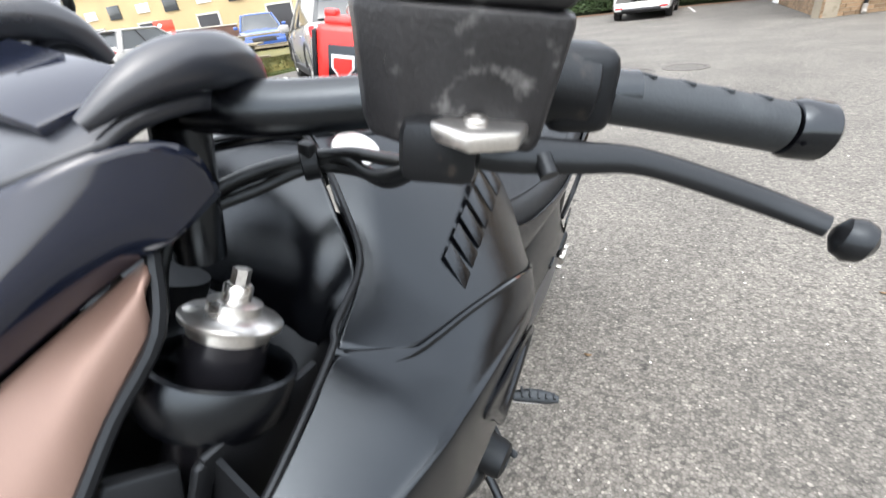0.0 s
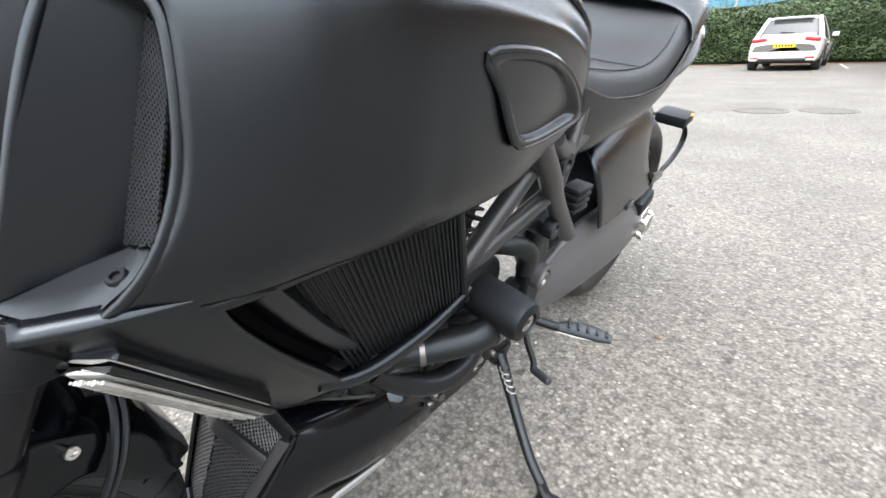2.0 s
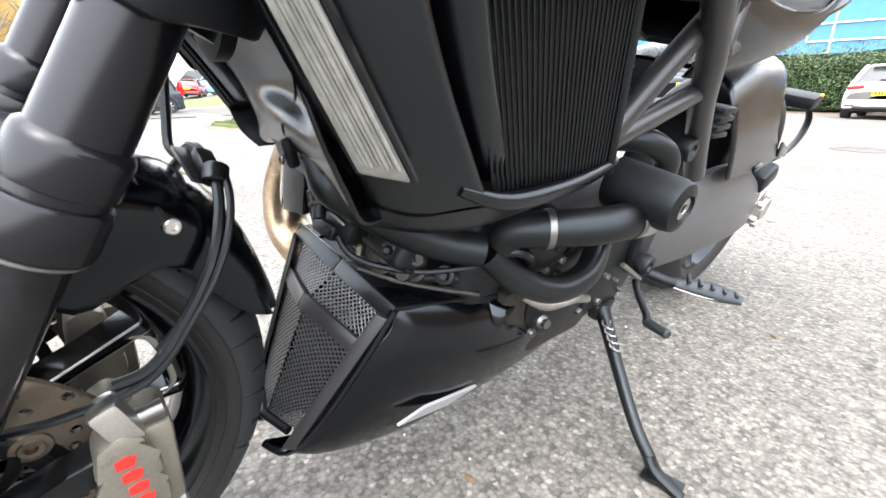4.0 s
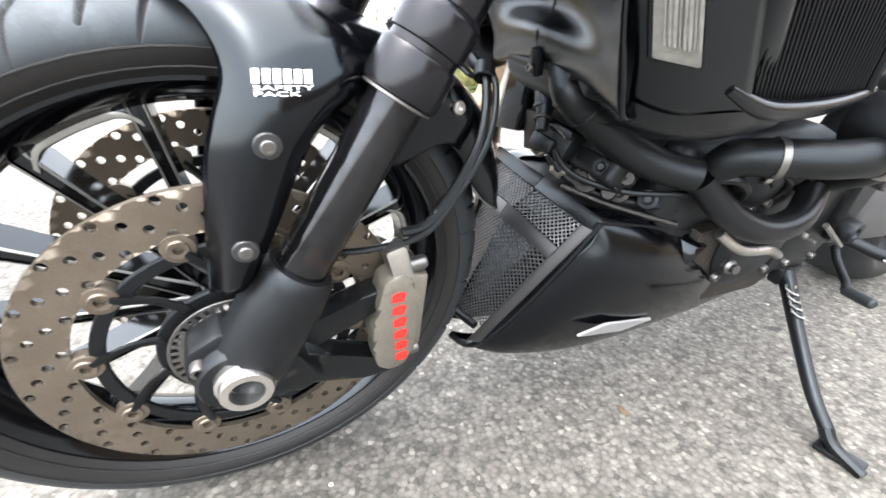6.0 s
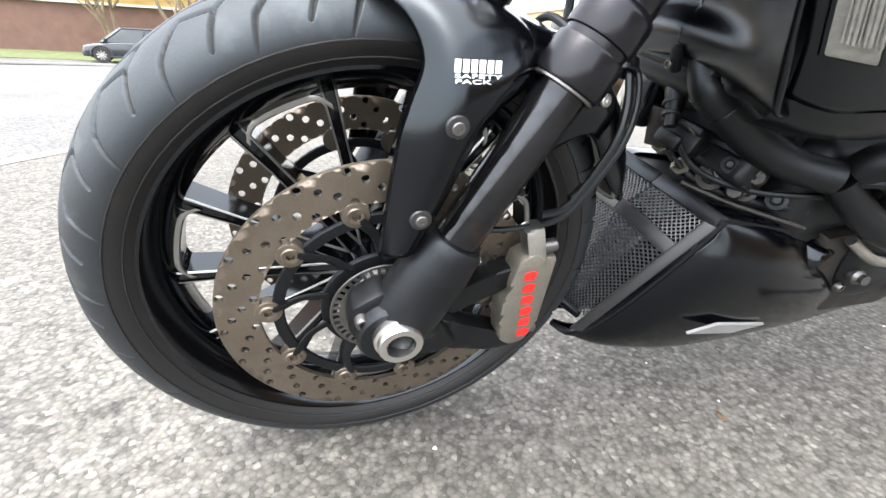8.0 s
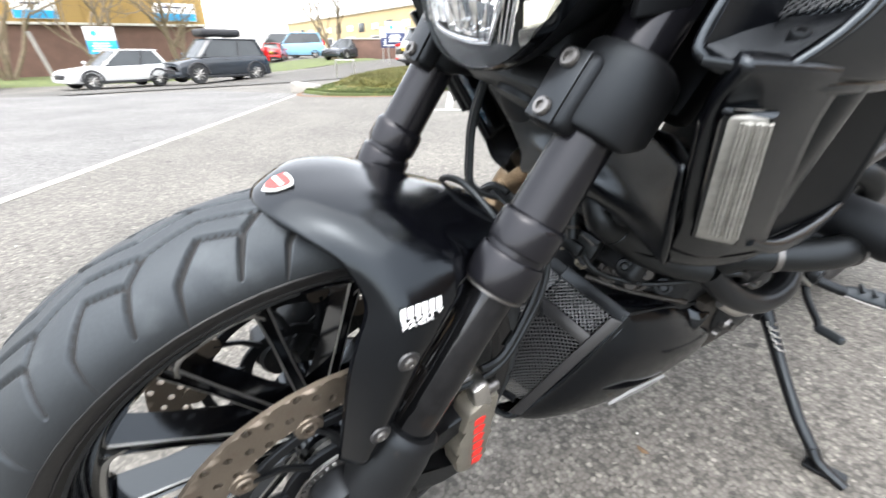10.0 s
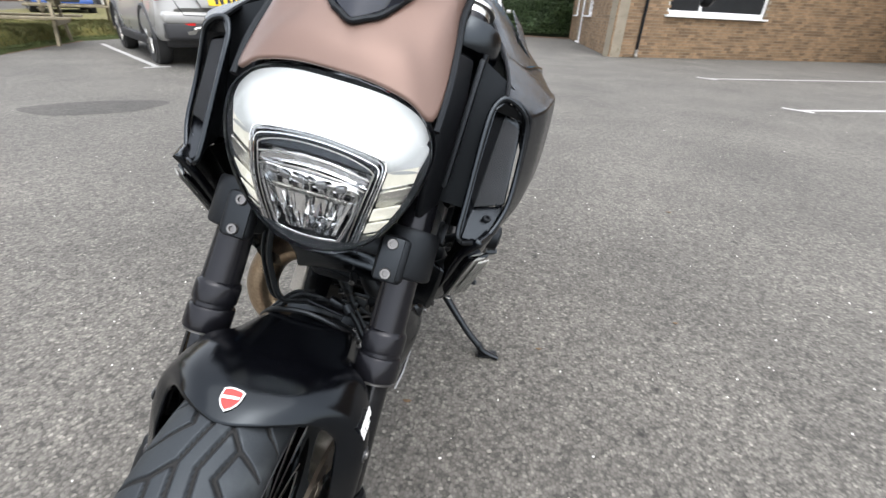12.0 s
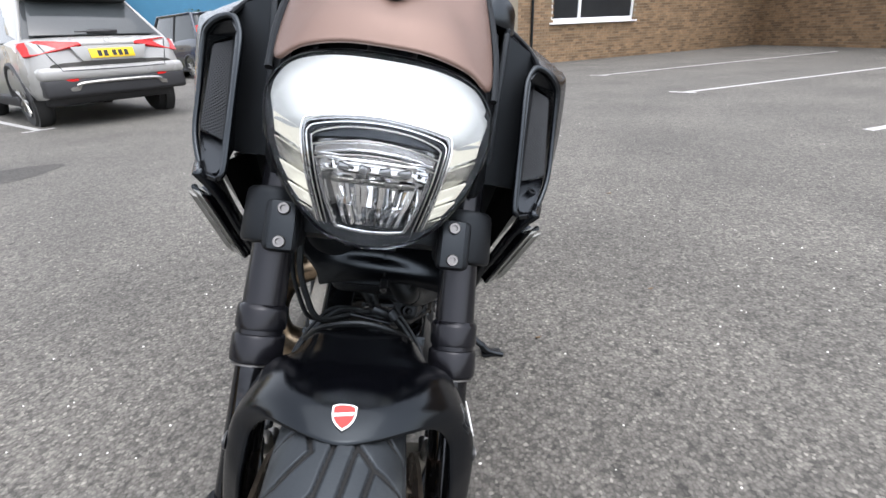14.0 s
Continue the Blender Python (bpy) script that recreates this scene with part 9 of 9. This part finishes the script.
for x0, w in ((0.4, 2.3), (7.5, 2.0)):
    sg = part("fascia_sign", rbox((w, 0.06, 1.0), pose(x0 + w / 2, 0.17, 3.65), 0.01), WHITE, hall, "white and blue sign board on the wall")
    part("sign_band", rbox((w * 0.98, 0.02, 0.40), pose(x0 + w / 2, 0.205, 3.38), 0), CYAN, sg)
    part("sign_bar", rbox((w * 0.45, 0.02, 0.10), pose(x0 + w * 0.55, 0.205, 3.92), 0), NAVYP, sg)

# cream building with doors, further off
cream = thing("cream_building", "long cream industrial building with dark doors", "building", spin(-92.0, 26.0, -0.6, 1.0, 0.045))
part("wall", rbox((70, 12, 6.0), pose(35, 6.0, 3.0), 0), CREAM, cream)
part("roof_edge", rbox((70.4, 12.4, 0.22), pose(35, 6.0, 6.1), 0.02), ROOFGREY, cream)
for k in range(9):
    x = 4.0 + 7.6 * k
    dr = part("roller_door", rbox((2.4, 0.12, 3.1), pose(x, -0.06, 1.55), 0.01), TRIM, cream, "dark doorway")
    part("door_frame", join(rbox((0.14, 0.18, 3.2), pose(x - 1.25, -0.07, 1.6), 0.01), rbox((0.14, 0.18, 3.2), pose(x + 1.25, -0.07, 1.6), 0.01), rbox((2.64, 0.18, 0.14), pose(x, -0.07, 3.17), 0.01)), ROOFGREY, dr)
    part("window", rbox((1.7, 0.10, 1.1), pose(x + 3.6, -0.05, 4.3), 0.01), CARGLASS, cream, "dark upper window")
    part("name_board", rbox((1.6, 0.10, 0.7), pose(x, -0.05, 4.3), 0.01), WHITE, cream)
tagged(link("brown_wall", rbox((13.5, 0.35, 1.9), spin(-31.2, 20.2, 0.55, 0.16, 0.98), 0.02), BROWN), "low brown brick wall beyond the lane", "wall", kind="structure")
tagged(link("brown_wall_coping", rbox((13.6, 0.45, 0.08), spin(-31.2, 20.2, 1.54, 0.16, 0.98), 0.01), ROOFGREY), "pale coping of the wall", "wall coping", kind="structure")


def bare_tree(name, at, height, seed, label, stems=4):
    """A leafless tree: stems that fork again and again into thin twigs."""
    rnd = random.Random(seed)
    t = thing(name, label, "tree", Matrix.Translation(at))
    twigs = []

    def grow(p, d, length, r, depth, store):
        pts, q, dd = [p], p, d
        for _ in range(4):
            dd = (dd + Vector((rnd.gauss(0, 0.14), rnd.gauss(0, 0.14), rnd.gauss(0.04, 0.08)))).normalized()
            q = q + dd * length / 4
            pts.append(q)
        store.append(tube(pts, [r * (1 - 0.10 * k) for k in range(5)], 7 if r > 0.03 else 4))
        if depth:
            for _ in range(3 if depth > 1 else 4):
                nd = (dd + Vector((rnd.gauss(0, 0.5), rnd.gauss(0, 0.5), rnd.gauss(0.1, 0.3)))).normalized()
                base = pts[rnd.choice((2, 3, 4))]
                grow(base, nd, length * rnd.uniform(0.55, 0.8), r * 0.52, depth - 1, twigs)

    trunk = []
    for k in range(stems):
        a = 6.28 * k / stems + rnd.random()
        grow(Vector((0.12 * math.cos(a), 0.12 * math.sin(a), 0)), Vector((0.28 * math.cos(a), 0.28 * math.sin(a), 1)).normalized(), height * 0.42, 0.13 * rnd.uniform(0.8, 1.2), 3, trunk)
    part("trunk", join(*trunk), BARK, t, "forked brown trunk")
    tagged(part("branchwork", join(*twigs), BARK, t), "bare limbs and twigs", kind="stuff")
    return t


for k, (x, y, h) in enumerate(((-33.0, -1.2, 8.0), (-32.0, -5.4, 8.5), (-33.6, -9.5, 8.0), (-33.0, 2.6, 7.0), (-34.5, 13.0, 7.0))):
    bare_tree("bare_tree", (x, y, fall(x, y)), h, 11 + k, "bare brown tree with forked trunk on the grass", 4)

# parked cars beyond
REDCAR = car_paint("red_car_paint", (0.45, 0.02, 0.02))
PALEBLUE = car_paint("pale_blue_car_paint", (0.20, 0.42, 0.58))
car("hatchback", "red hatchback parked by the cream building", REDCAR, facing(-43.2, 10.8, -0.9, 0.4), 4.0, 1.7, 1.45)
car("van", "pale blue van parked by the cream building", PALEBLUE, facing(-45.5, 13.6, -0.3, -0.95), 4.9, 1.9, 2.2, tall=True, slope=0.1)
car("van", "white van parked by the cream building", WHITE_CAR, facing(-50.0, 13.0, -0.4, -0.9), 5.0, 1.9, 2.3, tall=True, slope=0.1)
car("hatchback", "silver hatchback parked by the cream building", SILVER, facing(-38.6, 15.4, 0.5, -0.86), 4.0, 1.7, 1.45)
car("saloon", "black car parked beside the lane", BLACKCAR, facing(-32.8, 13.4, 0.55, -0.83), 4.3, 1.75, 1.42)
car("saloon", "black car parked by the brown wall", BLACKCAR, facing(-36.5, 17.0, 0.55, -0.83), 4.3, 1.75, 1.45)
roofbox = thing("roof_box", "dark grey roof box on the off-road car", "roof box", facing(-23.5, 3.3, 0.35, -0.94) @ Matrix.Translation((0.15, -0.3, 1.86)))
part("box", rbox((0.85, 1.9, 0.32), pose(0, 0, 0.16), 0.12, 4), TRIM, roofbox)
for y in (-0.5, 0.5):
    part("roof_bar", rbox((1.2, 0.05, 0.04), pose(-0.1, y, -0.01), 0.01), TRIM, roofbox)

# loose bits on the asphalt by the machine
STONE = mat("pale_chipping", (0.62, 0.60, 0.56), 0.8, vary=0.2, scale=40)
DEADLEAF = mat("dead_leaf", (0.12, 0.075, 0.038), 0.8, vary=0.3, scale=60)
rnd = random.Random(8)
verts, faces = [], []
for _ in range(420):
    x, y = rnd.uniform(-3.5, 4.5), rnd.uniform(-2.5, 7.5)
    if rnd.random() < 0.5:
        x, y = rnd.uniform(-1.2, 1.9), rnd.uniform(-1.2, 2.2)
    s = rnd.uniform(0.0018, 0.0048)
    a = rnd.uniform(0, 6.28)
    b = len(verts)
    for k in range(5):
        aa = a + 1.2566 * k
        verts.append((x + s * rnd.uniform(0.6, 1.2) * math.cos(aa), y + s * rnd.uniform(0.6, 1.2) * math.sin(aa), 0.0))
    verts.append((x, y, s * 1.1))
    for k in range(5):
        faces.append((b + k, b + (k + 1) % 5, b + 5))
me = bpy.data.meshes.new("chippings")
me.from_pydata(verts, [], faces)
me.materials.append(STONE)
tagged(new("chippings", me), "loose pale chippings on the asphalt", "chippings", kind="stuff")
for x, y, s in ((0.18, 0.54, 0.012), (0.54, 0.82, 0.010), (0.376, 1.43, 0.014), (1.02, 1.05, 0.010), (-0.6, -0.9, 0.012), (1.3, 2.1, 0.016)):
    bm = bmesh.new()
    bm.faces.new([bm.verts.new((x + s * px, y + s * py, 0.003 + 0.004 * abs(px))) for px, py in ((-1, 0), (-0.4, 0.4), (0.5, 0.45), (1.1, 0), (0.4, -0.45), (-0.5, -0.35))])
    tagged(shell(link("dead_leaf", bm, DEADLEAF), 0.0008), "small brown dead leaf on asphalt", "leaf", "dead leaves")

# ---- bricks: the nearest as pieces of their own, the rest joined ----
BRICKWORK = mat("buff_brickwork", (0.211, 0.14, 0.0796), 0.85, vary=0.3, scale=9, grain=140, bump=0.5, per_piece=0.34, island=True)
BL, BH, BJ = 0.215, 0.065, 0.010


def brick_mesh(length):
    bm = rbox((length, 0.02, BH), Matrix(), 0)
    me = bpy.data.meshes.new("brick")
    bm.to_mesh(me)
    bm.free()
    me.materials.append(BRICK)
    return me


FULL, HALF = brick_mesh(BL), brick_mesh((BL - BJ) / 2)
for wall, a, b, holes in ((wall_w, C0, C1, HOLES["west"]), (wall_s, C1, C2, HOLES["south"]), (wall_e, C2, C3, HOLES["wing"])):
    av, bv = Vector((*a, 0)), Vector((*b, 0))
    d, total = (bv - av).normalized(), (bv - av).length
    n = Vector((d.y, -d.x, 0))
    verts, faces = [], []
    near = 0
    for row in range(68):
        z = 0.01 + BH / 2 + row * (BH + BJ)
        s = 0.0
        first = row % 2
        while s < total - 0.03:
            w = (BL - BJ) / 2 if first else BL
            first = 0
            w = min(w, total - s)
            c = s + w / 2
            s += w + BJ
            if any(h[0] - 0.04 < c < h[1] + 0.04 and h[2] - 0.02 < z < h[3] + 0.02 for h in holes):
                continue
            p = av + d * c + n * 0.004 + Vector((0, 0, z))
            alone = wall is wall_s and c < 1.45 and row < 36 and w in (BL, (BL - BJ) / 2)
            if alone:
                ob = new("brick", FULL if w == BL else HALF)
                ob.parent = wall
                ob.matrix_local = Matrix.Translation(p) @ Matrix.Rotation(math.atan2(d.y, d.x), 4, "Z")
                near += 1
                continue
            i = len(verts)
            for sx in (-1, 1):
                for out in (-0.01, 0.01):
                    for sz in (-1, 1):
                        verts.append(p + d * sx * w / 2 + n * out + Vector((0, 0, sz * BH / 2)))
            for f in ((2, 3, 7, 6), (0, 1, 3, 2), (4, 6, 7, 5), (1, 5, 7, 3), (0, 2, 6, 4)):
                faces.append([i + q for q in f])
    me = bpy.data.meshes.new("brickwork")
    me.from_pydata(verts, [], faces)
    me.materials.append(BRICKWORK)
    ob = new("brickwork", me)
    ob.parent = wall
    tagged(ob, "courses of buff brick", kind="stuff")
